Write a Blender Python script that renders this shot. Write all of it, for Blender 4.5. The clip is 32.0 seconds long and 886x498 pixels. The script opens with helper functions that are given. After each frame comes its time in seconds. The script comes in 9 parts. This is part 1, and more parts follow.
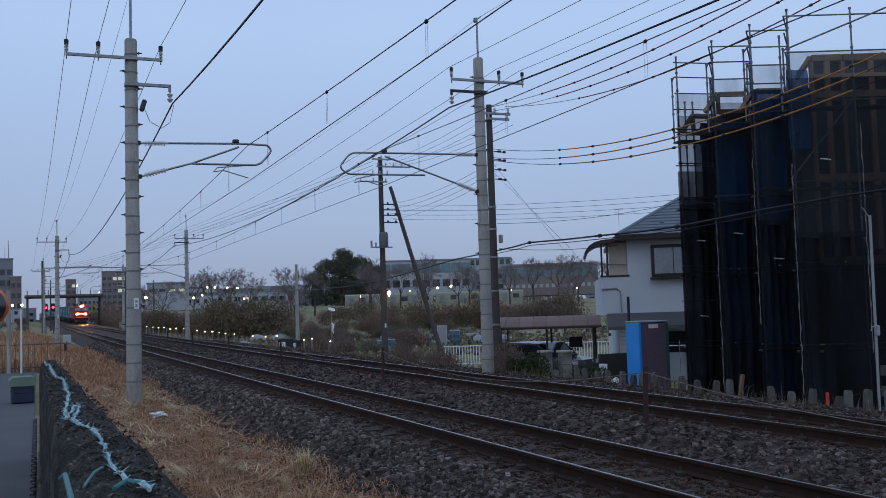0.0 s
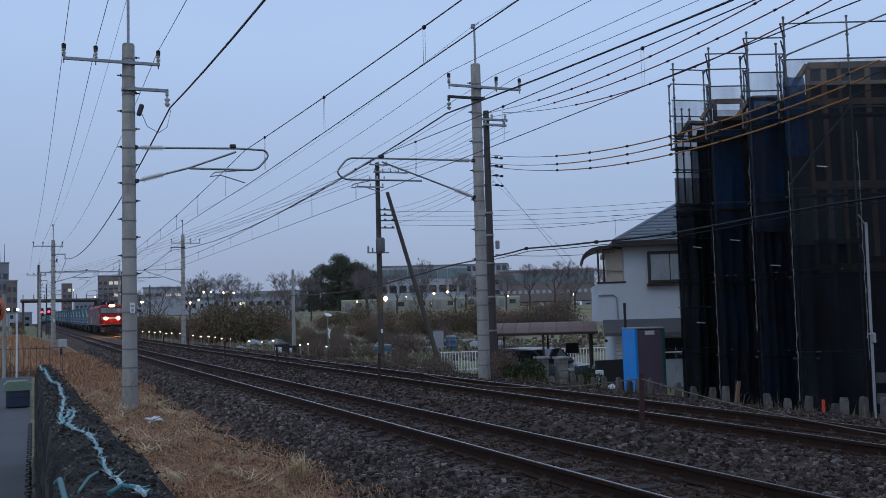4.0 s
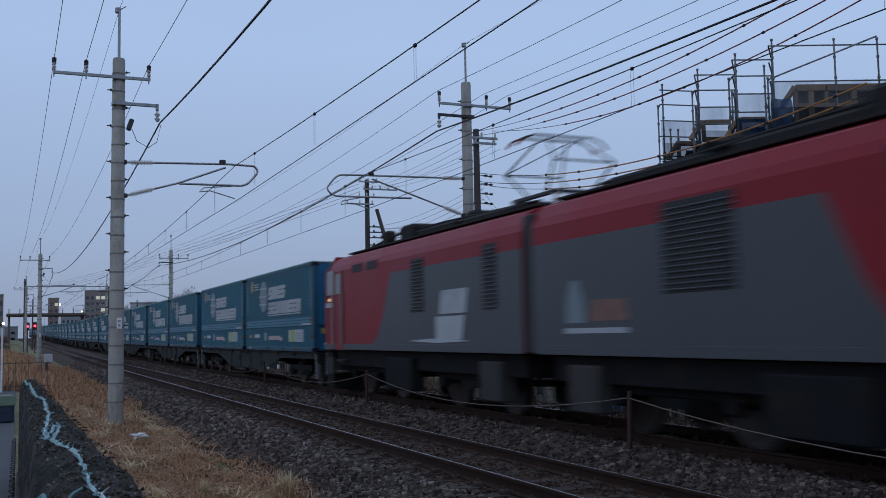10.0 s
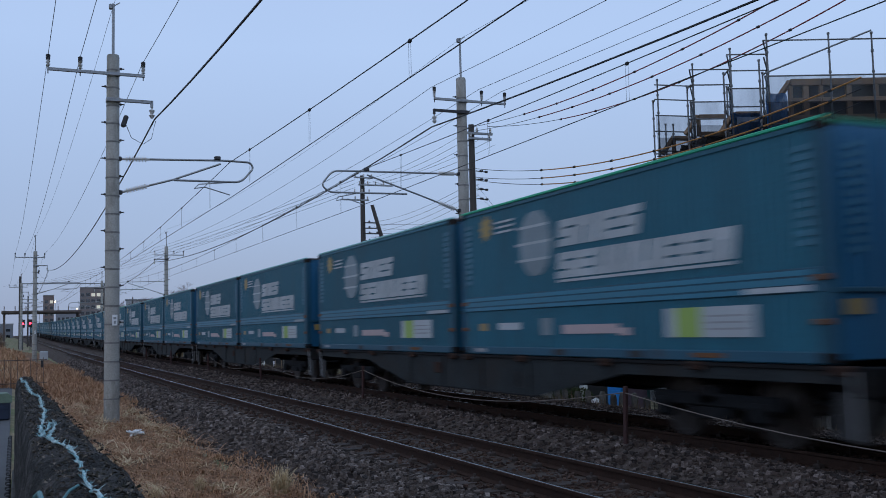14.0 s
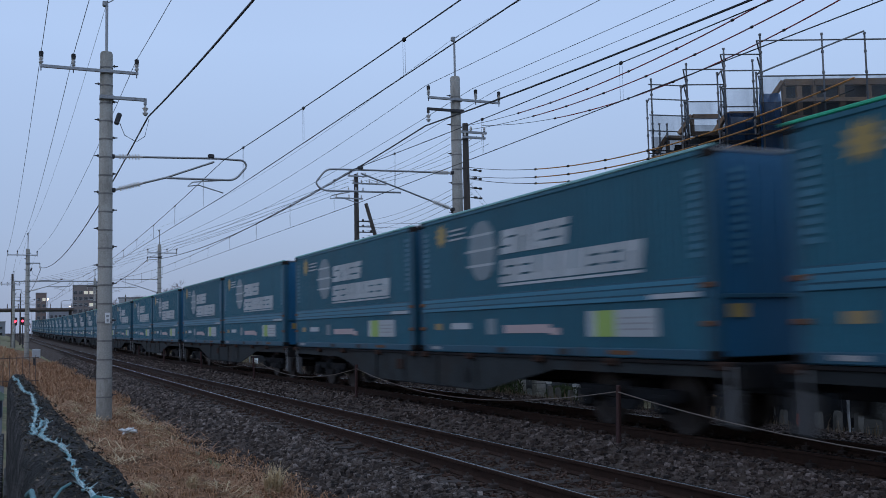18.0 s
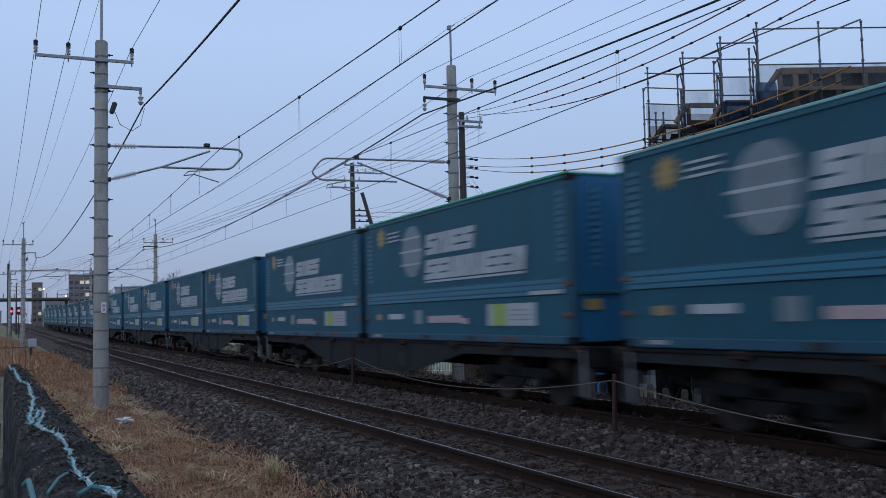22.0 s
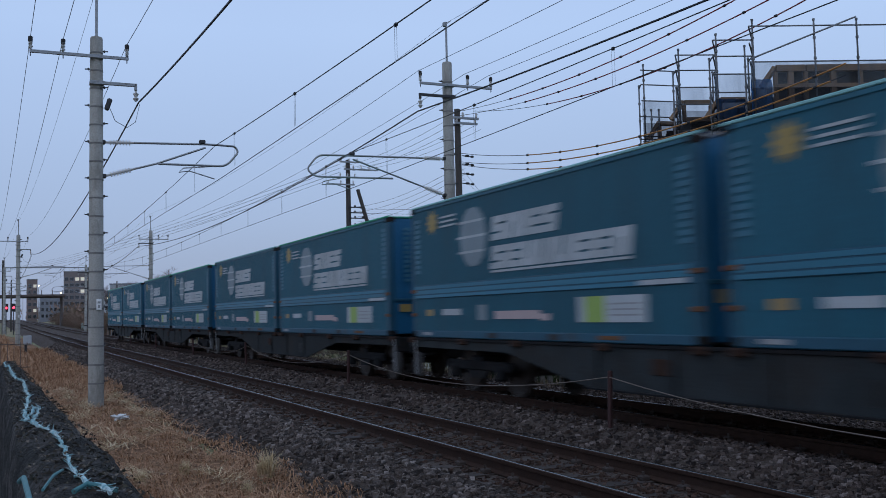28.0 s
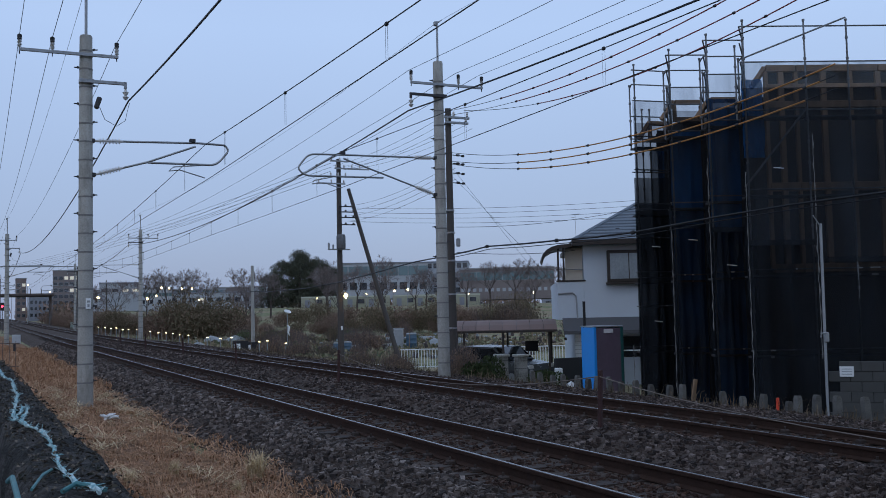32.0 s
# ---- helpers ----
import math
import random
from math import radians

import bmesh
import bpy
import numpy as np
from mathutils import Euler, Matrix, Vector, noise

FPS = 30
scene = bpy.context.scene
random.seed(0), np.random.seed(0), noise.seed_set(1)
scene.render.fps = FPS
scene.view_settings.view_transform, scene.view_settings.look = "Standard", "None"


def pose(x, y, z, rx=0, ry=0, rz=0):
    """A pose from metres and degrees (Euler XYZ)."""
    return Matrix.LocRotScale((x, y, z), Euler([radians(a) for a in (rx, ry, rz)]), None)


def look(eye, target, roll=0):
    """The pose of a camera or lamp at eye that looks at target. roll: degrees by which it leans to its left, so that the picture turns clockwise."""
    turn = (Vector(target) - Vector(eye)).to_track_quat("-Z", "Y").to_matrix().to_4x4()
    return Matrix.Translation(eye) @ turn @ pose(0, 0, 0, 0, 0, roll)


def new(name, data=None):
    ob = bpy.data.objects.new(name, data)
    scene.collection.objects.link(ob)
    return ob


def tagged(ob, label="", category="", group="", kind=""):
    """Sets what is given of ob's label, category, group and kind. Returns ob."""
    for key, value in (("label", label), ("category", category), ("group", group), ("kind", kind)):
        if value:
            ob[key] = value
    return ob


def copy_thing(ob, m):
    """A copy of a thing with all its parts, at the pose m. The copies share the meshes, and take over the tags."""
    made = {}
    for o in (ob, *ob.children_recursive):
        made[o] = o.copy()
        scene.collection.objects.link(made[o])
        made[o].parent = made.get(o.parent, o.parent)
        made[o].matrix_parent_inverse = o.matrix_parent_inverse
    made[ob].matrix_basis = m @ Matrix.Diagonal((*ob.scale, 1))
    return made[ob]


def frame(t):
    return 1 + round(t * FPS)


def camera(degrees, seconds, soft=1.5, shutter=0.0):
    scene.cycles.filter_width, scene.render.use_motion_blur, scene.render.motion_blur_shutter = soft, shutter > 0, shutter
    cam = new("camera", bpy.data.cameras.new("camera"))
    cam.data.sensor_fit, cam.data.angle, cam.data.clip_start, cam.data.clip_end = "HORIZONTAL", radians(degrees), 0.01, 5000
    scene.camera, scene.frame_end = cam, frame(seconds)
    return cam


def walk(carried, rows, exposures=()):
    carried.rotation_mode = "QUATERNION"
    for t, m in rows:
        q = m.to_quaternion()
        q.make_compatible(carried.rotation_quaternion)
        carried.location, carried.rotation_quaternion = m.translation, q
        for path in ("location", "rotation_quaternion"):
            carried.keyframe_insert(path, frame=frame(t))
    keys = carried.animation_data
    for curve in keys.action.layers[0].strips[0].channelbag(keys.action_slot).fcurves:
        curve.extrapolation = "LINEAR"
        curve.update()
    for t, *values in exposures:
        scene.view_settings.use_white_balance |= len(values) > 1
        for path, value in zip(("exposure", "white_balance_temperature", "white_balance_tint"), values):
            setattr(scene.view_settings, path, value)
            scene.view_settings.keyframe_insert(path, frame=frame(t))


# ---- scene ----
EYE = (0.0, 0.0, 1.532)
cam = camera(48.64, 32.0, 0.9, 0.5)
# seconds, turn to the right of the track, tilt up, lean
TURNS = [
    (0, 22.51, 3.63, -1.77),
    (0.5, 22.56, 3.68, -1.78),
    (1, 22.60, 3.68, -1.74),
    (1.5, 22.63, 3.75, -1.67),
    (2, 22.65, 3.79, -1.63),
    (2.5, 22.65, 3.77, -1.57),
    (3, 22.68, 3.82, -1.57),
    (3.5, 22.69, 3.90, -1.59),
    (5.5, 22.82, 4.11, -1.36),
    (6, 22.84, 4.21, -1.38),
    (6.5, 22.86, 4.33, -1.34),
    (7, 22.87, 4.42, -1.36),
    (7.5, 22.90, 4.45, -1.29),
    (8, 22.99, 4.51, -1.23),
    (8.5, 23.13, 4.66, -1.17),
    (9, 23.23, 4.84, -1.15),
    (9.5, 23.29, 4.94, -1.15),
    (10, 23.38, 4.97, -1.10),
    (10.5, 23.46, 4.95, -1.13),
    (11, 23.56, 4.99, -1.11),
    (11.5, 23.61, 5.02, -1.06),
    (12, 23.63, 5.08, -1.06),
    (12.5, 23.62, 4.93, -1.12),
    (13, 23.63, 4.81, -1.17),
    (13.5, 23.63, 4.78, -1.23),
    (14, 23.63, 4.71, -1.34),
    (14.5, 23.66, 4.61, -1.35),
    (16.5, 23.85, 4.65, -1.26),
    (17, 23.89, 4.68, -1.31),
    (17.5, 23.93, 4.67, -1.30),
    (18, 24.00, 4.63, -1.20),
    (18.5, 24.03, 4.59, -1.20),
    (19, 24.06, 4.51, -1.19),
    (19.5, 24.07, 4.37, -1.27),
    (20, 24.10, 4.33, -1.28),
    (20.5, 24.15, 4.24, -1.30),
    (21, 24.15, 4.12, -1.33),
    (21.5, 24.16, 4.03, -1.34),
    (22, 24.20, 3.99, -1.28),
    (22.5, 24.25, 4.02, -1.25),
    (23, 24.27, 4.05, -1.26),
    (23.5, 24.30, 4.03, -1.29),
    (24, 24.33, 3.95, -1.26),
    (24.5, 24.32, 3.90, -1.29),
    (25, 24.34, 3.83, -1.30),
    (25.5, 24.35, 3.76, -1.33),
    (27.5, 24.43, 3.82, -1.27),
    (28, 24.45, 3.80, -1.28),
    (28.5, 24.47, 3.81, -1.30),
    (29, 24.54, 3.86, -1.27),
    (29.5, 24.68, 3.90, -1.20),
    (30, 24.81, 3.83, -1.17),
    (30.5, 24.87, 3.81, -1.17),
    (31, 24.92, 3.83, -1.15),
    (31.5, 24.96, 3.82, -1.20),
    (32, 25.00, 3.75, -1.25),
]


def sight(turn, tilt, lean):
    a, b = radians(turn), radians(tilt)
    aim = (EYE[0] + math.sin(a) * math.cos(b), EYE[1] + math.cos(a) * math.cos(b), EYE[2] + math.sin(b))
    return look(EYE, aim, lean)


walk(cam, [(t, sight(a, b, c)) for t, a, b, c in TURNS],
     exposures=[(0, 0.12), (6, 0.07), (9, 0.1), (10, -0.03), (11, 0.14), (12, 0.15), (14, 0.16), (25, 0.16), (32, 0.18)])

# ---- light: an overcast evening sky after sunset ----
world = bpy.data.worlds.new("dusk_sky")
scene.world = world
world.use_nodes = True
wn, wl = world.node_tree.nodes, world.node_tree.links
wn.clear()
w_out, w_bg = wn.new("ShaderNodeOutputWorld"), wn.new("ShaderNodeBackground")
w_sky = wn.new("ShaderNodeTexSky")
w_sky.sky_type, w_sky.sun_disc = "NISHITA", False
w_sky.sun_elevation, w_sky.sun_rotation = radians(4), radians(250)
w_co, w_sep, w_ramp = wn.new("ShaderNodeTexCoord"), wn.new("ShaderNodeSeparateXYZ"), wn.new("ShaderNodeValToRGB")
w_noise, w_mix, w_cl = wn.new("ShaderNodeTexNoise"), wn.new("ShaderNodeMixRGB"), wn.new("ShaderNodeMixRGB")
w_noise.inputs["Scale"].default_value, w_noise.inputs["Detail"].default_value = 1.6, 4
wl.new(w_co.outputs["Generated"], w_sep.inputs[0])
wl.new(w_co.outputs["Generated"], w_noise.inputs["Vector"])
wl.new(w_sep.outputs["Z"], w_ramp.inputs["Fac"])
el = w_ramp.color_ramp.elements
el[0].position, el[0].color = 0.0, (0.245, 0.308, 0.455, 1)
el[1].position, el[1].color = 0.85, (0.30, 0.40, 0.60, 1)
mid = el.new(0.10)
mid.color = (0.306, 0.405, 0.615, 1)
mid = el.new(0.28)
mid.color = (0.382, 0.517, 0.785, 1)
mid = el.new(0.42)
mid.color = (0.374, 0.498, 0.765, 1)
w_mix.inputs["Fac"].default_value = 0.015
wl.new(w_ramp.outputs["Color"], w_mix.inputs["Color1"])
wl.new(w_sky.outputs["Color"], w_mix.inputs["Color2"])
w_cl.blend_type, w_cl.inputs["Fac"].default_value = "SOFT_LIGHT", 0.12
wl.new(w_mix.outputs["Color"], w_cl.inputs["Color1"])
wl.new(w_noise.outputs["Fac"], w_cl.inputs["Color2"])
wl.new(w_cl.outputs["Color"], w_bg.inputs["Color"])
w_bg.inputs["Strength"].default_value = 1.0
wl.new(w_bg.outputs["Background"], w_out.inputs["Surface"])

sun_data = bpy.data.lights.new("sun", "SUN")
sun_data.energy, sun_data.angle, sun_data.color = 0.25, radians(40), (0.95, 0.97, 1.0)
sun = new("sun", sun_data)
sun.matrix_world = look((0, 0, 50), (20, 35, 0))


# ---- small builders ----
class Geo:
    """Collects the faces of one mesh."""

    def __init__(self):
        self.v, self.f = [], []

    def add(self, verts, faces):
        n = len(self.v)
        self.v.extend(tuple(p) for p in verts)
        self.f.extend(tuple(i + n for i in f) for f in faces)
        return self

    def box(self, c, s, b=0.0, m=None):
        h = [x / 2 for x in s]
        b = min(b, min(h) * 0.9)
        vs, fs = [], []
        if b <= 0:
            for sx in (-1, 1):
                for sy in (-1, 1):
                    for sz in (-1, 1):
                        vs.append(Vector((sx * h[0], sy * h[1], sz * h[2])))
            fs = [(0, 1, 3, 2), (4, 6, 7, 5), (0, 4, 5, 1), (2, 3, 7, 6), (0, 2, 6, 4), (1, 5, 7, 3)]
        else:
            ids = {}
            for sx in (-1, 1):
                for sy in (-1, 1):
                    for sz in (-1, 1):
                        for a in range(3):
                            p = [sx * h[0], sy * h[1], sz * h[2]]
                            for o in range(3):
                                if o != a:
                                    p[o] -= math.copysign(b, p[o])
                            ids[sx, sy, sz, a] = len(vs)
                            vs.append(Vector(p))
            for a in range(3):
                u, w = (a + 1) % 3, (a + 2) % 3
                for s0 in (-1, 1):
                    quad = []
                    for su, sw in ((-1, -1), (1, -1), (1, 1), (-1, 1)):
                        k = [0, 0, 0]
                        k[a], k[u], k[w] = s0, su, sw
                        quad.append(ids[k[0], k[1], k[2], a])
                    fs.append(tuple(quad if s0 > 0 else quad[::-1]))
                for su in (-1, 1):
                    for sw in (-1, 1):
                        e = []
                        for sa in (-1, 1):
                            k = [0, 0, 0]
                            k[a], k[u], k[w] = sa, su, sw
                            e.append((ids[k[0], k[1], k[2], u], ids[k[0], k[1], k[2], w]))
                        q = (e[0][0], e[0][1], e[1][1], e[1][0])
                        fs.append(q if su * sw < 0 else q[::-1])
            for sx in (-1, 1):
                for sy in (-1, 1):
                    for sz in (-1, 1):
                        t = (ids[sx, sy, sz, 0], ids[sx, sy, sz, 1], ids[sx, sy, sz, 2])
                        fs.append(t if sx * sy * sz > 0 else t[::-1])
        c = Vector(c)
        vs = [(m @ p if m else p) + c for p in vs]
        return self.add(vs, fs)

    def span(self, x0, x1, y0, y1, z0, z1, b=0.0):
        return self.box(((x0 + x1) / 2, (y0 + y1) / 2, (z0 + z1) / 2), (abs(x1 - x0), abs(y1 - y0), abs(z1 - z0)), b)

    def cyl(self, p0, p1, r0, r1=None, n=8, caps=True):
        p0, p1 = Vector(p0), Vector(p1)
        r1 = r0 if r1 is None else r1
        d = (p1 - p0).normalized() if (p1 - p0).length > 1e-9 else Vector((0, 0, 1))
        a = d.cross(Vector((0, 0, 1)) if abs(d.z) < 0.9 else Vector((1, 0, 0))).normalized()
        b = d.cross(a)
        vs = []
        for p, r in ((p0, r0), (p1, r1)):
            for i in range(n):
                t = 2 * math.pi * i / n
                vs.append(p + a * (r * math.cos(t)) + b * (r * math.sin(t)))
        fs = [(i, (i + 1) % n, n + (i + 1) % n, n + i) for i in range(n)]
        if caps:
            fs += [tuple(range(n - 1, -1, -1)), tuple(range(n, 2 * n))]
        return self.add(vs, fs)

    def tube(self, pts, r, n=6):
        pts = [Vector(p) for p in pts]
        vs, fs = [], []
        for i, p in enumerate(pts):
            d = (pts[min(i + 1, len(pts) - 1)] - pts[max(i - 1, 0)]).normalized()
            a = d.cross(Vector((0, 0, 1)) if abs(d.z) < 0.92 else Vector((1, 0, 0))).normalized()
            b = d.cross(a)
            rr = r[i] if isinstance(r, (list, tuple)) else r
            for k in range(n):
                t = 2 * math.pi * k / n
                vs.append(p + a * (rr * math.cos(t)) + b * (rr * math.sin(t)))
        for i in range(len(pts) - 1):
            for k in range(n):
                fs.append((i * n + k, i * n + (k + 1) % n, (i + 1) * n + (k + 1) % n, (i + 1) * n + k))
        fs += [tuple(range(n - 1, -1, -1)), tuple(range((len(pts) - 1) * n, len(pts) * n))]
        return self.add(vs, fs)

    def prism(self, prof, a0, a1, axis="y"):
        """A closed outline carried from a0 to a1 along an axis: (x, z) along y, (y, z) along x, (x, y) along z."""
        put = {"y": lambda p, a: (p[0], a, p[1]), "x": lambda p, a: (a, p[0], p[1]), "z": lambda p, a: (p[0], p[1], a)}[axis]
        n = len(prof)
        vs = [put(p, a0) for p in prof] + [put(p, a1) for p in prof]
        fs = [(i, (i + 1) % n, n + (i + 1) % n, n + i) for i in range(n)]
        fs += [tuple(range(n - 1, -1, -1)), tuple(range(n, 2 * n))]
        return self.add(vs, fs)

    def lathe(self, prof, c=(0, 0, 0), n=12, axis="z"):
        """An outline of (radius, height) turned round an axis."""
        vs, fs = [], []
        for r, h in prof:
            for i in range(n):
                t = 2 * math.pi * i / n
                q = (r * math.cos(t), r * math.sin(t), h)
                q = {"z": q, "x": (q[2], q[0], q[1]), "y": (q[0], q[2], q[1])}[axis]
                vs.append((q[0] + c[0], q[1] + c[1], q[2] + c[2]))
        for j in range(len(prof) - 1):
            for i in range(n):
                fs.append((j * n + i, j * n + (i + 1) % n, (j + 1) * n + (i + 1) % n, (j + 1) * n + i))
        fs += [tuple(range(n - 1, -1, -1)), tuple(range((len(prof) - 1) * n, len(prof) * n))]
        return self.add(vs, fs)

    def mesh(self, name, mat, smooth=False):
        me = bpy.data.meshes.new(name)
        me.from_pydata(self.v, [], self.f)
        bm = bmesh.new()
        bm.from_mesh(me)
        bmesh.ops.recalc_face_normals(bm, faces=bm.faces)
        bm.to_mesh(me)
        bm.free()
        if smooth:
            me.shade_smooth()
            if len(me.polygons) < 60000:
                me.set_sharp_from_angle(angle=radians(38))
        me.materials.append(mat)
        return me


def part(name, geo, material, parent=None, label="", smooth=False, at=None):
    """Links one mesh under a thing or a part (or as a thing of its own)."""
    me = geo if isinstance(geo, bpy.types.Mesh) else geo.mesh(name, material, smooth)
    ob = new(name, me)
    if parent:
        ob.parent = parent
    if at is not None:
        ob.matrix_basis = at if isinstance(at, Matrix) else Matrix.Translation(at)
    return tagged(ob, label)


def thing(name, label, category, group="", at=None, kind=""):
    ob = new(name)
    ob.empty_display_size = 0.2
    if at is not None:
        ob.matrix_basis = at if isinstance(at, Matrix) else Matrix.Translation(at)
    return tagged(ob, label, category, group, kind)


# ---- materials ----
def paint(name, color, rough=0.6, metal=0.0, vary=0.18, scale=6.0, fine=60.0, bump=0.15, stain=0.0, dirt=(0.06, 0.05, 0.045), random=0.0,
          depth=0.01, spec=0.4, streak=1.0, coords="Object"):
    """A surface with grain and wear at two scales; stain: how much of it is dirty; random: how far pieces differ."""
    m = bpy.data.materials.new(name)
    m.use_nodes = True
    n, l = m.node_tree.nodes, m.node_tree.links
    bsdf = n["Principled BSDF"]
    co, mp = n.new("ShaderNodeTexCoord"), n.new("ShaderNodeMapping")
    mp.inputs["Scale"].default_value = (1, 1, streak)
    l.new(co.outputs[coords], mp.inputs["Vector"])
    big, small = n.new("ShaderNodeTexNoise"), n.new("ShaderNodeTexNoise")
    big.inputs["Scale"].default_value, big.inputs["Detail"].default_value = scale, 5
    small.inputs["Scale"].default_value, small.inputs["Detail"].default_value = fine, 3
    l.new(mp.outputs[0], big.inputs["Vector"])
    l.new(co.outputs[coords], small.inputs["Vector"])
    add = n.new("ShaderNodeMath")
    add.operation = "ADD"
    l.new(big.outputs["Fac"], add.inputs[0])
    l.new(small.outputs["Fac"], add.inputs[1])
    rng = n.new("ShaderNodeMapRange")
    rng.inputs["From Min"].default_value, rng.inputs["From Max"].default_value = 0.65, 1.35
    rng.inputs["To Min"].default_value, rng.inputs["To Max"].default_value = 1 - vary, 1 + vary
    l.new(add.outputs[0], rng.inputs["Value"])
    val = rng.outputs[0]
    if random:
        info, r2, mul = n.new("ShaderNodeObjectInfo"), n.new("ShaderNodeMapRange"), n.new("ShaderNodeMath")
        r2.inputs["To Min"].default_value, r2.inputs["To Max"].default_value = 1 - random, 1 + random
        l.new(info.outputs["Random"], r2.inputs["Value"])
        mul.operation = "MULTIPLY"
        l.new(val, mul.inputs[0])
        l.new(r2.outputs[0], mul.inputs[1])
        val = mul.outputs[0]
    hsv = n.new("ShaderNodeHueSaturation")
    hsv.inputs["Color"].default_value = (*color, 1)
    l.new(val, hsv.inputs["Value"])
    out = hsv.outputs[0]
    if stain:
        sn, sr, mx = n.new("ShaderNodeTexNoise"), n.new("ShaderNodeMapRange"), n.new("ShaderNodeMixRGB")
        sn.inputs["Scale"].default_value, sn.inputs["Detail"].default_value = scale * 0.6, 8
        sn.inputs["Roughness"].default_value = 0.7
        l.new(mp.outputs[0], sn.inputs["Vector"])
        sr.inputs["From Min"].default_value, sr.inputs["From Max"].default_value = 0.62 - 0.3 * stain, 0.78 - 0.2 * stain
        sr.inputs["To Max"].default_value = 0.85
        l.new(sn.outputs["Fac"], sr.inputs["Value"])
        l.new(sr.outputs[0], mx.inputs["Fac"])
        l.new(out, mx.inputs["Color1"])
        mx.inputs["Color2"].default_value = (*dirt, 1)
        out = mx.outputs[0]
    l.new(out, bsdf.inputs["Base Color"])
    rr = n.new("ShaderNodeMapRange")
    rr.inputs["To Min"].default_value, rr.inputs["To Max"].default_value = max(0.03, rough - 0.12), min(1, rough + 0.12)
    l.new(big.outputs["Fac"], rr.inputs["Value"])
    l.new(rr.outputs[0], bsdf.inputs["Roughness"])
    bsdf.inputs["Metallic"].default_value = metal
    bsdf.inputs["Specular IOR Level"].default_value = spec
    if bump:
        bp = n.new("ShaderNodeBump")
        bp.inputs["Strength"].default_value, bp.inputs["Distance"].default_value = bump, depth
        l.new(add.outputs[0], bp.inputs["Height"])
        l.new(bp.outputs[0], bsdf.inputs["Normal"])
    return m


def lamp_glow(name, color, power):
    m = bpy.data.materials.new(name)
    m.use_nodes = True
    b = m.node_tree.nodes["Principled BSDF"]
    b.inputs["Base Color"].default_value = (*color, 1)
    b.inputs["Emission Color"].default_value = (*color, 1)
    b.inputs["Emission Strength"].default_value = power
    return m


def glassy(name, color=(0.02, 0.025, 0.03), rough=0.06, alpha=1.0):
    m = bpy.data.materials.new(name)
    m.use_nodes = True
    b = m.node_tree.nodes["Principled BSDF"]
    b.inputs["Base Color"].default_value = (*color, 1)
    b.inputs["Roughness"].default_value = rough
    b.inputs["Specular IOR Level"].default_value = 0.9
    b.inputs["Alpha"].default_value = alpha
    return m


def netting(name, color, alpha, cell=90.0):
    """Woven sheet: small holes and seams let what lies behind show through."""
    m = bpy.data.materials.new(name)
    m.use_nodes = True
    n, l = m.node_tree.nodes, m.node_tree.links
    b = n["Principled BSDF"]
    co, nz, rg, mp = n.new("ShaderNodeTexCoord"), n.new("ShaderNodeTexNoise"), n.new("ShaderNodeMapRange"), n.new("ShaderNodeMapping")
    mp.inputs["Scale"].default_value = (1, 1, 0.25)
    l.new(co.outputs["Object"], mp.inputs["Vector"])
    l.new(mp.outputs[0], nz.inputs["Vector"])
    nz.inputs["Scale"].default_value, nz.inputs["Detail"].default_value = 2.2, 6
    rg.inputs["To Min"].default_value, rg.inputs["To Max"].default_value = alpha - 0.18, min(1, alpha + 0.14)
    rg.inputs["From Min"].default_value, rg.inputs["From Max"].default_value = 0.3, 0.7
    l.new(nz.outputs["Fac"], rg.inputs["Value"])
    l.new(rg.outputs[0], b.inputs["Alpha"])
    hs = n.new("ShaderNodeHueSaturation")
    hs.inputs["Color"].default_value = (*color, 1)
    r2 = n.new("ShaderNodeMapRange")
    r2.inputs["To Min"].default_value, r2.inputs["To Max"].default_value = 0.5, 1.6
    l.new(nz.outputs["Fac"], r2.inputs["Value"])
    l.new(r2.outputs[0], hs.inputs["Value"])
    l.new(hs.outputs[0], b.inputs["Base Color"])
    b.inputs["Roughness"].default_value = 0.85
    b.inputs["Specular IOR Level"].default_value = 0.06
    wv, bp = n.new("ShaderNodeTexNoise"), n.new("ShaderNodeBump")
    wv.inputs["Scale"].default_value = cell
    l.new(co.outputs["Object"], wv.inputs["Vector"])
    bp.inputs["Strength"].default_value, bp.inputs["Distance"].default_value = 0.2, 0.01
    l.new(wv.outputs["Fac"], bp.inputs["Height"])
    l.new(bp.outputs[0], b.inputs["Normal"])
    return m


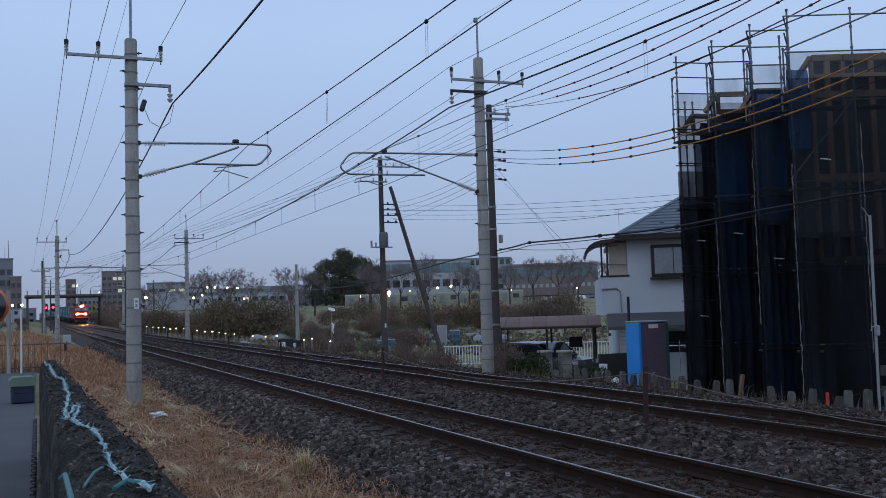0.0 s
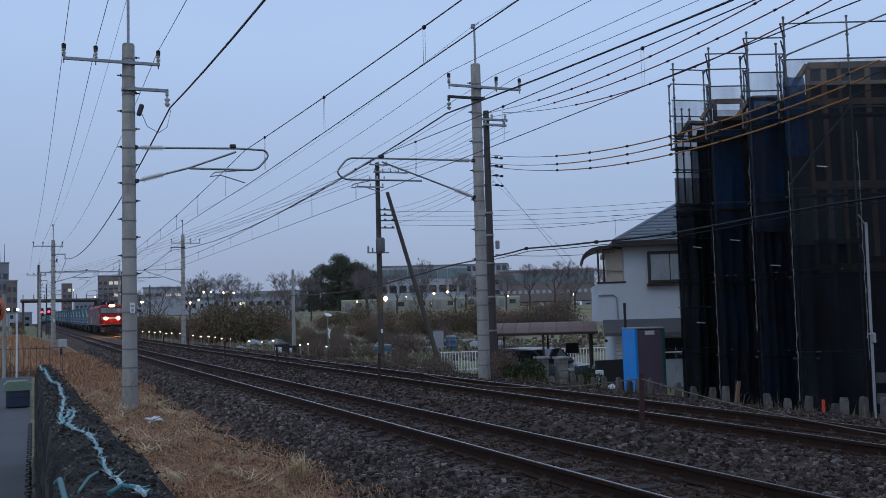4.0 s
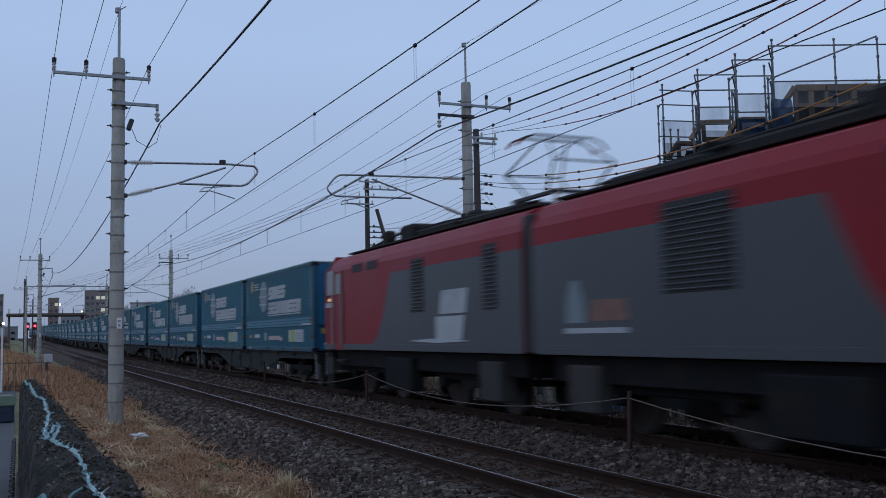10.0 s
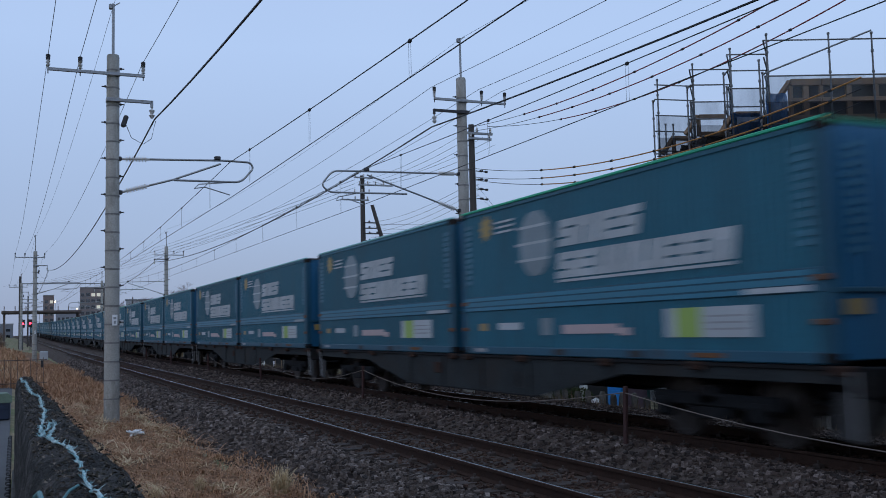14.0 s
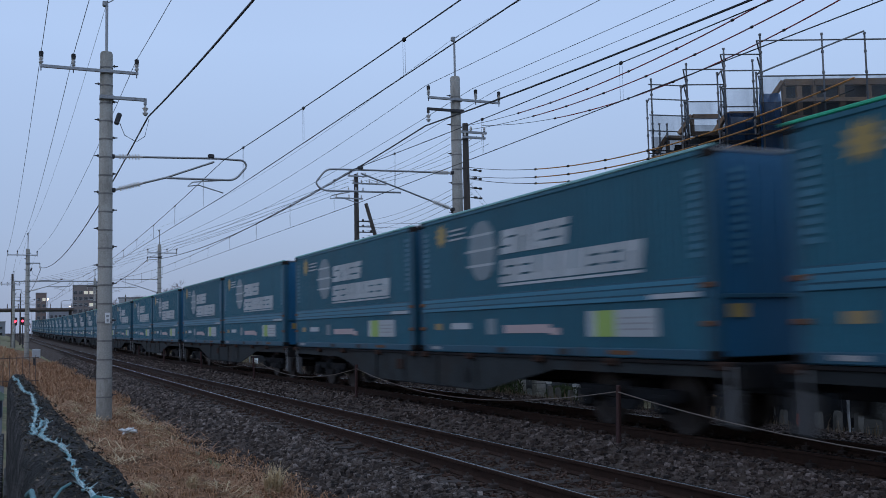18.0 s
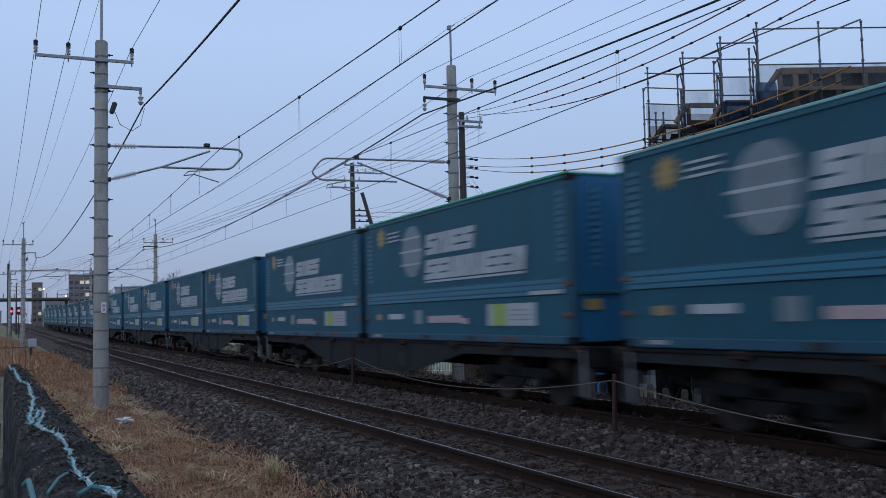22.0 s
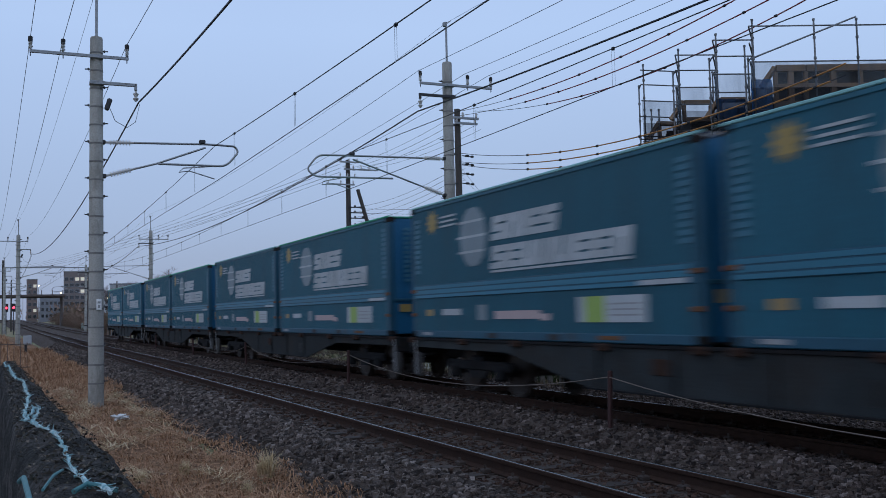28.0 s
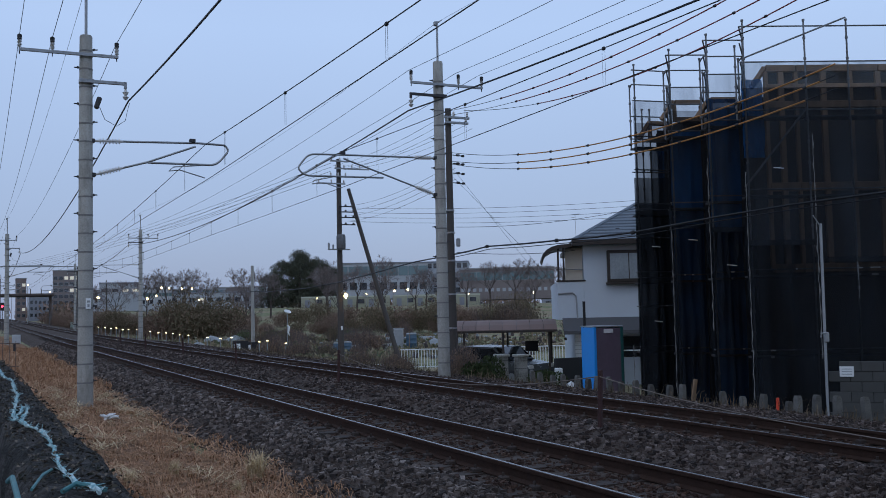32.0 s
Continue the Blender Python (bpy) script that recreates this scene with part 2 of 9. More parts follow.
def patches(name, colors, scale, fine, rough=0.95, bump=0.6, depth=0.03, island=False):
    """Ground-like cover: several colours in patches, with fine grain over them."""
    m = bpy.data.materials.new(name)
    m.use_nodes = True
    n, l = m.node_tree.nodes, m.node_tree.links
    b = n["Principled BSDF"]
    co, nz, fz, rp = n.new("ShaderNodeTexCoord"), n.new("ShaderNodeTexNoise"), n.new("ShaderNodeTexNoise"), n.new("ShaderNodeValToRGB")
    nz.inputs["Scale"].default_value, nz.inputs["Detail"].default_value, nz.inputs["Roughness"].default_value = scale, 8, 0.65
    fz.inputs["Scale"].default_value, fz.inputs["Detail"].default_value = fine, 4
    for q in (nz, fz):
        l.new(co.outputs["Object"], q.inputs["Vector"])
    src = nz.outputs["Fac"]
    if island:
        src = n.new("ShaderNodeNewGeometry").outputs["Random Per Island"]
    e = rp.color_ramp.elements
    lo, hi = (0.0, 1.0) if island else (0.32, 0.68)
    e[0].position, e[0].color = lo, (*colors[0], 1)
    e[1].position, e[1].color = hi, (*colors[-1], 1)
    for i, c in enumerate(colors[1:-1]):
        k = e.new(lo + (hi - lo) * (i + 1) / (len(colors) - 1))
        k.color = (*c, 1)
    l.new(src, rp.inputs["Fac"])
    hs, rg = n.new("ShaderNodeHueSaturation"), n.new("ShaderNodeMapRange")
    rg.inputs["From Min"].default_value, rg.inputs["From Max"].default_value = 0.3, 0.7
    rg.inputs["To Min"].default_value, rg.inputs["To Max"].default_value = 0.7, 1.3
    l.new(fz.outputs["Fac"], rg.inputs["Value"])
    l.new(rg.outputs[0], hs.inputs["Value"])
    l.new(rp.outputs["Color"], hs.inputs["Color"])
    l.new(hs.outputs[0], b.inputs["Base Color"])
    b.inputs["Roughness"].default_value = rough
    b.inputs["Specular IOR Level"].default_value = 0.2
    if bump:
        bp = n.new("ShaderNodeBump")
        bp.inputs["Strength"].default_value, bp.inputs["Distance"].default_value = bump, depth
        l.new(fz.outputs["Fac"], bp.inputs["Height"])
        l.new(bp.outputs[0], b.inputs["Normal"])
    return m


M_CONCRETE = paint("pole_concrete", (0.36, 0.35, 0.32), 0.88, vary=0.26, scale=2.2, fine=34, bump=0.35, stain=0.42, dirt=(0.15, 0.135, 0.11), streak=0.35)
M_CONC_OLD = paint("weathered_concrete", (0.25, 0.24, 0.22), 0.9, vary=0.3, scale=5, fine=50, bump=0.4, stain=0.5, dirt=(0.07, 0.065, 0.05), random=0.25)
M_STEEL = paint("galvanised_steel", (0.30, 0.31, 0.32), 0.45, 0.7, vary=0.2, scale=8, fine=90, bump=0.1, stain=0.2, dirt=(0.12, 0.10, 0.09))
M_DARKSTEEL = paint("dark_steel", (0.055, 0.055, 0.06), 0.6, 0.4, vary=0.3, scale=9, fine=90, bump=0.15, stain=0.2, dirt=(0.09, 0.06, 0.045))
M_RUST = paint("rusty_steel", (0.045, 0.025, 0.018), 0.85, 0.0, spec=0.12, vary=0.35, scale=10, fine=120, bump=0.4, stain=0.3, dirt=(0.04, 0.025, 0.02))
M_RAILTOP = paint("polished_rail_head", (0.24, 0.23, 0.22), 0.26, 1.0, vary=0.1, scale=3, fine=40, bump=0.03)
M_SLEEPER = paint("sleeper_concrete", (0.052, 0.038, 0.031), 0.95, vary=0.3, scale=6, fine=60, bump=0.4, stain=0.4, dirt=(0.05, 0.035, 0.03), random=0.3)
M_BALLAST = patches("ballast_stone", [(0.0336, 0.025, 0.0207), (0.07, 0.05, 0.0391), (0.0924, 0.0713, 0.0598), (0.056, 0.0387, 0.0299)], 1.3, 28, bump=1.0, depth=0.05)
M_STONE = patches("ballast_pieces", [(0.0305, 0.0255, 0.0239), (0.0977, 0.0734, 0.0618), (0.2473, 0.2058, 0.1838), (0.0477, 0.0363, 0.0309), (0.1590, 0.1282, 0.1132), (0.0357, 0.0306, 0.0289), (0.0876, 0.0709, 0.0633)], 20, 60, bump=0.3, island=True)
M_STONE_MID = patches("brown_ballast_pieces", [(0.0238, 0.0180, 0.0158), (0.0731, 0.0503, 0.0406), (0.1924, 0.1527, 0.1360), (0.0378, 0.0265, 0.0224), (0.0974, 0.0718, 0.0623), (0.0275, 0.0223, 0.0207), (0.0518, 0.0386, 0.0341)], 20, 60, bump=0.3, island=True)
M_FINES = patches("rusty_ballast_pieces", [(0.0242, 0.0154, 0.0127), (0.0665, 0.0374, 0.0275), (0.1029, 0.0638, 0.0475), (0.0387, 0.0231, 0.0180), (0.0786, 0.0506, 0.0401)], 20, 60, bump=0.3, island=True)
M_WIRE = paint("black_wire", (0.015, 0.015, 0.0165), 0.55, 0.3, vary=0.2, scale=4, fine=30, bump=0)
M_COPPER = paint("weathered_copper_wire", (0.03, 0.0275, 0.025), 0.5, 0.6, vary=0.2, scale=4, fine=30, bump=0)
M_GROUND = patches("field_ground", [(0.1782, 0.1458, 0.094), (0.2916, 0.2268, 0.1458), (0.154, 0.1782, 0.0842), (0.3402, 0.2674, 0.1782)], 0.16, 3.0, bump=0.8, depth=0.1)
M_VERGE = patches("dry_verge", [(0.0847, 0.048, 0.029), (0.2904, 0.1547, 0.0774), (0.1331, 0.0726, 0.0407), (0.3388, 0.1867, 0.0968)], 1.2, 20, bump=0.9, depth=0.05)
M_STRAW = patches("dry_grass", [(0.2263, 0.1204, 0.0690), (0.4659, 0.2543, 0.1415), (0.3239, 0.1740, 0.0980), (0.5900, 0.3692, 0.2248), (0.2617, 0.1396, 0.0800), (0.5102, 0.2926, 0.1669)], 20, 60, bump=0.0, island=True)
M_RING = paint("dull_band_steel", (0.203, 0.1958, 0.1885), 0.8, 0.1, vary=0.25, scale=8, fine=60, bump=0.1)
M_GLASS = glassy("dark_glass")
M_WHITE = paint("white_paint", (0.75, 0.76, 0.76), 0.5, vary=0.08, scale=3, fine=40, bump=0.05, stain=0.1, dirt=(0.35, 0.34, 0.32))
M_GREYPAINT = paint("grey_paint", (0.30, 0.31, 0.32), 0.6, vary=0.12, scale=3, fine=40, bump=0.05, stain=0.15, dirt=(0.15, 0.14, 0.13))
M_BLACK = paint("black_plastic", (0.02, 0.02, 0.022), 0.6, vary=0.2, scale=6, fine=60, bump=0.05)
M_CERAMIC = paint("white_ceramic", (0.55, 0.54, 0.52), 0.3, vary=0.1, scale=9, fine=60, bump=0.02)
# ---- the line of the railway ----
NEAR_X, FAR_X = 5.39, 9.18
BEND, RISE = -5.6e-5, 5.4e-5


def line_x(y):
    y = max(y, 0)
    return BEND * y * y / 2 if y < 250 else BEND * (31250 + 250 * (y - 250))


def line_z(y):
    y = max(y, 0)
    return RISE * y * y / 2 if y < 250 else RISE * (31250 + 250 * 150 * (1 - math.exp(-(y - 250) / 150)))


def on_line(x, y, z=0.0):
    """The pose of a thing that runs on the track whose middle is at x, at y along it."""
    e = 0.5
    turn = -math.degrees(math.atan((line_x(y + e) - line_x(y - e)) / (2 * e)))
    tip = math.degrees(math.atan((line_z(y + e) - line_z(y - e)) / (2 * e)))
    return pose(x + line_x(y), y, z + line_z(y), tip, 0, turn)


def stations(a, b, first, grow=1.04):
    out, s = [a], first
    while out[-1] + s < b:
        out.append(out[-1] + s)
        s *= grow
    return out + [b]


# ---- ground: one sheet to the horizon ----
def lerp_table(x, table):
    for (a, u), (b, v) in zip(table, table[1:]):
        if x <= b:
            return u + (v - u) * max(0, (x - a)) / (b - a)
    return table[-1][1]


CUT = [(-4000, 0.0), (-30, -0.02), (-4.6, -0.03), (-0.2, -0.03), (0.1, -0.1), (0.5, -0.2), (1.3, -0.45), (2.0, -0.6), (3.4, -0.68), (6, -0.56), (11, -0.56),
       (12.6, -0.44), (13.6, -0.5), (14.8, -1.0), (16, -1.2), (24, -1.22), (60, -1.2), (4000, -1.2)]


def ground_z(x, y):
    z = lerp_table(x - line_x(y), CUT) + line_z(y)
    if x > 20:
        d = math.hypot(x, y)
        z += 3.4 * min(1, max(0, (d - 130) / 75)) ** 1.5 * min(1, (x - 20) / 25)
    if 1.0 < x < 3.3 or x > 15:
        z += 0.05 * noise.noise((x * 0.7, y * 0.5, 0)) * (1 if x < 15 else 2.4)
    return z


g = Geo()
gx = [-4000, -1500, -600, -250, -100, -45, -20, -10, -4.6, -2, -0.2, 0.1, 0.5, 0.9, 1.4, 1.9, 2.4, 2.9, 3.4, 6, 9, 11, 12, 12.6, 13.1, 13.6, 14.2, 14.8, 15.4, 16, 17, 18.5, 20,
      22, 24.5, 27, 30, 34, 38, 43, 48, 54, 60, 68, 77, 88, 100, 120, 150, 190, 250, 350, 600, 1200, 4000]
gy = [-300, -120, -50, -20, -8] + stations(0, 4000, 0.7, 1.045)
for y in gy:
    for x in gx:
        g.v.append((x, y, ground_z(x, y)))
nx = len(gx)
g.f = [(j * nx + i, j * nx + i + 1, (j + 1) * nx + i + 1, (j + 1) * nx + i) for j in range(len(gy) - 1) for i in range(nx - 1)]
ground = part("ground", g, M_GROUND, smooth=True)
tagged(ground, "flat winter field of dry grass and bare soil", "ground", kind="structure")

# dry verge between the low wall and the ballast
g = Geo()
vx = [0.36 + 2.75 * i / 16 for i in range(17)]
vy = stations(1.0, 130, 0.35, 1.025)
for y in vy:
    for x in vx:
        xx = x + line_x(y)
        g.v.append((xx, y, ground_z(xx, y) + 0.05 + 0.09 * noise.noise((xx * 1.1, y * 0.8, 3)) + 0.03 * noise.noise((xx * 4, y * 4, 1))))
n_ = len(vx)
g.f = [(j * n_ + i, j * n_ + i + 1, (j + 1) * n_ + i + 1, (j + 1) * n_ + i) for j in range(len(vy) - 1) for i in range(n_ - 1)]
verge = part("verge", g, M_VERGE, smooth=True)
tagged(verge, "strip of matted dry straw-coloured grass beside the line", "verge", kind="structure")


def verge_z(x, y):
    return ground_z(x, y) + 0.05 + 0.09 * noise.noise((x * 1.1, y * 0.8, 3))


# ballast bed under both tracks
BED = [(3.45, -0.64), (3.7, -0.5), (4.0, -0.33), (4.3, -0.19), (4.7, -0.16), (5.39, -0.163), (6.1, -0.16), (6.6, -0.12), (7.0, -0.04), (7.3, 0.0), (7.6, -0.04), (8.0, -0.11),
       (8.5, -0.16), (9.18, -0.163), (9.9, -0.16), (10.4, -0.19), (10.8, -0.25), (11.4, -0.33), (12.0, -0.37), (12.6, -0.39), (13.4, -0.44), (13.9, -0.52), (14.2, -0.68)]


def bed_z(x, y):
    return lerp_table(x - line_x(y), BED) + line_z(y) + 0.03 * noise.noise((x * 2.3, y * 2.3, 7))


g = Geo()
bx = [3.45 + (14.2 - 3.45) * i / 64 for i in range(65)]
by = [-30, -10, -4] + stations(0, 700, 0.25, 1.025)
for y in by:
    for x in bx:
        xx = x + line_x(y)
        g.v.append((xx, y, bed_z(xx, y)))
n_ = len(bx)
g.f = [(j * n_ + i, j * n_ + i + 1, (j + 1) * n_ + i + 1, (j + 1) * n_ + i) for j in range(len(by) - 1) for i in range(n_ - 1)]
bed = part("ballast_bed", g, M_BALLAST, smooth=True)
tagged(bed, "dark grey-brown crushed stone ballast bed", "ballast", kind="structure")

# loose stones
rs = random.Random(4)
CHUNK = [(-1, -1, -0.7), (1, -0.8, -0.8), (0.9, 1, -0.6), (-0.8, 0.9, -0.8), (-0.7, -0.9, 0.7), (0.8, -0.7, 0.8), (1, 0.7, 0.6), (-0.9, 0.8, 0.8)]
CHUNK_F = [(0, 3, 2, 1), (4, 5, 6, 7), (0, 1, 5, 4), (1, 2, 6, 5), (2, 3, 7, 6), (3, 0, 4, 7)]


def stone_mesh(name, count, y_far, y_pow, x0, x1, r0, r1, keep, material):
    """Loose stones strewn over the bed between x0 and x1, denser near the wall's end of the line."""
    verts, faces, n = [], [], 0
    while n < count:
        y = 5.5 + y_far * rs.random() ** y_pow
        u = rs.uniform(x0, x1)
        n += 1
        if min(abs(u - t) for t in (NEAR_X - 0.565, NEAR_X + 0.565, FAR_X - 0.565, FAR_X + 0.565)) < 0.105 or not keep(u, y):
            continue
        x = u + line_x(y)
        z = bed_z(x, y) + rs.uniform(-0.008, 0.014)
        r = rs.uniform(r0, r1) * (1 + y / 70)
        a = rs.uniform(0, 6.283)
        ca, sa, tip = math.cos(a) * r, math.sin(a) * r, rs.uniform(-0.5, 0.5)
        f, b = rs.uniform(0.55, 1.0), rs.uniform(0.5, 0.9)
        k = len(verts)
        for px, py, pz in CHUNK:
            px *= rs.uniform(0.6, 1.1)
            py *= f * rs.uniform(0.65, 1.1)
            verts.append((x + px * ca - py * sa, y + px * sa + py * ca, z + r * (pz * b + tip * px)))
        faces.extend((p + k, q + k, w + k, v + k) for p, q, w, v in CHUNK_F[1:])
    me_ = bpy.data.meshes.new(name)
    me_.from_pydata(verts, [], faces)
    me_.materials.append(material)
    return me_


def in_track(u):
    return min(abs(u - NEAR_X), abs(u - FAR_X))


st_ = new("ballast_stones", stone_mesh("ballast_stones", 32000, 75, 2.35, 3.3, 5.0, 0.019, 0.045, lambda u, y: in_track(u) > 0.95 and (u > 3.85 or rs.random() < 0.45), M_STONE))
tagged(st_, "loose crushed blue-grey ballast stones on the near slope", "ballast", kind="stuff")
st_ = new("ballast_stones", stone_mesh("ballast_stones", 58000, 75, 2.35, 6.0, 14.2, 0.016, 0.040, lambda u, y: in_track(u) > 0.95, M_STONE_MID))
tagged(st_, "loose crushed brown-grey ballast stones between and beyond the tracks", "ballast", kind="stuff")
st_ = new("ballast_fines", stone_mesh("ballast_fines", 36000, 70, 2.3, 4.35, 10.2, 0.012, 0.030, lambda u, y: in_track(u) <= 1.0, M_FINES))
tagged(st_, "rust-brown small ballast stones between the rails", "ballast", kind="stuff")

# ---- tracks ----
RAIL = [(-0.0635, -0.153), (0.0635, -0.153), (0.0635, -0.142), (0.010, -0.12), (0.008, -0.045), (0.0325, -0.035), (0.0325, -0.004), (0.024, 0.0), (-0.024, 0.0), (-0.0325, -0.004),
        (-0.0325, -0.035), (-0.008, -0.045), (-0.010, -0.12), (-0.0635, -0.142)]
ry = [-40, -20, -10] + stations(-4, 700, 1.5, 1.03)


def swept(prof, xc, ys, closed=True):
    geo, n = Geo(), len(prof)
    for y in ys:
        for px, pz in prof:
            geo.v.append((xc + px + line_x(y), y, pz + line_z(y)))
    for j in range(len(ys) - 1):
        for i in range(n if closed else n - 1):
            geo.f.append((j * n + i, j * n + (i + 1) % n, (j + 1) * n + (i + 1) % n, (j + 1) * n + i))
    return geo


sleeper = Geo()
sleeper.prism([(-0.13, -0.17), (0.13, -0.17), (0.11, 0.0), (-0.11, 0.0)], -1.0, 1.0, "x")
for s in (-0.565, 0.565):
    for d in (-0.1, 0.1):
        sleeper.box((s + d * 1.15, 0, 0.02), (0.09, 0.11, 0.055), 0.012)
        sleeper.cyl((s + d * 1.2, 0, 0.04), (s + d * 1.2, 0, 0.085), 0.014, n=6)
sleeper_me = sleeper.mesh("sleeper", M_SLEEPER)
for nm, xc, lab in (("railway_track", NEAR_X, "rusty-sided steel rails with polished heads on sleepers in ballast"), ("railway_track", FAR_X, "rusty steel rails in ballast on which the freight train runs")):
    tr = thing(nm, lab, "railway track", "parallel tracks", (0, 0, 0))
    for s in (-0.565, 0.565):
        part("rail", swept(RAIL, xc + s, ry), M_RUST, tr, "rust-brown steel rail")
        part("running_surface", swept([(-0.02, -0.004), (0.02, -0.004), (0.017, 0.0005), (0.011, 0.0026), (0.0055, 0.0036), (0.0, 0.004), (-0.0055, 0.0036), (-0.011, 0.0026), (-0.017, 0.0005)], xc + s, ry), M_RAILTOP, tr, "polished bright rail head", True)
    for i in range(150):
        y = 3.2 + 0.62 * i
        part("sleeper", sleeper_me, M_SLEEPER, tr, at=on_line(xc, y, -0.155) @ pose(0, 0, 0, 0, 0, random.uniform(-0.6, 0.6)))

# ---- wires ----
def sagging(a, b, sag, n=24):
    a, b = Vector(a), Vector(b)
    return [a.lerp(b, i / n) - Vector((0, 0, 4 * sag * (i / n) * (1 - i / n))) for i in range(n + 1)]


def wire(name, pts, r, label, material=None, group="overhead wires"):
    ob = part(name, Geo().tube(pts, r, 5), material or M_WIRE, smooth=True)
    return tagged(ob, label, "wire", group)


POLES_L = [(2.17, -32.0), (2.17, 25.2), (1.47, 86.5), (0.75, 143.0)]
POLES_R = [(12.5, -32.0), (12.5, 26.9), (11.8, 86.0), (11.2, 146.0)]


def chain(points, sag, n=20):
    out = []
    for a, b in zip(points, points[1:]):
        s = sagging(a, b, sag, n)
        out += s if not out else s[1:]
    return out


def lift(y):
    return line_z(y)


for nm, x, poles, zm, zc, phase in (("near", 5.08, POLES_L, 5.97, 5.12, 7.45), ("far", 9.18, POLES_R, 6.19, 5.2, 8.1)):
    sup = [(x + line_x(y) * 1.0, y, zm + lift(y)) for _, y in poles]
    mess = chain(sup, 0.54)
    wire("messenger_wire", mess, 0.010, "thin dark messenger wire above the contact wire", M_COPPER)
    con = [(x + line_x(y) + (0.12 if i % 2 else -0.12), y, zc + lift(y)) for i, (_, y) in enumerate(poles)]
    wire("contact_wire", con, 0.009, "taut dark contact wire over the track", M_COPPER)
    hung = thing("dropper_wires", "thin hanger loops between messenger and contact wire", "wire", "overhead wires", (0, 0, 0))
    y = phase
    while y < 130:
        for p, q in zip(mess, mess[1:]):
            if p.y <= y < q.y:
                zt = p.z + (q.z - p.z) * (y - p.y) / (q.y - p.y)
                d = Geo()
                d.cyl((x + line_x(y), y - 0.03, zt), (x + line_x(y), y - 0.03, zc + lift(y)), 0.0025, n=4)
                d.cyl((x + line_x(y), y + 0.05, zt), (x + line_x(y), y + 0.05, zc + lift(y)), 0.0025, n=4)
                d.box((x + line_x(y), y, zt), (0.05, 0.07, 0.06), 0.015)
                part("dropper", d, M_WIRE, hung)
        y += 5.15

wire("feeder_cable", chain([(x + 1.0, y, 6.97 + lift(y)) for x, y in POLES_L], 1.08), 0.021, "thick black feeder cable hung on bracket insulators")
for k, (dx, z) in enumerate(((-1.51, 8.37), (-0.78, 8.37), (0.7, 8.37))):
    wire("line_wire", chain([(x + dx, y, z + lift(y)) for x, y in POLES_L], 0.8), 0.0075, "thin power wire on ceramic insulators")
wire("ground_wire", chain([(x, y, 9.8 + lift(y)) for x, y in POLES_L], 0.8), 0.005, "thin earth wire along the pole tops")
wire("feeder_cable", chain([(x - 1.0, y, 7.64 + lift(y)) for x, y in POLES_R], 0.9), 0.023, "thick black feeder cable hung on bracket insulators")
for k, (dx, z) in enumerate(((-0.98, 8.87), (0.6, 8.91), (1.4, 8.91))):
    wire("line_wire", chain([(x + dx, y, z + lift(y)) for x, y in POLES_R], 0.75), 0.0075, "thin power wire on ceramic insulators")
wire("ground_wire", chain([(x, y, 10.45 + lift(y)) for x, y in POLES_R], 0.7), 0.005, "thin earth wire along the pole tops")


# ---- catenary poles ----
def insulator(z, h=0.25, r=0.055):
    prof = [(0.012, 0)]
    n = 5
    for i in range(n):
        prof += [(0.03, h * 0.12 + h * 0.7 * i / n), (r, h * 0.16 + h * 0.7 * i / n), (0.032, h * 0.2 + h * 0.7 * i / n)]
    prof += [(0.045, h * 0.84), (0.05, h * 0.9), (0.03, h)]
    return [(r_, z + h_) for r_, h_ in prof]


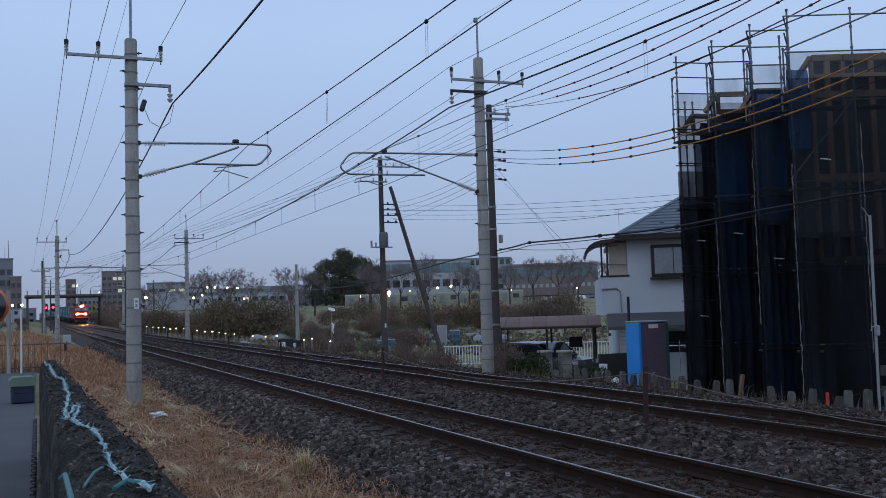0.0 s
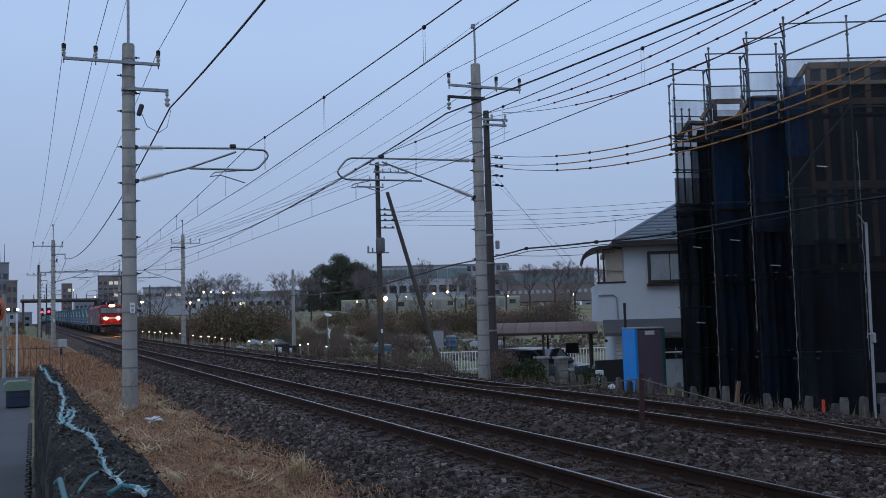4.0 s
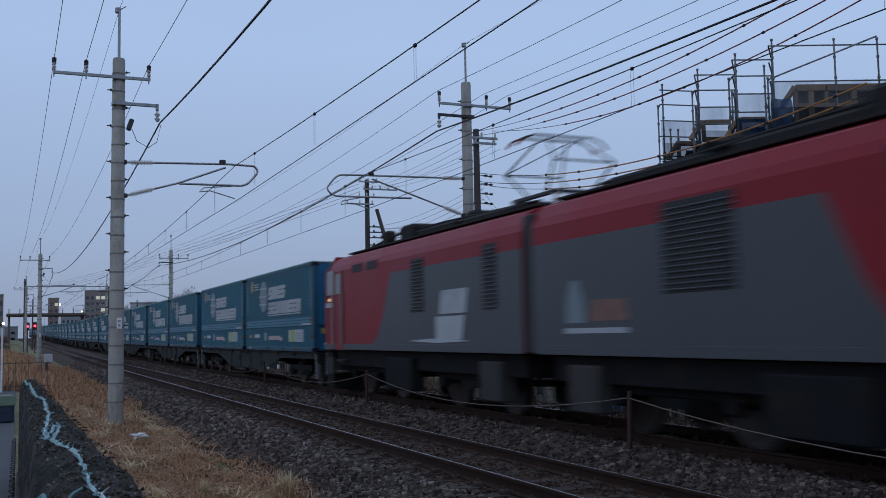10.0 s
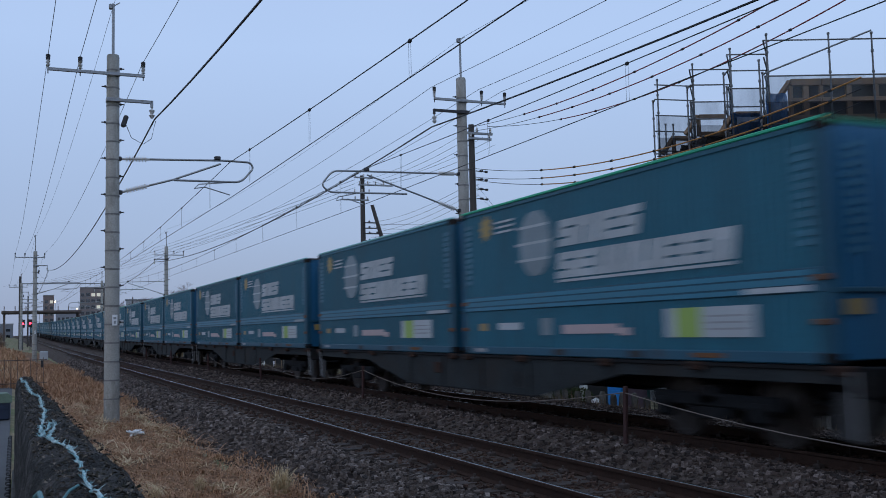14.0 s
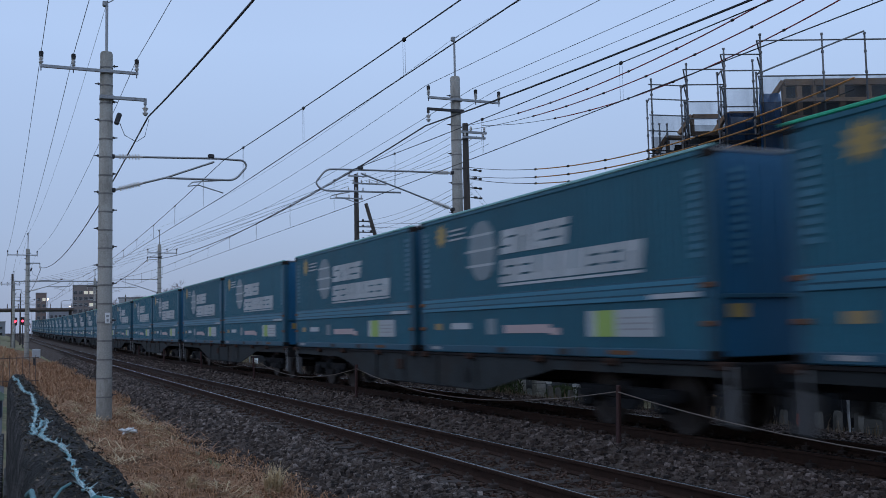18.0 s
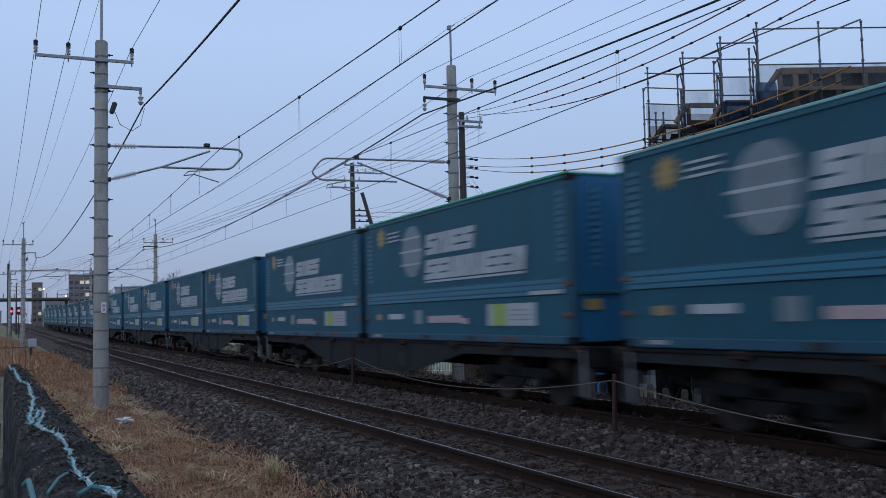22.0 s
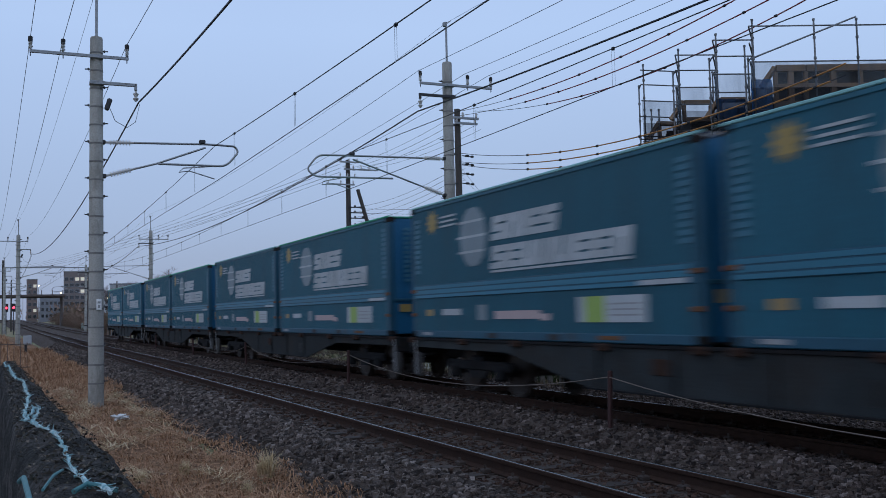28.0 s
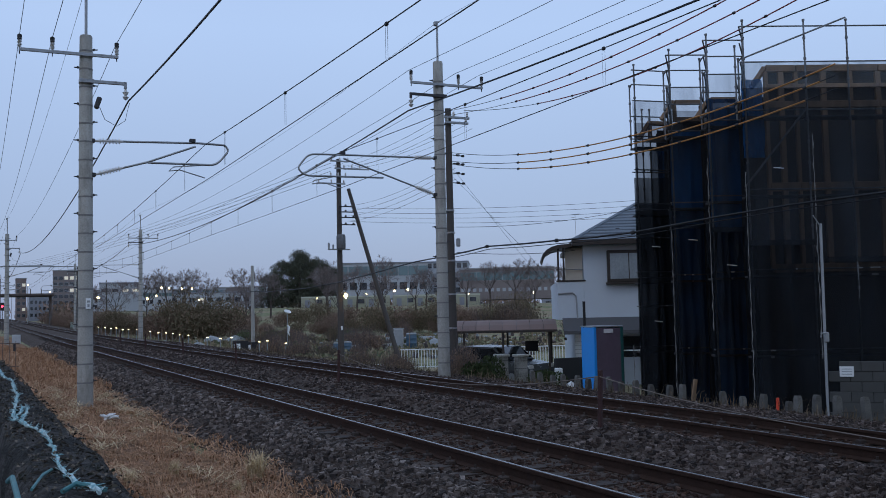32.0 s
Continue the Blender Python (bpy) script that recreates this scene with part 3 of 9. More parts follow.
def catenary_pole(side, base, top, x_arm, arm_pts, upper, strut, steady, extra_z, at, arm_z, br_x, br_z):
    """side: +1 when the arm reaches towards +x. Numbers are taken from the pole's foot at the origin, in its own x and z."""
    p = thing("catenary_pole", "tall grey concrete railway pole with cross-arms and a tubular bracket", "pole", "catenary poles", at)
    part("shaft", Geo().lathe([(0.185, base - 0.4), (0.185, base), (0.15, top - 0.04), (0.13, top), (0.02, top + 0.01)], n=20), M_CONCRETE, p, smooth=True)
    z = base + 0.45
    rb = random.Random(int(top * 100))
    band = Geo().lathe([(0.181, -0.02), (0.193, -0.018), (0.193, 0.018), (0.181, 0.02)], n=18).mesh("band", M_RING, True)
    bolt = Geo().cyl((0.15, 0, 0), (0.27, 0, 0), 0.016, n=6).box((0.185, 0, 0), (0.045, 0.045, 0.06), 0.01).mesh("step_bolt", M_DARKSTEEL)
    k = 0
    while z < top - 0.2:
        s = 1 - 0.19 * (z - base) / (top - base)
        part("band", band, M_RING, p, at=Matrix.Translation((0, 0, z)) @ Matrix.Diagonal((s, s, 1, 1)))
        part("step_bolt", bolt, M_DARKSTEEL, p, at=pose(0, 0, z + 0.05, 0, 0, 180 * (k % 2) - 12))
        z += 0.45
        k += 1
    part("top_pipe", Geo().cyl((0, 0, top - 0.2), (0, 0, extra_z), 0.035, n=8).cyl((-0.05, 0, extra_z - 0.1), (0.16, 0, extra_z + 0.05), 0.014, n=6).box((-0.06, 0, extra_z - 0.08), (0.09, 0.1, 0.14), 0.02),
         M_STEEL, p, "thin steel pipe on the top", True)
    part("cross_arm", Geo().span(x_arm[0], x_arm[1], -0.22, -0.16, arm_z - 0.04, arm_z + 0.035, 0.006).box((0, -0.1, arm_z), (0.3, 0.2, 0.1), 0.01), M_STEEL, p)
    for x in arm_pts:
        ins = part("insulator", Geo().lathe(insulator(arm_z + 0.03), (x, -0.19, 0), 12), M_CERAMIC, p, "white ceramic insulator", True)
        part("cap", Geo().lathe([(0.05, arm_z + 0.23), (0.055, arm_z + 0.34), (0.03, arm_z + 0.36)], (x, -0.19, 0), 10), M_BLACK, ins, "black insulator cap")
        part("pin", Geo().cyl((x, -0.19, arm_z - 0.12), (x, -0.19, arm_z + 0.05), 0.014, n=6), M_DARKSTEEL, ins)
    part("feeder_bracket", Geo().span(0, br_x, -0.24, -0.17, br_z - 0.05, br_z + 0.03, 0.008).span(br_x - 0.04, br_x + 0.03, -0.24, -0.17, br_z - 0.14, br_z + 0.03, 0.008)
         .box((0, -0.1, br_z), (0.34, 0.24, 0.1), 0.01), M_DARKSTEEL if side < 0 else M_STEEL, p)
    part("hanging_insulator", Geo().lathe([(0.012, br_z - 0.42), (0.04, br_z - 0.40), (0.075, br_z - 0.34), (0.03, br_z - 0.31), (0.075, br_z - 0.22), (0.03, br_z - 0.19), (0.012, br_z - 0.1)], (br_x, -0.2, 0), 12),
         M_CERAMIC, p, "grey disc insulator", True)

    def tube_part(nm, pts, r):
        part(nm, Geo().tube([(x, 0, z) for x, z in pts], r, 8), M_STEEL, p, smooth=True)

    tube_part("bracket_arm", upper, 0.028)
    tube_part("bracket_strut", strut, 0.026)
    tube_part("steady_arm", steady, 0.015)
    for (xa, za), (xb, zb) in ((upper[0], upper[1]), (strut[0], strut[1])):
        a, b = Vector((xa, 0, za)), Vector((xb, 0, zb))
        d = (b - a).normalized()
        rod = Geo()
        for i in range(7):
            c = a + d * (0.16 + 0.075 * i)
            rod.cyl(c, c + d * 0.025, 0.065, n=10)
        rod.cyl(a, a + d * 0.72, 0.03, n=8)
        part("rod_insulator", rod, M_CERAMIC, p, "ribbed grey rod insulator", True)
        part("bracket_clamp", Geo().box((xa * 0.55, 0, za), (abs(xa) * 0.9 + 0.1, 0.16, 0.1), 0.015), M_DARKSTEEL, p)
    part("messenger_clamp", Geo().box((upper[1][0], 0, upper[1][1] + 0.06), (0.16, 0.1, 0.1), 0.02), M_DARKSTEEL, p)
    return p


def bent(pts, r=0.18, n=5):
    """Rounds the inner corners of a line of points."""
    out = [pts[0]]
    for a, b, c in zip(pts, pts[1:], pts[2:]):
        a, b, c = Vector((*a, 0)), Vector((*b, 0)), Vector((*c, 0))
        u, v = (a - b), (c - b)
        k = min(r, u.length / 2.1, v.length / 2.1)
        p, q = b + u.normalized() * k, b + v.normalized() * k
        for i in range(n + 1):
            t = i / n
            w = p * (1 - t) ** 2 + b * 2 * t * (1 - t) + q * t * t
            out.append((w.x, w.y))
    return out + [pts[-1]]


pole_l = catenary_pole(1, -0.4, 8.55, (-1.53, 0.74), (-1.51, -0.78, 0.7),
                       bent([(0.16, 5.94), (2.75, 6.02), (3.42, 6.0), (3.5, 5.85), (3.18, 5.47), (1.47, 5.46)]), [(0.18, 5.10), (1.45, 5.47), (2.65, 5.93)],
                       [(2.9, 5.46), (2.1, 5.38), (1.98, 5.27), (2.25, 5.31), (2.88, 5.13)], 9.86, (2.17, 25.2, 0), 8.03, 0.91, 7.38)
pole_r = catenary_pole(-1, -0.4, 9.24, (-1.0, 1.43), (-0.98, 0.6, 1.4),
                       bent([(-0.16, 6.25), (-3.3, 6.2), (-4.15, 6.18), (-4.5, 5.75), (-4.25, 5.55), (-1.86, 5.58)]), [(-0.18, 5.13), (-1.7, 5.64), (-3.1, 6.1)],
                       [(-3.4, 5.55), (-4.0, 5.42), (-4.05, 5.32), (-3.7, 5.37), (-3.2, 5.22)], 10.5, (12.5, 26.9, 0), 8.49, -1.0, 8.14)
label = part("number_plate", Geo().box((0.05, -0.19, 1.95), (0.12, 0.012, 0.26), 0.004), M_WHITE, pole_l, "small white plate with dark bars")
part("plate_bars", Geo().box((0.05, -0.198, 2.0), (0.07, 0.006, 0.05)).box((0.05, -0.198, 1.9), (0.05, 0.006, 0.07)), M_GREYPAINT, label)
part("jumper_wire", Geo().tube([(0.3, -0.2, 6.75), (0.42, -0.2, 6.45), (0.7, -0.2, 6.3), (0.9, -0.2, 6.45), (1.0, -0.2, 6.9)], 0.008, 5), M_WIRE, pole_l)
part("clamp_block", Geo().box((0.26, -0.2, 6.85), (0.12, 0.14, 0.3), 0.03, Euler((0, 0.3, 0)).to_matrix()), M_DARKSTEEL, pole_l, "dark connector clamp")
for x, y in POLES_L[2:]:
    copy_thing(pole_l, Matrix.Translation((x, y, lift(y) - 0.05)))
for x, y in POLES_R[2:]:
    copy_thing(pole_r, Matrix.Translation((x, y, lift(y) - 0.25)))
# ---- the freight train ----
M_TEAL = paint("teal_container_paint", (0.012, 0.112, 0.166), 0.5, 0.0, vary=0.24, scale=1.6, fine=30, bump=0.06, stain=0.2, dirt=(0.025, 0.06, 0.075), random=0.16, streak=0.12)
M_TEAL_END = paint("blue_container_end", (0.012, 0.115, 0.23), 0.5, vary=0.15, scale=1.0, fine=30, bump=0.06, stain=0.15, dirt=(0.02, 0.04, 0.07), random=0.15, streak=0.3)
M_TEAL_DARK = paint("dark_teal_steel", (0.013, 0.078, 0.125), 0.55, vary=0.2, scale=2, fine=30, bump=0.06, stain=0.2, dirt=(0.05, 0.03, 0.02))
M_BAND = paint("pale_blue_band", (0.028, 0.168, 0.25), 0.45, vary=0.1, scale=2, fine=30, bump=0.02, random=0.1)
M_EDGE = paint("roof_edge_paint", (0.22, 0.46, 0.46), 0.5, vary=0.12, scale=2, fine=30, bump=0.02, random=0.2)
M_EDGE_GREEN = paint("green_roof_edge_paint", (0.02, 0.36, 0.20), 0.5, vary=0.12, scale=2, fine=30, bump=0.02, random=0.2)
M_EMBLEM = paint("dull_emblem", (0.20, 0.11, 0.085), 0.6, vary=0.3, scale=5, fine=30, bump=0.0, stain=0.3, dirt=(0.3, 0.24, 0.2))
M_GLOBE = paint("faded_round_mark", (0.19, 0.245, 0.275), 0.5, vary=0.15, scale=3, fine=30, bump=0.0, stain=0.2, dirt=(0.12, 0.18, 0.2), random=0.1)
M_LOGO = paint("white_marking", (0.40, 0.44, 0.46), 0.5, vary=0.12, scale=3, fine=30, bump=0.0, stain=0.15, dirt=(0.25, 0.29, 0.31), random=0.1)
M_COLUMN = paint("faded_lettering", (0.05, 0.165, 0.235), 0.5, vary=0.3, scale=3, fine=30, bump=0.0, stain=0.3, dirt=(0.03, 0.11, 0.17))
M_ORANGELOCK = paint("rusty_orange_lock", (0.15, 0.0638, 0.0225), 0.75, vary=0.3, scale=9, fine=60, bump=0.2, stain=0.3, dirt=(0.05, 0.03, 0.02))
M_YELLOW = paint("yellow_marking", (0.35, 0.25, 0.08), 0.5, vary=0.2, scale=4, fine=30, bump=0.0)
M_LIME = paint("lime_sticker", (0.30, 0.44, 0.10), 0.5, vary=0.1, scale=4, fine=30, bump=0.0)
M_PINKYEL = paint("faded_yellow_sticker", (0.30, 0.22, 0.10), 0.5, vary=0.15, scale=4, fine=30, bump=0.0)
M_PINK = paint("pinkish_sticker", (0.46, 0.36, 0.355), 0.5, vary=0.1, scale=4, fine=30, bump=0.0)
M_UNDER = paint("sooty_underframe", (0.013, 0.0137, 0.0151), 0.85, 0.0, spec=0.15, vary=0.3, scale=3, fine=40, bump=0.2, stain=0.35, dirt=(0.032, 0.023, 0.018))
M_SILL = paint("dusty_blue_grey_sill", (0.027, 0.032, 0.034), 0.85, 0.0, spec=0.2, vary=0.55, scale=2.2, fine=30, bump=0.15, stain=0.4, dirt=(0.03, 0.024, 0.02), random=0.25)
M_WHEEL = paint("wheel_steel", (0.06, 0.05, 0.045), 0.6, 0.5, vary=0.3, scale=8, fine=60, bump=0.2, stain=0.3, dirt=(0.06, 0.04, 0.03))
M_RED = paint("locomotive_red", (0.25, 0.013, 0.022), 0.45, 0.0, spec=0.22, vary=0.12, scale=0.9, fine=30, bump=0.03, stain=0.12, dirt=(0.12, 0.03, 0.03), streak=0.4)
M_LGREY = paint("locomotive_grey", (0.066, 0.074, 0.082), 0.45, vary=0.12, scale=0.9, fine=30, bump=0.03, stain=0.12, dirt=(0.05, 0.05, 0.05), streak=0.4)
M_ROOFGEAR = paint("sooty_roof_gear", (0.022, 0.021, 0.021), 0.8, spec=0.2, vary=0.3, scale=3, fine=40, bump=0.2, stain=0.3, dirt=(0.04, 0.03, 0.022))
M_SKIRT = paint("skirt_grey", (0.047, 0.0462, 0.0462), 0.75, spec=0.2, vary=0.2, scale=2, fine=30, bump=0.08, stain=0.35, dirt=(0.07, 0.055, 0.045))
M_TAILGLASS = glassy("red_tail_glass", (0.12, 0.015, 0.012), 0.15)
# paleness of the reflected sky is put into the glass colour
M_SCREEN = glassy("sky_toned_windscreen", (0.15, 0.155, 0.16), 0.12)
M_HEAD = lamp_glow("headlamp_glow", (1.0, 0.46, 0.10), 1000)
M_SMALLLAMP = lamp_glow("side_lamp_glow", (1.0, 0.6, 0.3), 0.7)
M_WINDOW = glassy("cab_glass", (0.05, 0.055, 0.06), 0.08)

CL, CW, CZ0, CZ1 = 9.3, 2.49, 1.06, 3.74


def bogie(parent, y, r, gauge=1.067, wheelbase=1.9, lab="", frame_z=0.5):
    b = part("bogie", Geo().span(-1.0, -0.88, y - wheelbase / 2 - 0.35, y + wheelbase / 2 + 0.35, frame_z - 0.06, frame_z + 0.12, 0.03)
             .span(0.88, 1.0, y - wheelbase / 2 - 0.35, y + wheelbase / 2 + 0.35, frame_z - 0.06, frame_z + 0.12, 0.03)
             .span(-1.0, 1.0, y - 0.22, y + 0.22, frame_z - 0.05, frame_z + 0.22, 0.03)
             .prism([(y - 0.45, frame_z - 0.06), (y + 0.45, frame_z - 0.06), (y + 0.28, frame_z - 0.2), (y - 0.28, frame_z - 0.2)], -0.99, -0.89, "x"), M_UNDER, parent, lab)
    for dy in (-wheelbase / 2, wheelbase / 2):
        part("axle", Geo().cyl((-0.95, y + dy, r), (0.95, y + dy, r), 0.07, n=8), M_WHEEL, b)
        for sx in (-0.97, 0.97):
            part("axle_box", Geo().box((sx, y + dy, r), (0.2, 0.28, 0.26), 0.04), M_UNDER, b)
        for s in (-1, 1):
            w = [(0.1, -0.06), (r - 0.09, -0.035), (r - 0.06, -0.06), (r, -0.06), (r, 0.04), (r + 0.028, 0.045), (r + 0.028, 0.07), (r - 0.07, 0.07), (r - 0.1, 0.02), (0.1, 0.05)]
            part("wheel", Geo().lathe([(q, -s * h) for q, h in w], (s * gauge / 2 + s * 0.04, y + dy, r), 22, "x"), M_WHEEL, b, smooth=True)
    return b


def build_container(green):
    c = thing("freight_container", "teal-blue freight container with white logo shapes and " + ("green" if green else "pale") + " roof edge",
              "container", "containers on the wagons", (0, 0, 0))
    h = CL / 2
    # ribbed side walls: shallow upright folds
    for s in (-1, 1):
        g = Geo()
        x0, d, n = s * (CW / 2 - 0.036), s * 0.026, 62
        prof = []
        for i in range(n):
            a = -h + 0.12 + (CL - 0.24) * i / n
            w = (CL - 0.24) / n
            prof += [(x0, a), (x0, a + w * 0.45), (x0 + d, a + w * 0.55), (x0 + d, a + w * 0.95)]
        zs = (CZ0 + 0.14, 2.06)
        for za, zb in ((CZ0 + 0.14, 1.84), (2.12, CZ1 - 0.1)):
            m = len(g.v)
            for x, y in prof:
                g.v += [(x, y, za), (x, y, zb)]
            g.f += [(m + 2 * i, m + 2 * i + 2, m + 2 * i + 3, m + 2 * i + 1) for i in range(len(prof) - 1)]
        part("side_wall", g, M_TEAL, c)
        part("waist_rail", Geo().span(s * (CW / 2 - 0.05), s * (CW / 2 - 0.004), -h + 0.1, h - 0.1, 1.84, 2.12, 0.012), M_TEAL_DARK, c)
        for z, t in ((2.065, 0.06), (1.975, 0.075), (1.885, 0.055)) if s < 0 else ():
            part("waist_stripe", Geo().span(s * (CW / 2 - 0.004), s * (CW / 2 + 0.003), -h + 0.25, h - 0.12, z - t / 2, z + t / 2), M_BAND, c, "pale blue stripe")
        part("top_rail", Geo().span(s * (CW / 2 - 0.08), s * CW / 2, -h, h, CZ1 - 0.1, CZ1 - 0.03, 0.01), M_TEAL, c)
        part("roof_edge", Geo().span(s * (CW / 2 - 0.07), s * (CW / 2 + 0.012), -h - 0.01, h + 0.01, CZ1 - 0.032, CZ1 + 0.012, 0.01), M_EDGE_GREEN if green else M_EDGE, c,
             "bright green roof edge" if green else "pale teal roof edge")
        part("bottom_rail", Geo().span(s * (CW / 2 - 0.1), s * CW / 2, -h, h, CZ0, CZ0 + 0.14, 0.015), M_TEAL_DARK, c)
        for e in (-1, 1):
            part("corner_post", Geo().span(s * (CW / 2 - 0.14), s * CW / 2, e * (h - 0.16), e * h, CZ0, CZ1 - 0.02, 0.02), M_TEAL_DARK, c)
            for z in (CZ0 + 0.07, CZ1 - 0.08):
                part("corner_casting", Geo().box((s * (CW / 2 - 0.08), e * (h - 0.09), z), (0.18, 0.19, 0.13), 0.02), M_UNDER, c)
        if s > 0:
            continue
        # markings, along the side that shows, from the tail end
        xs = s * (CW / 2 - 0.028) + s * 0.02

        def mark(nm, a, b, z0, z1, mm, lab="", lean=0.0):
            ya, yb = s * -1 * (h - a * CL), s * -1 * (h - b * CL)
            g_ = Geo().prism([(ya, z0), (yb, z0), (yb + (ya - yb) * lean, z1), (ya + (ya - yb) * lean, z1)], xs - s * 0.012, xs + s * 0.004, "x")
            part(nm, g_, mm, c, lab)

        yc, zc = s * -1 * (h - 0.115 * CL), 3.36
        pts = []
        for i in range(20):
            r = 0.27 if i % 2 == 0 else 0.17
            pts.append((yc + r * math.cos(i * math.pi / 10), zc + r * math.sin(i * math.pi / 10) * 0.95))
        part("sun_mark", Geo().prism(pts, xs - s * 0.012, xs + s * 0.004, "x"), M_YELLOW, c, "yellow sun-shaped mark")
        g_ = Geo()
        for z in (3.42, 3.33, 3.24):
            g_.span(xs - 0.004, xs + 0.012, h - 0.155 * CL, h - 0.23 * CL, z - 0.018, z + 0.018)
        part("stripe_mark", g_, M_LOGO, c, "three thin white stripes")
        yc, zc, rr = s * -1 * (h - 0.312 * CL), 2.93, 0.56
        cuts = [0.54, 0.30, 0.285, 0.02, 0.005, -0.26, -0.275, -0.54]
        for z1, z0 in zip(cuts[::2], cuts[1::2]):
            ring = []
            for i in range(7):
                z = z0 + (z1 - z0) * i / 6
                ring.append((yc + math.sqrt(max(rr * rr - z * z, 0)) * 0.95, zc + z))
            for i in range(6, -1, -1):
                z = z0 + (z1 - z0) * i / 6
                ring.append((yc - math.sqrt(max(rr * rr - z * z, 0)) * 0.95, zc + z))
            part("globe_mark", Geo().prism(ring, xs - s * 0.012, xs + s * 0.004, "x"), M_GLOBE, c, "grey-white slice of a round mark")
        for z in (0.292, 0.012, -0.268):
            w_ = math.sqrt(rr * rr - z * z) * 0.95
            part("globe_line", Geo().prism([(yc - w_, zc + z - 0.022), (yc + w_ + 0.12, zc + z - 0.022), (yc + w_ + 0.16, zc + z + 0.022), (yc - w_, zc + z + 0.022)], xs - s * 0.01, xs + s * 0.006, "x"), M_LOGO, c, "white speed line across the round mark")
        g_ = Geo()

        def bar(a, b, z0, z1):
            g_.span(xs - 0.004, xs + 0.012, h - a * CL, h - b * CL, z0, z1)

        def glyph(a, b, z0, z1, style):
            """A solid slanting mark with narrow slits."""
            a, b = 0.385 + (a - 0.36) * 0.945, 0.385 + (b - 0.36) * 0.945
            w, t = (b - a), (z1 - z0)
            ya, yb = h - a * CL, h - b * CL
            yr, yl = h - (a + w * 0.62) * CL, h - (a + w * 0.38) * CL
            p, q, r, u = z0 + t * 0.27, z0 + t * 0.36, z0 + t * 0.64, z0 + t * 0.73
            ym, yn = h - (a + w * 0.44) * CL, h - (a + w * 0.56) * CL
            if style == 0:
                out = [(ya, z0), (yb, z0), (yb, p), (yl, p), (yl, q), (yb, q), (yb, r), (yl, r), (yl, u), (yb, u), (yb, z1), (ya, z1)]
            elif style == 1:
                out = [(ya, z0), (yb, z0), (yb, r), (yl, r), (yl, u), (yb, u), (yb, z1), (ya, z1), (ya, q), (yr, q), (yr, p), (ya, p)]
            elif style == 2:
                out = [(ya, z0), (yb, z0), (yb, z1), (yn, z1), (yn, p), (ym, p), (ym, z1), (ya, z1)]
            else:
                out = [(ya, z0), (ym, z0), (ym, r), (yn, r), (yn, z0), (yb, z0), (yb, z1), (ya, z1)]
            sl = 0.2
            part("logo_block", Geo().prism([(y - sl * (z - z0), z) for y, z in out], xs - s * 0.012, xs + s * 0.004, "x"), M_LOGO, c, "white logo block")

        for i, (a, b) in enumerate(((0.365, 0.424), (0.427, 0.48), (0.483, 0.502), (0.505, 0.56), (0.563, 0.62))):
            glyph(a, b, 2.80, 3.22, (1, 3, 2, 0, 1)[i])
        for i, (a, b) in enumerate(((0.36, 0.422), (0.425, 0.482), (0.485, 0.54), (0.543, 0.582), (0.585, 0.602), (0.605, 0.662), (0.665, 0.722), (0.725, 0.782), (0.785, 0.84))):
            glyph(a, b, 2.30, 2.70, (1, 0, 2, 2, 3, 2, 0, 0, 3)[i])
        mark("logo_underline", 0.39, 0.84, 2.235, 2.275, M_LOGO)
        mark("yellow_sticker", 0.075, 0.112, 1.49, 1.62, M_PINKYEL)
        mark("white_sticker", 0.16, 0.25, 1.5, 1.62, M_LOGO)
        mark("white_sticker", 0.325, 0.365, 1.40, 1.68, M_GLOBE)
        mark("long_sticker", 0.40, 0.57, 1.42, 1.56, M_PINK, "pale pinkish sticker")
        mark("round_sticker", 0.57, 0.60, 1.39, 1.5, M_PINK)
        mark("white_margin", 0.69, 0.712, 1.36, 1.74, M_LOGO, "white margin of a sticker")
        mark("lime_panel", 0.713, 0.765, 1.36, 1.74, M_LIME, "lime-green half of a sticker")
        mark("text_panel", 0.767, 0.875, 1.36, 1.74, M_LOGO, "white half of a sticker")
        g_ = Geo()
        for z in (1.45, 1.53, 1.61):
            g_.span(xs - 0.006, xs + 0.012, h - 0.78 * CL, h - 0.862 * CL, z, z + 0.025)
        part("text_block", g_, M_GREYPAINT, c)
        part("white_plate", Geo().span(s * (CW / 2 - 0.002), s * (CW / 2 + 0.008), h - 0.86 * CL, h - 0.97 * CL, 1.86, 1.925), M_LOGO, c, "long white plate under the stripes")
        for a, b in ((0.955, 0.978), (0.022, 0.045)):
            g_ = Geo()
            for i in range(11):
                bar(a, b, 2.36 + 0.105 * i, 2.425 + 0.105 * i)
            part("letter_column", g_, M_COLUMN, c, "faded upright column of lettering bars")
        for e in (-1, 1):
            for z in (1.52, 2.0):
                part("door_lock", Geo().box((s * (CW / 2 + 0.006), e * (h - 0.1), z), (0.03, 0.24, 0.07), 0.012), M_ORANGELOCK, c, "rusty orange lock on the corner post")
        for y, w_ in ((-1.05, 0.36), (1.05, 0.36)):
            part("fork_pocket", Geo().box((s * (CW / 2 + 0.001), y, CZ0 + 0.07), (0.012, w_, 0.09), 0.004), M_BLACK, c, "dark fork pocket")
        for y, w_, m_ in ((-2.6, 0.6, M_ORANGELOCK), (3.9, 0.45, M_GREYPAINT)):
            part("sill_plate", Geo().box((s * (CW / 2 + 0.001), y, CZ0 + 0.075), (0.012, w_, 0.06), 0.004), m_, c, "worn plate on the bottom rail")
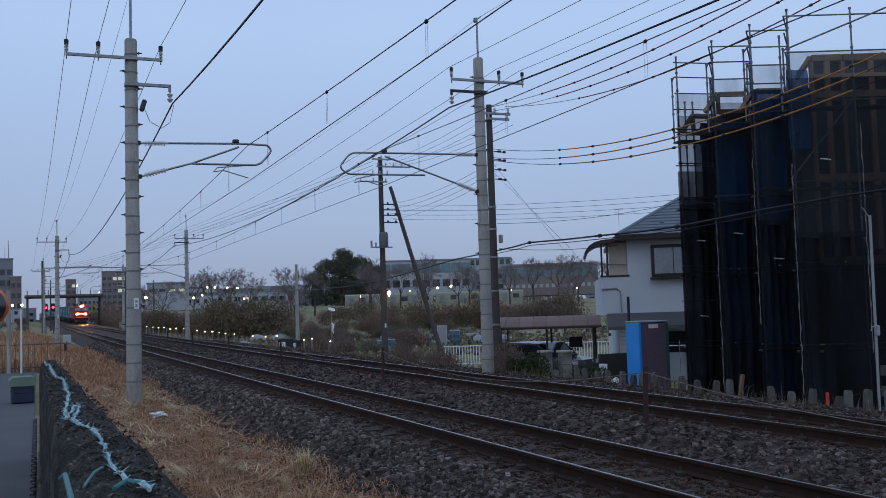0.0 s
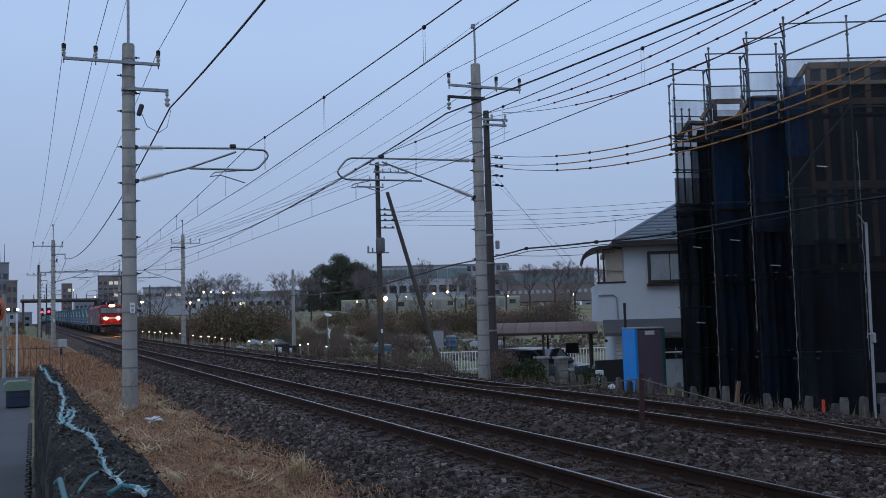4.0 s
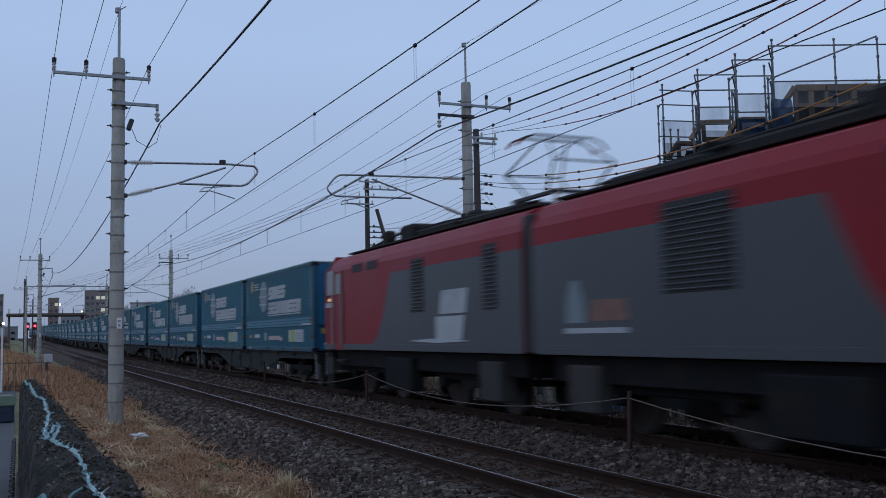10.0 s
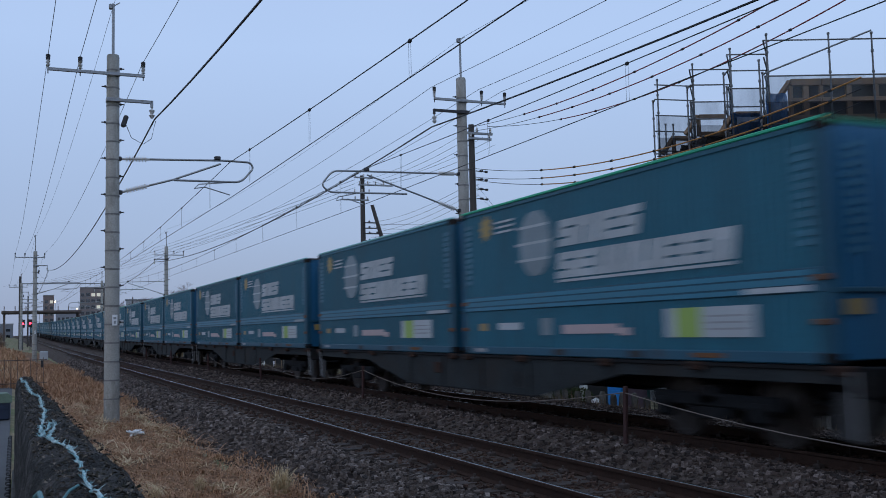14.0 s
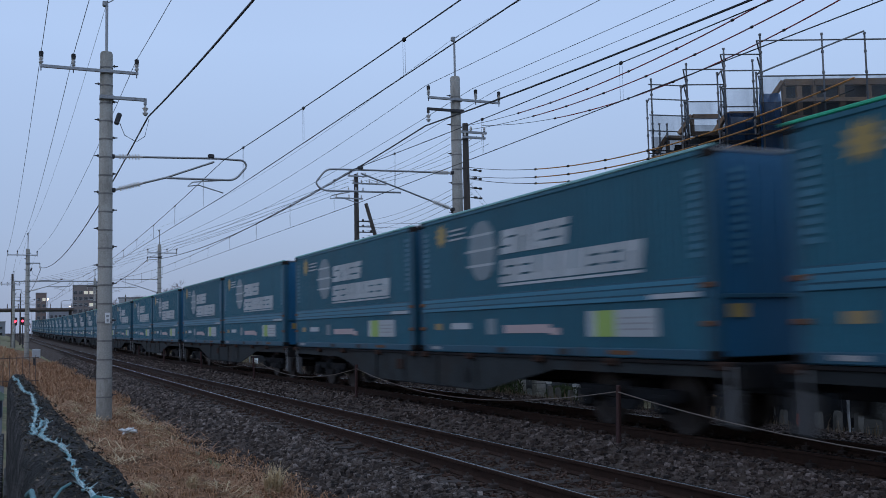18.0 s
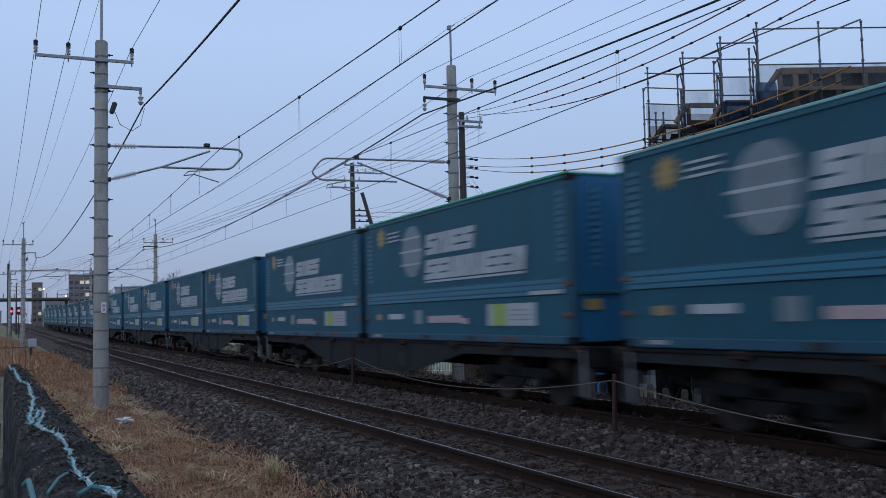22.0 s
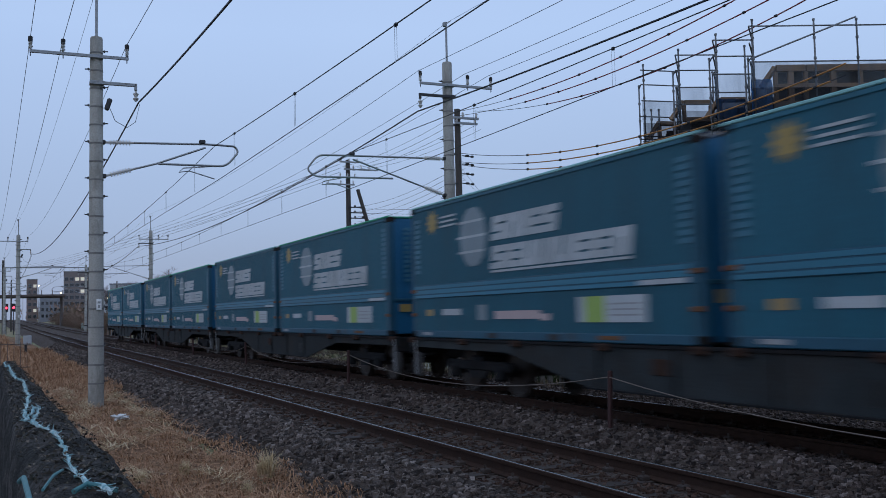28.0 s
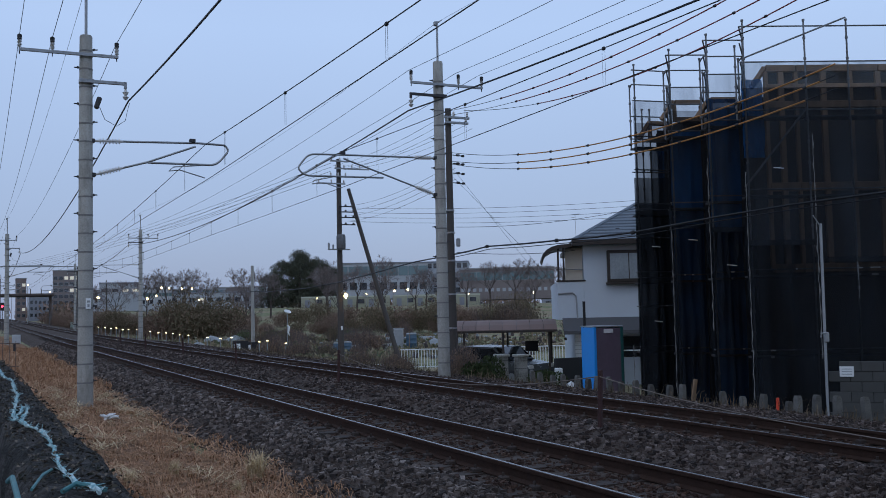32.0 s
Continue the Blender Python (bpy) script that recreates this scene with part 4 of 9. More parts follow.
    part("roof", Geo().box((0, 0, CZ1 - 0.02), (CW - 0.1, CL - 0.04, 0.04), 0.01), M_EDGE_GREEN if green else M_GREYPAINT, c)
    part("floor", Geo().box((0, 0, CZ0 + 0.1), (CW - 0.2, CL - 0.1, 0.12)), M_TEAL_DARK, c)
    for e in (-1, 1):
        part("end_wall", Geo().box((0, e * (h - 0.07), (CZ0 + CZ1) / 2), (CW - 0.24, 0.05, CZ1 - CZ0 - 0.1)), M_TEAL_END, c, "brighter blue end wall")
        if e > 0:
            continue
        g_ = Geo()
        for i in range(9):
            g_.box((-1.0 + 0.25 * i, e * (h - 0.035), 2.75), (0.05, 0.03, 1.7), 0.01)
        part("end_ribbing", g_, M_TEAL_END, c)
        part("end_rail", Geo().box((0, e * (h - 0.03), 1.86), (CW - 0.2, 0.05, 0.06), 0.01), M_TEAL_DARK, c)
        g_ = Geo()
        for i in range(12):
            g_.box((-0.78, e * (h - 0.014), 2.3 + 0.105 * i), (0.16, 0.012, 0.06))
        part("letter_column", g_, M_COLUMN, c, "faded upright column of lettering bars")
        part("end_sticker", Geo().box((-0.85, e * (h - 0.012), 1.68), (0.28, 0.012, 0.17)), M_YELLOW, c, "yellow sticker")
        part("end_panel", Geo().box((0.55, e * (h - 0.012), 2.95), (0.45, 0.012, 0.36)), M_LIME, c, "lime and white sticker")
        part("end_panel", Geo().box((0.85, e * (h - 0.011), 2.95), (0.16, 0.012, 0.36)), M_LOGO, c)
    return c


def build_wagon():
    w = thing("container_wagon", "dark grey flat container wagon with deep side sills on two bogies", "rail wagon", "wagons of the freight train", (0, 0, 0))
    L = 9.85
    for s in (-1, 1):
        x = s * 1.18
        part("side_sill", Geo().prism([(-L, 0.86), (-5.5, 0.84), (-3.0, 0.40), (3.0, 0.40), (5.5, 0.84), (L, 0.86), (L, 1.02), (-L, 1.02)], x - 0.02, x + 0.02, "x"), M_SILL, w, "fish-bellied dusty blue-grey side sill")
        part("sill_board", Geo().box((x + s * 0.03, 1.2, 0.76), (0.02, 0.34, 0.22), 0.008), M_RUST, w, "rust-brown notice plate")
        part("sill_flange", Geo().span(x - 0.09 * s, x + 0.05 * s, -L, L, 1.0, 1.05, 0.008), M_UNDER, w)
        part("lower_flange", Geo().span(x - 0.08, x + 0.06, -3.0, 3.0, 0.38, 0.405, 0.005), M_UNDER, w)
        for i in (-3, -1, 1, 3) if s < 0 else ():
            part("sill_rib", Geo().span(x, x + s * 0.045, i * 0.9 - 0.02, i * 0.9 + 0.02, 0.43, 1.0), M_SILL, w)
        for y in (-9.6, -7.2, -5.1, -2.5, -0.35, 0.35, 2.5, 5.1, 7.2, 9.6) if s < 0 else (-9.6, 9.6):
            part("container_lock", Geo().box((s * 1.22, y, 1.0), (0.14, 0.26, 0.11), 0.02), M_RUST, w, "rust-brown lock bracket")
        for y in (-L + 0.25, L - 0.25):
            part("end_step", Geo().box((s * 1.12, y, 0.50), (0.05, 0.42, 0.5), 0.02, Euler((0.15, 0, 0)).to_matrix()), M_SKIRT, w, "grimy grey hanging step plate")
            part("hand_rail", Geo().tube([(s * 1.24, y - 0.18, 0.3), (s * 1.26, y - 0.18, 1.0)], 0.014, 6), M_GREYPAINT, w)
    for e in (-1, 1):
        part("headstock", Geo().span(-1.2, 1.2, e * (L - 0.12), e * L, 0.72, 1.04, 0.02), M_UNDER, w)
        part("coupler", Geo().span(-0.1, 0.1, e * (L - 0.1), e * (L + 0.3), 0.77, 0.98, 0.03).box((0, e * (L + 0.33), 0.88), (0.26, 0.16, 0.32), 0.05), M_RUST, w)
        part("air_hose", Geo().tube([(0.3, e * L, 0.8), (0.34, e * (L + 0.14), 0.5), (0.3, e * (L + 0.3), 0.42)], 0.025, 6), M_BLACK, w, smooth=True)
        bogie(w, e * 7.1, 0.43, lab="two-axle wagon bogie with dark side frames", frame_z=0.52)
    for x in (-0.35, 0.35):
        part("centre_sill", Geo().span(x - 0.06, x + 0.06, -L, L, 0.62, 0.98, 0.01), M_UNDER, w)
    part("air_tank", Geo().cyl((-0.85, -1.4, 0.62), (-0.85, -0.2, 0.62), 0.19, n=12), M_UNDER, w, "round brake air tank", True)
    part("brake_box", Geo().box((-0.95, 1.1, 0.66), (0.4, 0.8, 0.42), 0.03), M_GREYPAINT, w, "grey brake equipment box")
    part("valve_box", Geo().box((-1.12, -2.3, 0.64), (0.16, 0.36, 0.34), 0.03), M_SKIRT, w, "grimy valve box")
    return w


def pantograph(parent, y):
    p = part("pantograph", Geo().span(-0.55, 0.55, y - 0.85, y - 0.75, 3.98, 4.05, 0.01).span(-0.55, 0.55, y + 0.75, y + 0.85, 3.98, 4.05, 0.01)
             .span(-0.55, -0.47, y - 0.85, y + 0.85, 3.98, 4.05, 0.01).span(0.47, 0.55, y - 0.85, y + 0.85, 3.98, 4.05, 0.01), M_DARKSTEEL, parent, "diamond-frame pantograph on the roof")
    for s in (-1, 1):
        for q in (-1, 1):
            part("pantograph_arm", Geo().cyl((s * 0.45, y + q * 0.35, 4.06), (s * 0.62, y + q * 0.95, 4.55), 0.022, n=6), M_DARKSTEEL, p)
            part("pantograph_arm", Geo().cyl((s * 0.62, y + q * 0.95, 4.55), (s * 0.32, y + q * 0.2, 5.08), 0.018, n=6), M_DARKSTEEL, p)
        part("insulator", Geo().lathe([(0.07, 3.72), (0.09, 3.78), (0.05, 3.82), (0.09, 3.87), (0.05, 3.92), (0.06, 3.99)], (s * 0.5, y - 0.8, 0), 10), M_CERAMIC, p)
        part("insulator", Geo().lathe([(0.07, 3.72), (0.09, 3.78), (0.05, 3.82), (0.09, 3.87), (0.05, 3.92), (0.06, 3.99)], (s * 0.5, y + 0.8, 0), 10), M_CERAMIC, p)
    for q in (-1, 1):
        part("cross_brace", Geo().cyl((-0.62, y + q * 0.95, 4.55), (0.62, y + q * 0.95, 4.55), 0.018, n=6).cyl((-0.62, y + q * 0.95, 4.55), (0.32, y + q * 0.2, 5.08), 0.011, n=5), M_DARKSTEEL, p)
        part("collector_strip", Geo().tube([(-0.95, y + q * 0.2, 4.92), (-0.82, y + q * 0.2, 5.06), (-0.6, y + q * 0.2, 5.13), (0.6, y + q * 0.2, 5.13), (0.82, y + q * 0.2, 5.06), (0.95, y + q * 0.2, 4.92)], 0.024, 6),
             M_DARKSTEEL, p, smooth=True)
        for s in (-1, 1):
            part("horn_tip", Geo().tube([(s * 0.95, y + q * 0.2, 4.92), (s * 0.86, y + q * 0.2, 5.03)], 0.027, 6), M_RED, p, "red horn tip")


def build_locomotive():
    v = thing("electric_locomotive", "two-unit red and grey electric freight locomotive with lit headlamps", "locomotive", "", (0, 0, 0))
    W, H = 1.40, 3.58
    sec = [(-W, 1.18), (W, 1.18), (W, H - 0.34), (W - 0.05, H - 0.2), (W - 0.17, H), (W - 0.5, H + 0.12), (-W + 0.5, H + 0.12), (-W + 0.17, H), (-W + 0.05, H - 0.2), (-W, H - 0.34)]
    nose = [(1.14, 12.05), (1.3, 12.15), (1.6, 12.2), (2.52, 12.2), (3.3, 12.02), (3.48, 11.92), (3.6, 11.7), (3.68, 11.35)]
    corner = [(0, 0), (0.8, 0.0), (1.1, 0.03), (1.25, 0.09), (1.34, 0.19), (1.38, 0.3), (1.4, 0.42)]

    def front(x, z):
        return lerp_table(z, nose) - lerp_table(abs(x), corner) * min(1, max(0, (lerp_table(z, nose) - 11.36) / 0.5))

    def strip(e, x0, x1, z0, z1, out, n=12):
        """A thin panel that follows the rounded front."""
        g_ = Geo()
        m = 3
        for off in (-0.02, out):
            for j in range(m + 1):
                for i in range(n + 1):
                    x, z = x0 + (x1 - x0) * i / n, z0 + (z1 - z0) * j / m
                    d = lerp_table(abs(x), corner)
                    g_.v.append((x + (off if x > 0 else -off) * min(1, d * 3), e * (front(x, z) + off), z))
        w, k = n + 1, (n + 1) * (m + 1)
        for j in range(m):
            for i in range(n):
                a = j * w + i
                g_.f += [(a, a + 1, a + w + 1, a + w), (k + a, k + a + w, k + a + w + 1, k + a + 1)]
        edge = [i for i in range(w)] + [j * w + n for j in range(1, m + 1)] + [m * w + i for i in range(n - 1, -1, -1)] + [j * w for j in range(m - 1, 0, -1)]
        g_.f += [(a, b, k + b, k + a) for a, b in zip(edge, edge[1:] + edge[:1])]
        return g_

    for e in (-1, 1):
        u = part("body_unit", Geo().prism(sec, e * 0.2, e * 11.35), M_RED, v, "red car body unit")
        # cab with raked windscreen and rounded corners
        cab = Geo()
        xs = [-1.4, -1.38, -1.34, -1.25, -1.1, -0.8, 0.8, 1.1, 1.25, 1.34, 1.38, 1.4]
        zs = [z for z, _ in nose]
        for x in xs:
            cab.v += [(x, e * 11.33, 1.14)] + [(x * (1 if z < 3.2 else 1 - 0.12 * (z - 3.2) / 0.48), e * front(x, z), z) for z in zs]
        n = len(zs) + 1
        for k in range(len(xs) - 1):
            cab.f += [(k * n + i, k * n + (i + 1) % n, (k + 1) * n + (i + 1) % n, (k + 1) * n + i) for i in range(n)]
        cab.f += [tuple(range(n)), tuple(range((len(xs) - 1) * n, len(xs) * n))]
        cabp = part("cab", cab, M_RED, v, "red driver's cab", True)
        part("windscreen_band", strip(e, -1.385, 1.385, 2.6, 3.34, 0.008, 24), M_BLACK, cabp, "black windscreen surround", True)
        # added plate that keeps the roof lamps' glow off the windscreen
        part("lamp_visor", Geo().box((0, e * 12.07, 3.385), (0.62, 0.3, 0.03), 0.008), M_RED, cabp)
        for s in (-1, 1):
            part("windscreen", strip(e, s * 0.04, s * 1.3, 2.68, 3.27, 0.014), M_SCREEN, cabp, "large front window reflecting the sky", True)
            part("wiper", Geo().tube([(s * 0.25, e * 12.27, 2.62), (s * 0.34, e * 12.2, 2.9), (s * 0.62, e * 12.14, 3.12)], 0.012, 5), M_BLACK, cabp)
            part("headlamp_rim", strip(e, s * 0.5, s * 1.22, 1.9, 2.2, 0.03), M_STEEL, cabp, "silver lamp housing")
            part("headlamp", Geo().lathe([(0.13, 0), (0.13, e * 0.03), (0.06, e * 0.05), (0.01, e * 0.055)], (s * 0.73, e * 12.225, 2.05), 14, "y"), M_HEAD if e < 0 else M_GLASS, cabp, "lit warm headlamp" if e < 0 else "")
            part("tail_lamp", Geo().lathe([(0.1, 0), (0.1, e * 0.03), (0.04, e * 0.045), (0.01, e * 0.05)], (s * 1.02, e * 12.19, 2.05), 14, "y"), M_TAILGLASS, cabp, "unlit dark red tail lamp")
            part("roof_lamp", Geo().lathe([(0.115, 0), (0.115, e * 0.06), (0.06, e * 0.08), (0.01, e * 0.085)], (s * 0.14, e * 12.03, 3.52), 14, "y"), M_HEAD if e < 0 else M_GLASS, cabp, "lit warm roof headlamp" if e < 0 else "")
            part("cab_side_window", Geo().box((s * (W + 0.002), e * 11.28, 2.95), (0.03, 0.62, 0.66), 0.03), M_WINDOW, cabp, "dark side window of the cab")
            part("window_pillar", Geo().box((s * (W + 0.004), e * 11.66, 2.95), (0.03, 0.1, 0.74), 0.01), M_RED, cabp)
            door = part("cab_door", Geo().box((s * (W - 0.005), e * 10.55, 2.2), (0.03, 0.62, 2.1), 0.01), M_RED, cabp, "red cab door")
            part("door_window", Geo().box((s * (W + 0.012), e * 10.55, 2.9), (0.02, 0.42, 0.55), 0.02), M_WINDOW, door)
            # black strips on both door edges paint the shade of a recess
            for q in (10.2, 10.9):
                part("door_gap", Geo().box((s * (W + 0.002), e * q, 2.2), (0.02, 0.05, 2.14), 0.004), M_BLACK, door, "black strip painted as the shade of the door jamb")
            for q in (10.12, 10.98):
                part("door_rail", Geo().tube([(s * (W + 0.07), e * q, 1.3), (s * (W + 0.07), e * q, 2.6)], 0.016, 6), M_STEEL, door)
            part("number_bar", Geo().box((s * (W + 0.006), e * 11.4, 2.36), (0.015, 0.62, 0.12)), M_LOGO, v, "white lettering bar")
            part("step_plate", Geo().box((s * 1.3, e * 10.55, 0.6), (0.2, 0.5, 0.05), 0.01).box((s * 1.3, e * 10.55, 0.88), (0.2, 0.5, 0.05), 0.01), M_SKIRT, v)
            # grey flank with slanting ends
            a, b, top = (0.2, 7.6, 6.6)
            part("grey_flank", Geo().prism([(e * a, 1.3), (e * (b + 0.5), 1.3), (e * (b + 0.2), 1.36), (e * (b - 0.1), 1.5), (e * (b - 0.5), 2.0), (e * top, 2.95), (e * a, 2.95)], s * (W - 0.01), s * (W + 0.006), "x"), M_LGREY, u, "grey flank panel")
            part("sill_band", Geo().span(s * (W - 0.01), s * (W + 0.009), e * 0.2, e * 11.9, 1.17, 1.32, 0.004), M_LGREY, u, "grey sill band")
            for y0, y1, z0, z1 in (((4.6, 5.3, 2.0, 3.15), (1.15, 1.75, 1.95, 3.15)) if e > 0 else ((3.75, 5.2, 2.0, 3.2),)):
                lv = part("louvre", Geo().span(s * W, s * (W + 0.012), e * y0, e * y1, z0, z1, 0.005), M_BLACK, u, "dark slatted air intake")
                k = z0 + 0.05
                while k < z1 - 0.03:
                    part("slat", Geo().box((s * (W + 0.02), e * (y0 + y1) / 2, k), (0.03, y1 - y0 - 0.05, 0.02), 0.004, Euler((0, s * 0.5, 0)).to_matrix()), M_LGREY, lv)
                    k += 0.075
            for y in (7.9, 9.0):
                part("side_vent", Geo().box((s * (W + 0.002), e * y, 3.22), (0.02, 0.75, 0.2), 0.008), M_BLACK, u)
            part("side_lamp", Geo().box((s * (W + 0.015), e * 11.35, 2.5), (0.03, 0.16, 0.08), 0.02), M_SMALLLAMP, u, "small warm side lamp")
            if e > 0:
                part("logo_block", Geo().prism([(3.95, 1.42), (2.7, 1.42), (2.55, 1.88), (3.95, 1.88)], s * W, s * (W + 0.012), "x"), M_LOGO, u, "white logo block")
                part("logo_block", Geo().prism([(3.75, 1.93), (2.5, 1.93), (2.4, 2.4), (3.65, 2.4)], s * W, s * (W + 0.012), "x"), M_LOGO, u, "white logo block")
                part("logo_stripe", Geo().prism([(5.5, 1.39), (3.9, 1.35), (2.3, 1.39), (3.2, 1.43), (4.2, 1.44)], s * W, s * (W + 0.013), "x"), M_LOGO, u, "white stripe")
            else:
                part("emblem_bar", Geo().prism([(-1.2, 1.5), (-2.9, 1.5), (-2.9, 1.58), (-1.2, 1.58)], s * W, s * (W + 0.012), "x"), M_LOGO, u, "pale emblem stripe")
                part("emblem_shape", Geo().prism([(-1.9, 1.68), (-2.9, 1.68), (-2.85, 1.98), (-2.0, 2.0)], s * W, s * (W + 0.012), "x"), M_EMBLEM, u, "dull reddish-brown emblem shape")
                part("emblem_shape", Geo().prism([(-1.25, 1.66), (-1.8, 1.66), (-1.75, 2.0), (-1.6, 2.3), (-1.4, 2.3), (-1.28, 2.0)], s * W, s * (W + 0.012), "x"), M_GLOBE, u, "pale grey emblem shape")
            part("snow_guard", Geo().box((s * 0.85, e * 12.0, 0.6), (0.2, 0.3, 0.5), 0.03), M_UNDER, v)
            for y in (1.6, 6.3):
                part("equipment_box", Geo().box((s * 1.2, e * y, 0.66), (0.34, 0.85 if y < 3 else 1.6, 0.72), 0.03), M_SKIRT if y < 3 else M_UNDER, u, "grimy underfloor equipment box")
        part("light_bar", strip(e, -0.5, 0.5, 1.93, 2.17, 0.012), M_LOGO, cabp, "white band between the headlamps")
        part("number_plate", strip(e, -e * 0.3, -e * 1.0, 2.34, 2.42, 0.014), M_SKIRT, cabp, "pale number bar under the window")
        part("roof_lamp_house", Geo().box((0, e * 11.88, 3.56), (0.74, 0.34, 0.32), 0.05), M_RED, cabp)
        part("front_rail", strip(e, -1.36, 1.36, 1.3, 1.345, 0.05), M_LOGO, cabp, "pale handrail line across the front")
        # dark strip paints the shade along the recessed foot of the front
        part("lower_band", strip(e, -1.38, 1.38, 1.145, 1.28, 0.012), M_UNDER, cabp, "dark lower front band with painted shade")
        part("front_skirt", Geo().prism([(e * 11.6, 0.5), (e * 12.1, 0.5), (e * 12.08, 0.96), (e * 11.6, 0.96)], -1.26, 1.26, "x"), M_SKIRT, v, "grimy grey front skirt")
        part("buffer_beam", Geo().box((0, e * 11.8, 1.02), (2.5, 0.5, 0.16), 0.02), M_UNDER, v)
        for s in (-1, 1):
            part("air_hose", Geo().tube([(s * 0.45, e * 12.1, 0.9), (s * 0.47, e * 12.3, 0.75), (s * 0.5, e * 12.32, 0.5), (s * 0.46, e * 12.2, 0.4)], 0.028, 6), M_BLACK, v, smooth=True)
            part("skirt_box", Geo().box((s * 0.95, e * 12.12, 0.72), (0.34, 0.12, 0.3), 0.03), M_LGREY, v)
            part("skirt_step", Geo().box((s * 1.05, e * 12.16, 0.52), (0.36, 0.2, 0.04), 0.01), M_STEEL, v)
        part("snow_plough", Geo().prism([(e * 11.7, 0.12), (e * 12.28, 0.10), (e * 12.15, 0.5), (e * 11.7, 0.5)], -1.2, 1.2, "x"), M_UNDER, v)
        part("coupler", Geo().span(-0.12, 0.12, e * 12.1, e * 12.55, 0.76, 1.0, 0.03).box((0, e * 12.6, 0.88), (0.3, 0.2, 0.36), 0.06), M_RUST, v)
        for s in (-1, 1):
            part("cab_step", Geo().tube([(s * 1.25, e * 12.2, 1.1), (s * 1.25, e * 12.25, 0.45), (s * 0.95, e * 12.25, 0.45)], 0.016, 6), M_STEEL, v)
        part("underframe", Geo().box((0, e * 5.9, 0.95), (2.4, 10.8, 0.42), 0.02), M_UNDER, u)
        for y in (3.3, 9.1):
            bogie(v, e * y, 0.56, wheelbase=2.5, lab="two-axle motor bogie with dark frames", frame_z=0.66)
        # roof fittings
        for y, l, hh, w_ in ((2.7, 2.4, 0.22, 1.6), (5.5, 2.2, 0.26, 1.5), (8.0, 1.0, 0.2, 1.2)):
            part("roof_box", Geo().box((0, e * y, H + 0.1 + hh / 2), (w_, l, hh), 0.05), M_ROOFGEAR, u, "sooty dark roof equipment cover")
        part("roof_walkway", Geo().span(-1.0, -0.75, e * 0.3, e * 10.9, H + 0.13, H + 0.17, 0.005), M_ROOFGEAR, u)
        for y, l, hh, w_, x in ((9.9, 0.5, 0.32, 0.7, 0.3), (7.1, 0.9, 0.42, 0.8, -0.4), (6.6, 0.5, 0.5, 0.35, 0.5), (4.1, 0.5, 0.4, 0.5, -0.3), (8.9, 0.35, 0.46, 0.3, -0.55)):
            part("roof_gear", Geo().box((x, e * y, H + 0.12 + hh / 2), (w_, l, hh), 0.06), M_ROOFGEAR, u, "sooty roof gear case")
        part("roof_pipe", Geo().tube([(-0.6, e * 10.6, 3.82), (-0.62, e * 8.0, 4.0), (-0.6, e * 5.0, 3.98), (-0.55, e * 1.0, 3.9)], 0.03, 6), M_ROOFGEAR, u)
        part("roof_cable", Geo().tube([(0.55, e * 0.6, 4.02), (0.55, e * 4.0, 4.04), (0.5, e * 8.4, 4.02)], 0.022, 6), M_DARKSTEEL, u)
        for y in (0.9, 3.6, 6.8):
            part("roof_insulator", Geo().lathe([(0.05, 3.7), (0.08, 3.76), (0.045, 3.82), (0.08, 3.88), (0.04, 4.02)], (0.55, e * y, 0), 10), M_CERAMIC, u)
    # bellows fill the whole gap; their black stands in for shade on the end faces
    part("gangway_bellows", Geo().span(-1.37, 1.37, -0.198, 0.198, 1.19, 3.5, 0.02), M_BLACK, v, "black bellows widened to paint the gap between the units dark")
    pantograph(v, -9.5)
    pantograph(v, 1.3)
    return v


loco = build_locomotive()
wagon0 = build_wagon()
box_pale, box_green = build_container(False), build_container(True)
TRAIN = [(loco, -1.15 - 12.3)]
GREEN = {5, 6, 13, 19, 22, 34, 36, 37, 39}
used = {True: False, False: False}
for i in range(20):
    w = wagon0 if i == 0 else copy_thing(wagon0, Matrix())
    TRAIN.append((w, 20.4 * i + 9.6))
    for j in (0, 1):
        k = 2 * i + j
        gr = k in GREEN
        src = box_green if gr else box_pale
        b = src if not used[gr] else copy_thing(src, Matrix())
        used[gr] = True
        TRAIN.append((b, 20.4 * i + 4.75 + 9.75 * j))


def train_at(t):
    """How far along the line the first container's leading end stands."""
    return 232.9 - 20.5 * t + 0.045 * max(0.0, t - 10) ** 2
# ---- far side of the line: stakes, fence, site, house ----
M_TIMBER = paint("bare_timber", (0.24, 0.155, 0.095), 0.75, vary=0.25, scale=3, fine=60, bump=0.15, random=0.2, streak=0.2)
# dark brown holds the shade of the interior behind the nets
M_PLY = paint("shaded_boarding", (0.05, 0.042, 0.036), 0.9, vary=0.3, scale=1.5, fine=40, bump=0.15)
M_NET = netting("black_site_net", (0.0112, 0.0135, 0.0168), 0.84)
# same net higher up, its veil of light put into colour and alpha
M_NETMID = netting("light_veiled_site_net", (0.021, 0.025, 0.031), 0.7)
M_NETTOP = netting("thin_grey_net", (0.10, 0.12, 0.14), 0.40)
M_TARP = netting("blue_tarpaulin", (0.018, 0.11, 0.30), 0.97)
M_BLUE = paint("blue_plastic", (0.018, 0.30, 0.82), 0.5, vary=0.07, scale=2, fine=30, bump=0.05)
M_PURPLE = paint("plum_grey_door", (0.13, 0.0975, 0.13), 0.7, vary=0.2, scale=3, fine=40, bump=0.1)
